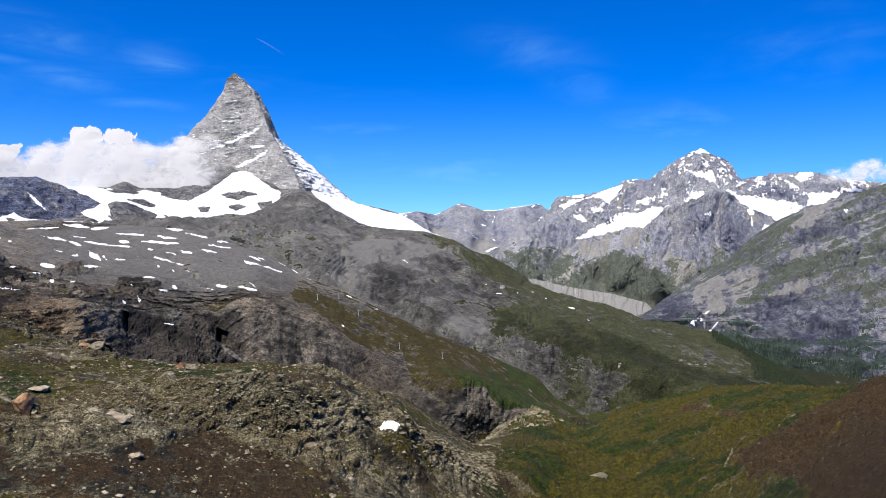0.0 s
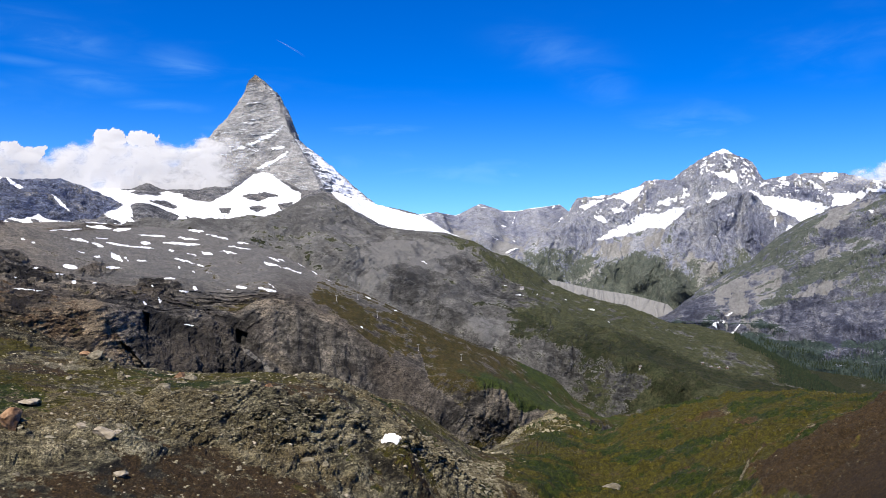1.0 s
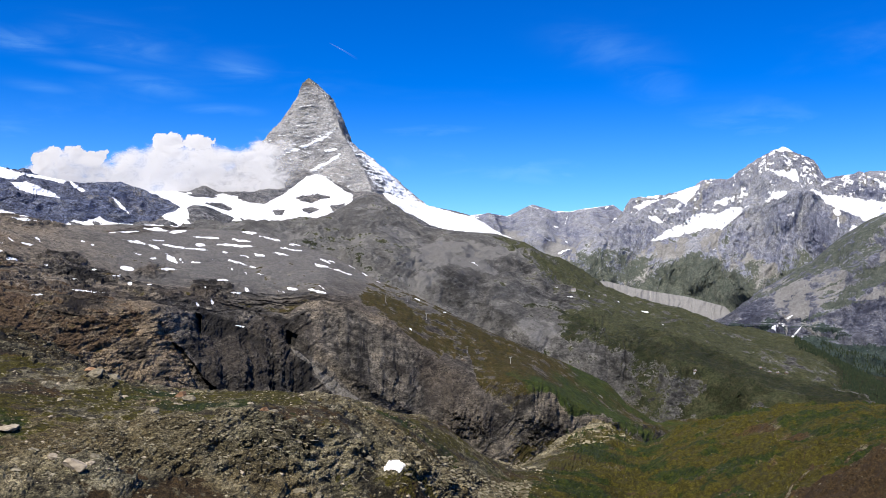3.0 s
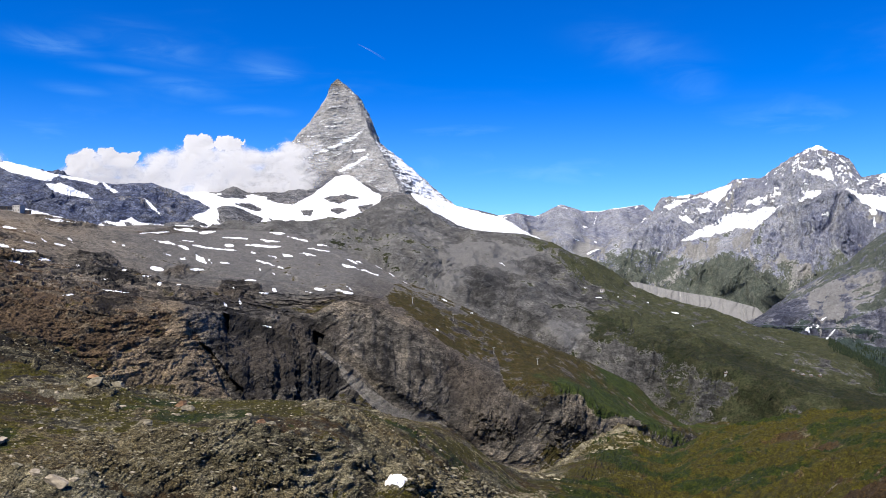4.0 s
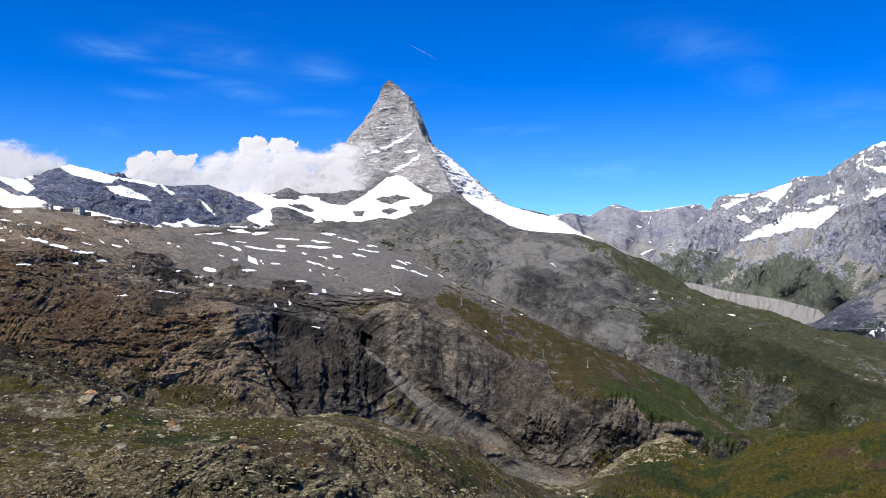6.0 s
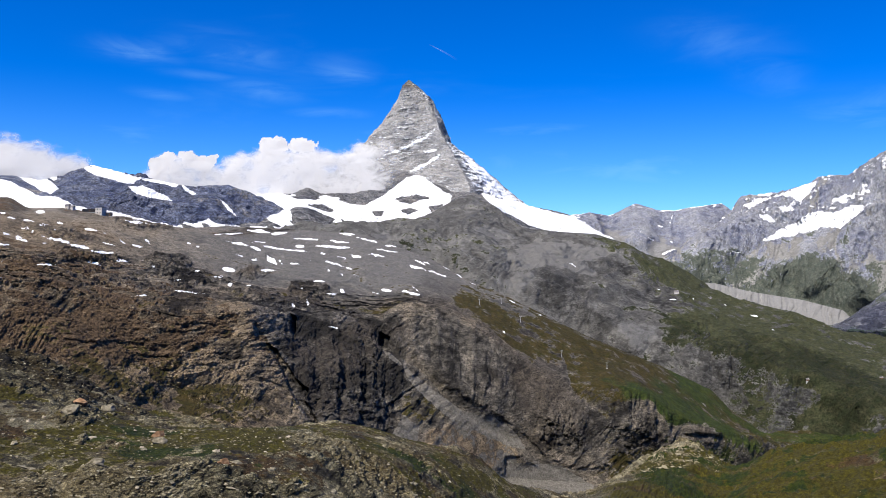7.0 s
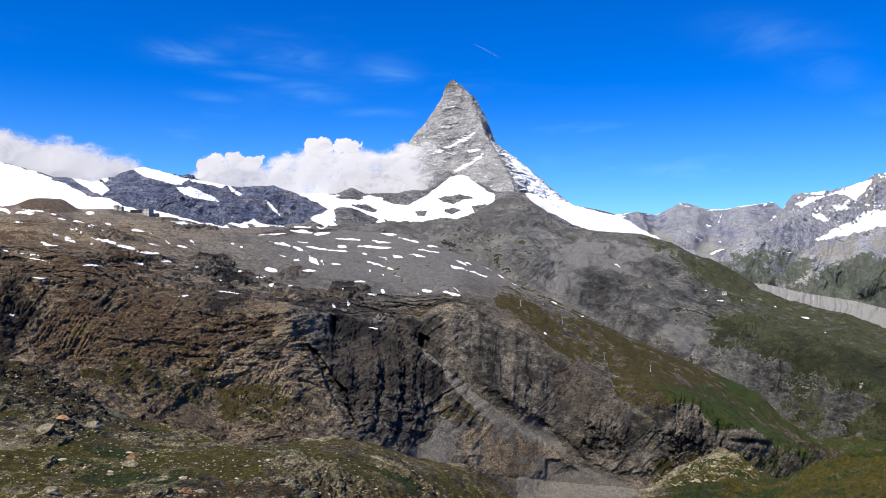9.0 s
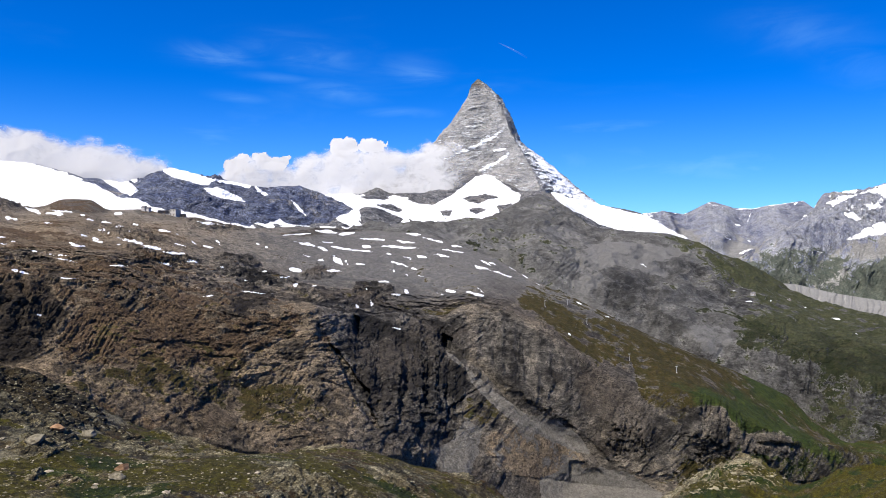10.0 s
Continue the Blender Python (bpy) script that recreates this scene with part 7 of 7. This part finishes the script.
LITTER, RUBBLE = litter_material("litter_stone", 0.66), litter_material("rubble_stone", 0.34)
GULLY, KNOB = litter_material("gully_stone", 0.44), litter_material("knob_stone", 0.72)
SHALE = litter_material("shale_stone", 0.60)
litter("stone_litter", rng, scatter(rng, 8500, -14, 20, (20, 290)) + scatter(rng, 1500, -34, -14, (20, 290)), 0.05, 0.32, LITTER, "countless small grey and pale stones strewn over soil")


def bedded_slabs(rng, places, mat, label, scale=1.0):
    """Thin angular slabs lying in the rock's bedding, in one mesh."""
    corners = np.array([(x, y, z) for z in (-1, 1) for y in (-1, 1) for x in (-1, 1)], float)
    sides = np.array([(0, 2, 3, 1), (4, 5, 7, 6), (0, 1, 5, 4), (2, 6, 7, 3), (0, 4, 6, 2), (1, 3, 7, 5)])
    verts, faces = [], []
    for k, place in enumerate(places):
        up = Vector((0.20, -0.10, 1.0)) + Vector(rng.normal(size=3)) * 0.16
        turn = up.to_track_quat("Z", "Y").to_matrix() @ Matrix.Rotation(rng.normal() * 0.35, 3, "Z")
        wide = (0.09 + 0.36 * rng.random() ** 2.5) * scale
        shape = corners * (1 + 0.35 * rng.normal(size=(8, 1)).clip(-1, 1)) * (wide, wide * rng.uniform(0.45, 0.9), wide * rng.uniform(0.14, 0.34))
        verts.append(shape @ np.array(turn).T + place), faces.append(sides + 8 * k)
    mesh = bpy.data.meshes.new("bedded_slabs")
    mesh.from_pydata(np.concatenate(verts).tolist(), [], np.concatenate(faces).tolist())
    mesh.materials.append(mat)
    return tagged(new("bedded_slabs", mesh), label, "stones", "", "stuff")


def rocky(places, limit):
    """Those of the places that lie on bare outcrop."""
    keep = []
    for p in places:
        k = int(np.argmin(np.abs(near.az - math.degrees(math.atan2(p[0], p[1])))))
        row = int(np.argmin(np.abs(near.p[:, k, 0] - p[0]) + np.abs(near.p[:, k, 1] - p[1])))
        if outcrop_bare[row, k] > limit:
            keep.append(p)
    return keep


bedded_slabs(rng, rocky(scatter(rng, 22000, -16, 15, (60, 300)), 0.4), SHALE, "countless thin grey slabs weathered out of layered rock", 0.46)
bedded_slabs(rng, scatter(rng, 2600, 13, 18.5, (130, 250)), GULLY, "pale angular rubble filling a rocky gully", 1.2)
bedded_slabs(rng, rocky(scatter(rng, 3000, 16, 25.5, (290, 362)), 0.5), KNOB, "pale yellowish slabs on a rounded rock knob", 2.2)
litter("hill_stones", rng, scatter(rng, 170, 18, 41, (90, 350)), 0.10, 0.6, LITTER, "scattered pale stones on a grassy hill")
litter("slope_rubble", rng, scatter(rng, 11000, 33, 47, (70, 320)), 0.04, 0.24, RUBBLE, "dark rubble on a bare brown slope")

# angular bedrock slabs along the knoll's ledges
LEDGE_STONE = stone_material("ledge_stone", (0.10, 0.09, 0.062), (0.25, 0.225, 0.165), (0.038, 0.034, 0.022))
SLABS = [bpy.data.meshes.new("rock_slab") for k in range(6)]
for k, mesh in enumerate(SLABS):
    bm = stone_shape(90 + k, 2, 1.0, 0.5, 16, 0.28, 0.62)
    bm.to_mesh(mesh), bm.free()
    mesh.materials.append(LEDGE_STONE)
for a0, a1, rows, count in ((-4, 13, (90, 170), 60), (-16, -6, (60, 150), 24), (-16, -3, (262, 312), 60), (8, 18, (120, 300), 45), (17, 24, (340, 372), 40)):
    for place in scatter(rng, count, a0, a1, rows):
        ob = new("rock_slab", SLABS[rng.integers(6)])
        ob.parent = ground
        size = (0.5 + 1.1 * rng.random() ** 2) * (2.2 if a0 == 17 else 1.0)
        ob.matrix_world = Matrix.Translation(place - np.array([0, 0, size * 0.12])) @ pose(0, 0, 0, -8 + rng.uniform(-10, 10), 12 + rng.uniform(-10, 10), rng.uniform(-40, 40)) @ Matrix.Diagonal((size, size * rng.uniform(0.5, 0.9), size * rng.uniform(0.22, 0.45), 1))


# ---- buildings, pylons and trees on the far slopes ----
def plain_material(name, colour, rough=0.8, worn=0.25, metal=0.0):
    m, n = material(name)
    place = n.add("ShaderNodeTexCoord").outputs["Object"]
    stain, speck = n.noise(n.stretch(place, 1, 1, 0.4), 0.5, 6, 0.65), n.noise(place, 6.0, 4, 0.6)
    tone = n.mix(n.math("MULTIPLY", n.step(stain, 0.4, 0.7), worn), colour, [v * 0.45 for v in colour])
    finish(n, n.mix(n.math("MULTIPLY", speck, worn), tone, [v * 0.7 for v in colour]), rough, [(speck, 0.02)], 0.4)
    return m


PALE_WALL, DARK_WALL, PLASTER_WALL = plain_material("pale_cladding", (0.42, 0.40, 0.37)), plain_material("dark_cladding", (0.06, 0.055, 0.055)), plain_material("white_plaster", (0.50, 0.47, 0.44))
ROOF_SHEET, WOOD_WALL, GLASS, STEEL = plain_material("roof_sheet", (0.16, 0.15, 0.15), 0.5), plain_material("brown_timber", (0.13, 0.075, 0.04)), plain_material("window_glass", (0.03, 0.035, 0.045), 0.15, 0.1), plain_material("galvanised_steel", (0.34, 0.35, 0.35), 0.5)


def box_mesh(x0, x1, y0, y1, z0, z1, bevel=0.0):
    bm = bmesh.new()
    bmesh.ops.create_cube(bm, size=1.0, matrix=Matrix.Translation(((x0 + x1) / 2, (y0 + y1) / 2, (z0 + z1) / 2)) @ Matrix.Diagonal((x1 - x0, y1 - y0, z1 - z0, 1)))
    if bevel:
        bmesh.ops.bevel(bm, geom=bm.edges[:], offset=bevel, segments=1, affect="EDGES")
    return bm


def prism_mesh(width, depth, low, high, over):
    """A gabled roof with thickness, its ridge along x."""
    bm = bmesh.new()
    w, d = width / 2 + over, depth / 2 + over
    ring = [(-d, low), (0, high), (d, low), (d, low - 0.4), (0, high - 0.4), (-d, low - 0.4)]
    ends = [[bm.verts.new((x, y, z)) for y, z in ring] for x in (-w, w)]
    bm.faces.new(ends[0][::-1]), bm.faces.new(ends[1])
    for k in range(6):
        bm.faces.new([ends[0][k], ends[0][(k + 1) % 6], ends[1][(k + 1) % 6], ends[1][k]])
    bmesh.ops.recalc_face_normals(bm, faces=bm.faces)
    return bm


def building(base, turn, width, depth, height, wall_mat, gabled, windows, storeys, label, name="house"):
    """A house whose front faces -y before turning: walls, roof, windows with frames, a door and a chimney or vent."""
    house = new(name)
    house.matrix_world = Matrix.Translation(base) @ pose(0, 0, 0, 0, 0, turn)
    w, d = width / 2, depth / 2
    part("foundation", box_mesh(-w - 0.3, w + 0.3, -d - 0.3, d + 0.3, -6.0, 0.3), STEEL, house, "grey concrete foundation")
    part("wall", box_mesh(-w, w, -d, d, 0.0, height, 0.05), wall_mat, house)
    if gabled:
        part("roof", prism_mesh(width, depth, height, height + depth * 0.38, 0.6), ROOF_SHEET, house, "dark sheet-metal roof")
        part("chimney", box_mesh(w * 0.3, w * 0.3 + 0.8, -0.4, 0.4, height, height + depth * 0.38 + 1.0), PLASTER_WALL, house)
    else:
        part("roof", box_mesh(-w - 0.4, w + 0.4, -d - 0.4, d + 0.4, height, height + 0.5), ROOF_SHEET, house, "flat dark roof")
        part("vent", box_mesh(w * 0.2, w * 0.2 + 1.2, -0.6, 0.6, height + 0.5, height + 1.6), STEEL, house)
    step = height / storeys
    for s in range(storeys):
        for k in range(windows):
            x = -w + (k + 0.5) * width / windows
            z = s * step + step * 0.35
            if s == 0 and k == windows // 2:
                part("door", box_mesh(x - 0.6, x + 0.6, -d - 0.08, -d + 0.02, 0.0, step * 0.75), WOOD_WALL, house)
                continue
            pane = part("window", box_mesh(x - 0.7, x + 0.7, -d - 0.06, -d + 0.02, z, z + step * 0.45), GLASS, house)
            part("window_frame", box_mesh(x - 0.85, x + 0.85, -d - 0.10, -d - 0.03, z + step * 0.45, z + step * 0.45 + 0.15), STEEL, pane)
    return tagged(house, label, "building")


def crest_base(az, r, drop=0.5):
    spot = gorge.ground_at(az, r)
    return spot - Vector((0, 0, drop))


building(crest_base(-20.15, 1786), -22, 17, 14, 14, PALE_WALL, False, 4, 2, "pale cable-car station block on a ridge", "station_building")
building(crest_base(-19.6, 1788), 18, 11, 12, 8, DARK_WALL, False, 3, 1, "dark station hall beside a pale block", "station_hall")
building(crest_base(-20.9, 1800), 20, 25, 12, 7, DARK_WALL, False, 8, 1, "long low dark terrace building on a ridge", "terrace_building")
building(crest_base(-22.15, 1812), -15, 9, 8, 8, PLASTER_WALL, True, 3, 2, "white plastered mountain house with a dark roof")
building(crest_base(-21.85, 1808), -15, 7, 8, 7, PLASTER_WALL, True, 2, 2, "white plastered mountain house on a ridge")


def on_shoulder(az, level):
    k, row = int(np.argmin(np.abs(shoulder.az - az))), int(np.argmin(np.abs(shoulder.level[:, 0] - level)))
    return Vector(shoulder.p[row, k])


for az, level, turn, wide in ((18.9, 2.12, 10, 11), (21.1, 2.37, 30, 8), (31.4, 1.42, 0, 6), (32.0, 1.46, 25, 7), (32.5, 1.5, -15, 6), (33.0, 1.58, 40, 6), (27.4, 0.92, 10, 6)):
    building(on_shoulder(az, level) - Vector((0, 0, 0.6)), turn - az, wide, wide * 0.8, wide * 0.55, PLASTER_WALL if wide > 7 else WOOD_WALL, True, 2, 1, "white farmhouse on a green slope" if wide > 7 else "small brown timber chalet on a green slope", "chalet")


def pylon(base, turn, height):
    """A lift pylon: tapered mast, crossarm with two wheel sets, and a footing."""
    tower = new("lift_pylon")
    tower.matrix_world = Matrix.Translation(base) @ pose(0, 0, 0, 0, 0, turn)
    bm = bmesh.new()
    bmesh.ops.create_cone(bm, cap_ends=True, segments=10, radius1=0.5, radius2=0.3, depth=height, matrix=Matrix.Translation((0, 0, height / 2)))
    part("mast", bm, STEEL, tower)
    part("footing", box_mesh(-1.2, 1.2, -1.2, 1.2, -3.0, 0.4), PLASTER_WALL, tower, "concrete footing")
    arm = part("crossarm", box_mesh(-2.0, 2.0, -0.18, 0.18, height - 0.36, height, 0.05), STEEL, tower)
    for x in (-1.8, 1.8):
        bm = bmesh.new()
        bmesh.ops.create_cone(bm, cap_ends=True, segments=12, radius1=0.5, radius2=0.5, depth=0.3, matrix=Matrix.Translation((x, 0, height - 0.9)) @ pose(0, 0, 0, 0, 90, 0))
        part("sheave", bm, STEEL, arm)
    return tagged(tower, "slim grey steel lift pylon on a grassy slope", "pylon", "pylons of the lift")


first_pylon = None
for az, level, tall in ((5.75, 4.17, 12), (7.3, 4.56, 13), (8.7, 4.20, 15), (11.65, 3.67, 15), (14.75, 3.62, 15)):
    k, row = int(np.argmin(np.abs(gorge.az - az))), int(np.argmin(np.abs(gorge.level[:, 0] - level)))
    spot = Matrix.Translation(gorge.p[row, k] - np.array([0, 0, 0.3]))
    first_pylon = pylon(spot.translation, -20, 11) if first_pylon is None else first_pylon
    if az > 6:
        copy_thing(first_pylon, spot @ pose(0, 0, 0, 0, 0, -20))


def needle_material():
    m, n = material("conifer_needles")
    geo = n.add("ShaderNodeNewGeometry")
    colour = n.ramp(geo.outputs["Random Per Island"], [(0.0, (0.010, 0.020, 0.010)), (0.6, (0.022, 0.036, 0.016)), (1.0, (0.045, 0.055, 0.022))])
    finish(n, n.mix(n.noise(geo.outputs["Position"], 0.8, 4, 0.7), colour, (0.01, 0.016, 0.009)), 0.9)
    return m


def forest(name, sheet, count, az_span, level_span, low, high, label):
    """Far conifers, each a stack of three ragged skirts on a stem, in one mesh."""
    cols = np.flatnonzero((sheet.az > az_span[0]) & (sheet.az < az_span[1]))
    rows = np.flatnonzero((sheet.level[:, 0] > level_span[0]) & (sheet.level[:, 0] < level_span[1]))
    verts, faces = [], []
    for k in range(count):
        x, y, z = sheet.p[rng.choice(rows), rng.choice(cols)] + np.array([*rng.uniform(-6, 6, 2), -0.5])
        tall = rng.uniform(low, high)
        for skirt in range(3):
            bottom, top, wide = tall * (0.10 + 0.26 * skirt), tall * min(0.52 + 0.26 * skirt, 1.0), tall * (0.21 - 0.055 * skirt)
            first = len(verts)
            for j in range(7):
                a, w = j * math.tau / 7 + k, wide * rng.uniform(0.7, 1.2)
                verts.append((x + w * math.cos(a), y + w * math.sin(a), z + bottom + rng.uniform(-0.03, 0.03) * tall))
            verts.append((x, y, z + top))
            faces += [(first + j, first + (j + 1) % 7, first + 7) for j in range(7)] + [tuple(first + j for j in range(6, -1, -1))]
    mesh = bpy.data.meshes.new(name)
    mesh.from_pydata(verts, [], faces)
    mesh.materials.append(NEEDLES)
    return tagged(new(name, mesh), label, "trees", "", "stuff")


NEEDLES = needle_material()
forest("conifer_wood", shoulder, 2200, (33.5, 41.5), (2.6, 3.25), 7, 13, "dark conifer wood along the valley rim")
forest("rim_wood", shoulder, 1600, (36.2, 41.8), (1.9, 2.7), 6, 12, "dark conifers thinning out below the valley rim")
forest("valley_wood", side, 1500, (35.0, 45.0), (0.02, 0.55), 6, 12, "dark scattered conifers on the lower valley side")


# a thin vapour trail high in the sky
def vapour_trail():
    m, n = material("vapour")
    lit, clear, mixed, out = n.add("ShaderNodeBsdfDiffuse"), n.add("ShaderNodeBsdfTransparent"), n.add("ShaderNodeMixShader"), n.add("ShaderNodeOutputMaterial")
    n.put(lit.inputs[0], (0.9, 0.9, 0.92)), n.put(mixed.inputs[0], n.math("MULTIPLY", n.attribute("dense"), 0.08))
    n.put(mixed.inputs[1], clear.outputs[0]), n.put(mixed.inputs[2], lit.outputs[0]), n.put(out.inputs[0], mixed.outputs[0])
    start, end = polar(1.37, 4663, 1196), polar(3.48, 4685, 1106)
    along = (end - start)
    side_way = along.cross(Vector((0, 1, 0))).normalized()
    rows, ring = 60, 8
    p, dense = np.zeros((rows, ring, 3)), np.zeros((rows, ring))
    for k in range(rows):
        t = k / (rows - 1)
        width = 2.0 + 5.0 * t
        c = start + along * t + side_way * 4.0 * math.sin(t * 3.0)
        for j in range(ring):
            a = j * math.tau / ring
            p[k, j] = c + (side_way * math.cos(a) + Vector((0, 1, 0)) * math.sin(a)) * width
            dense[k, j] = math.sin(math.pi * min(t * 3, 1) / 2) * (1 - t) ** 1.2
    return grid_object("vapour_trail", p, m, {"dense": dense}, "thin white vapour trail in a blue sky", "vapour trail", True, "structure", True)


vapour_trail()
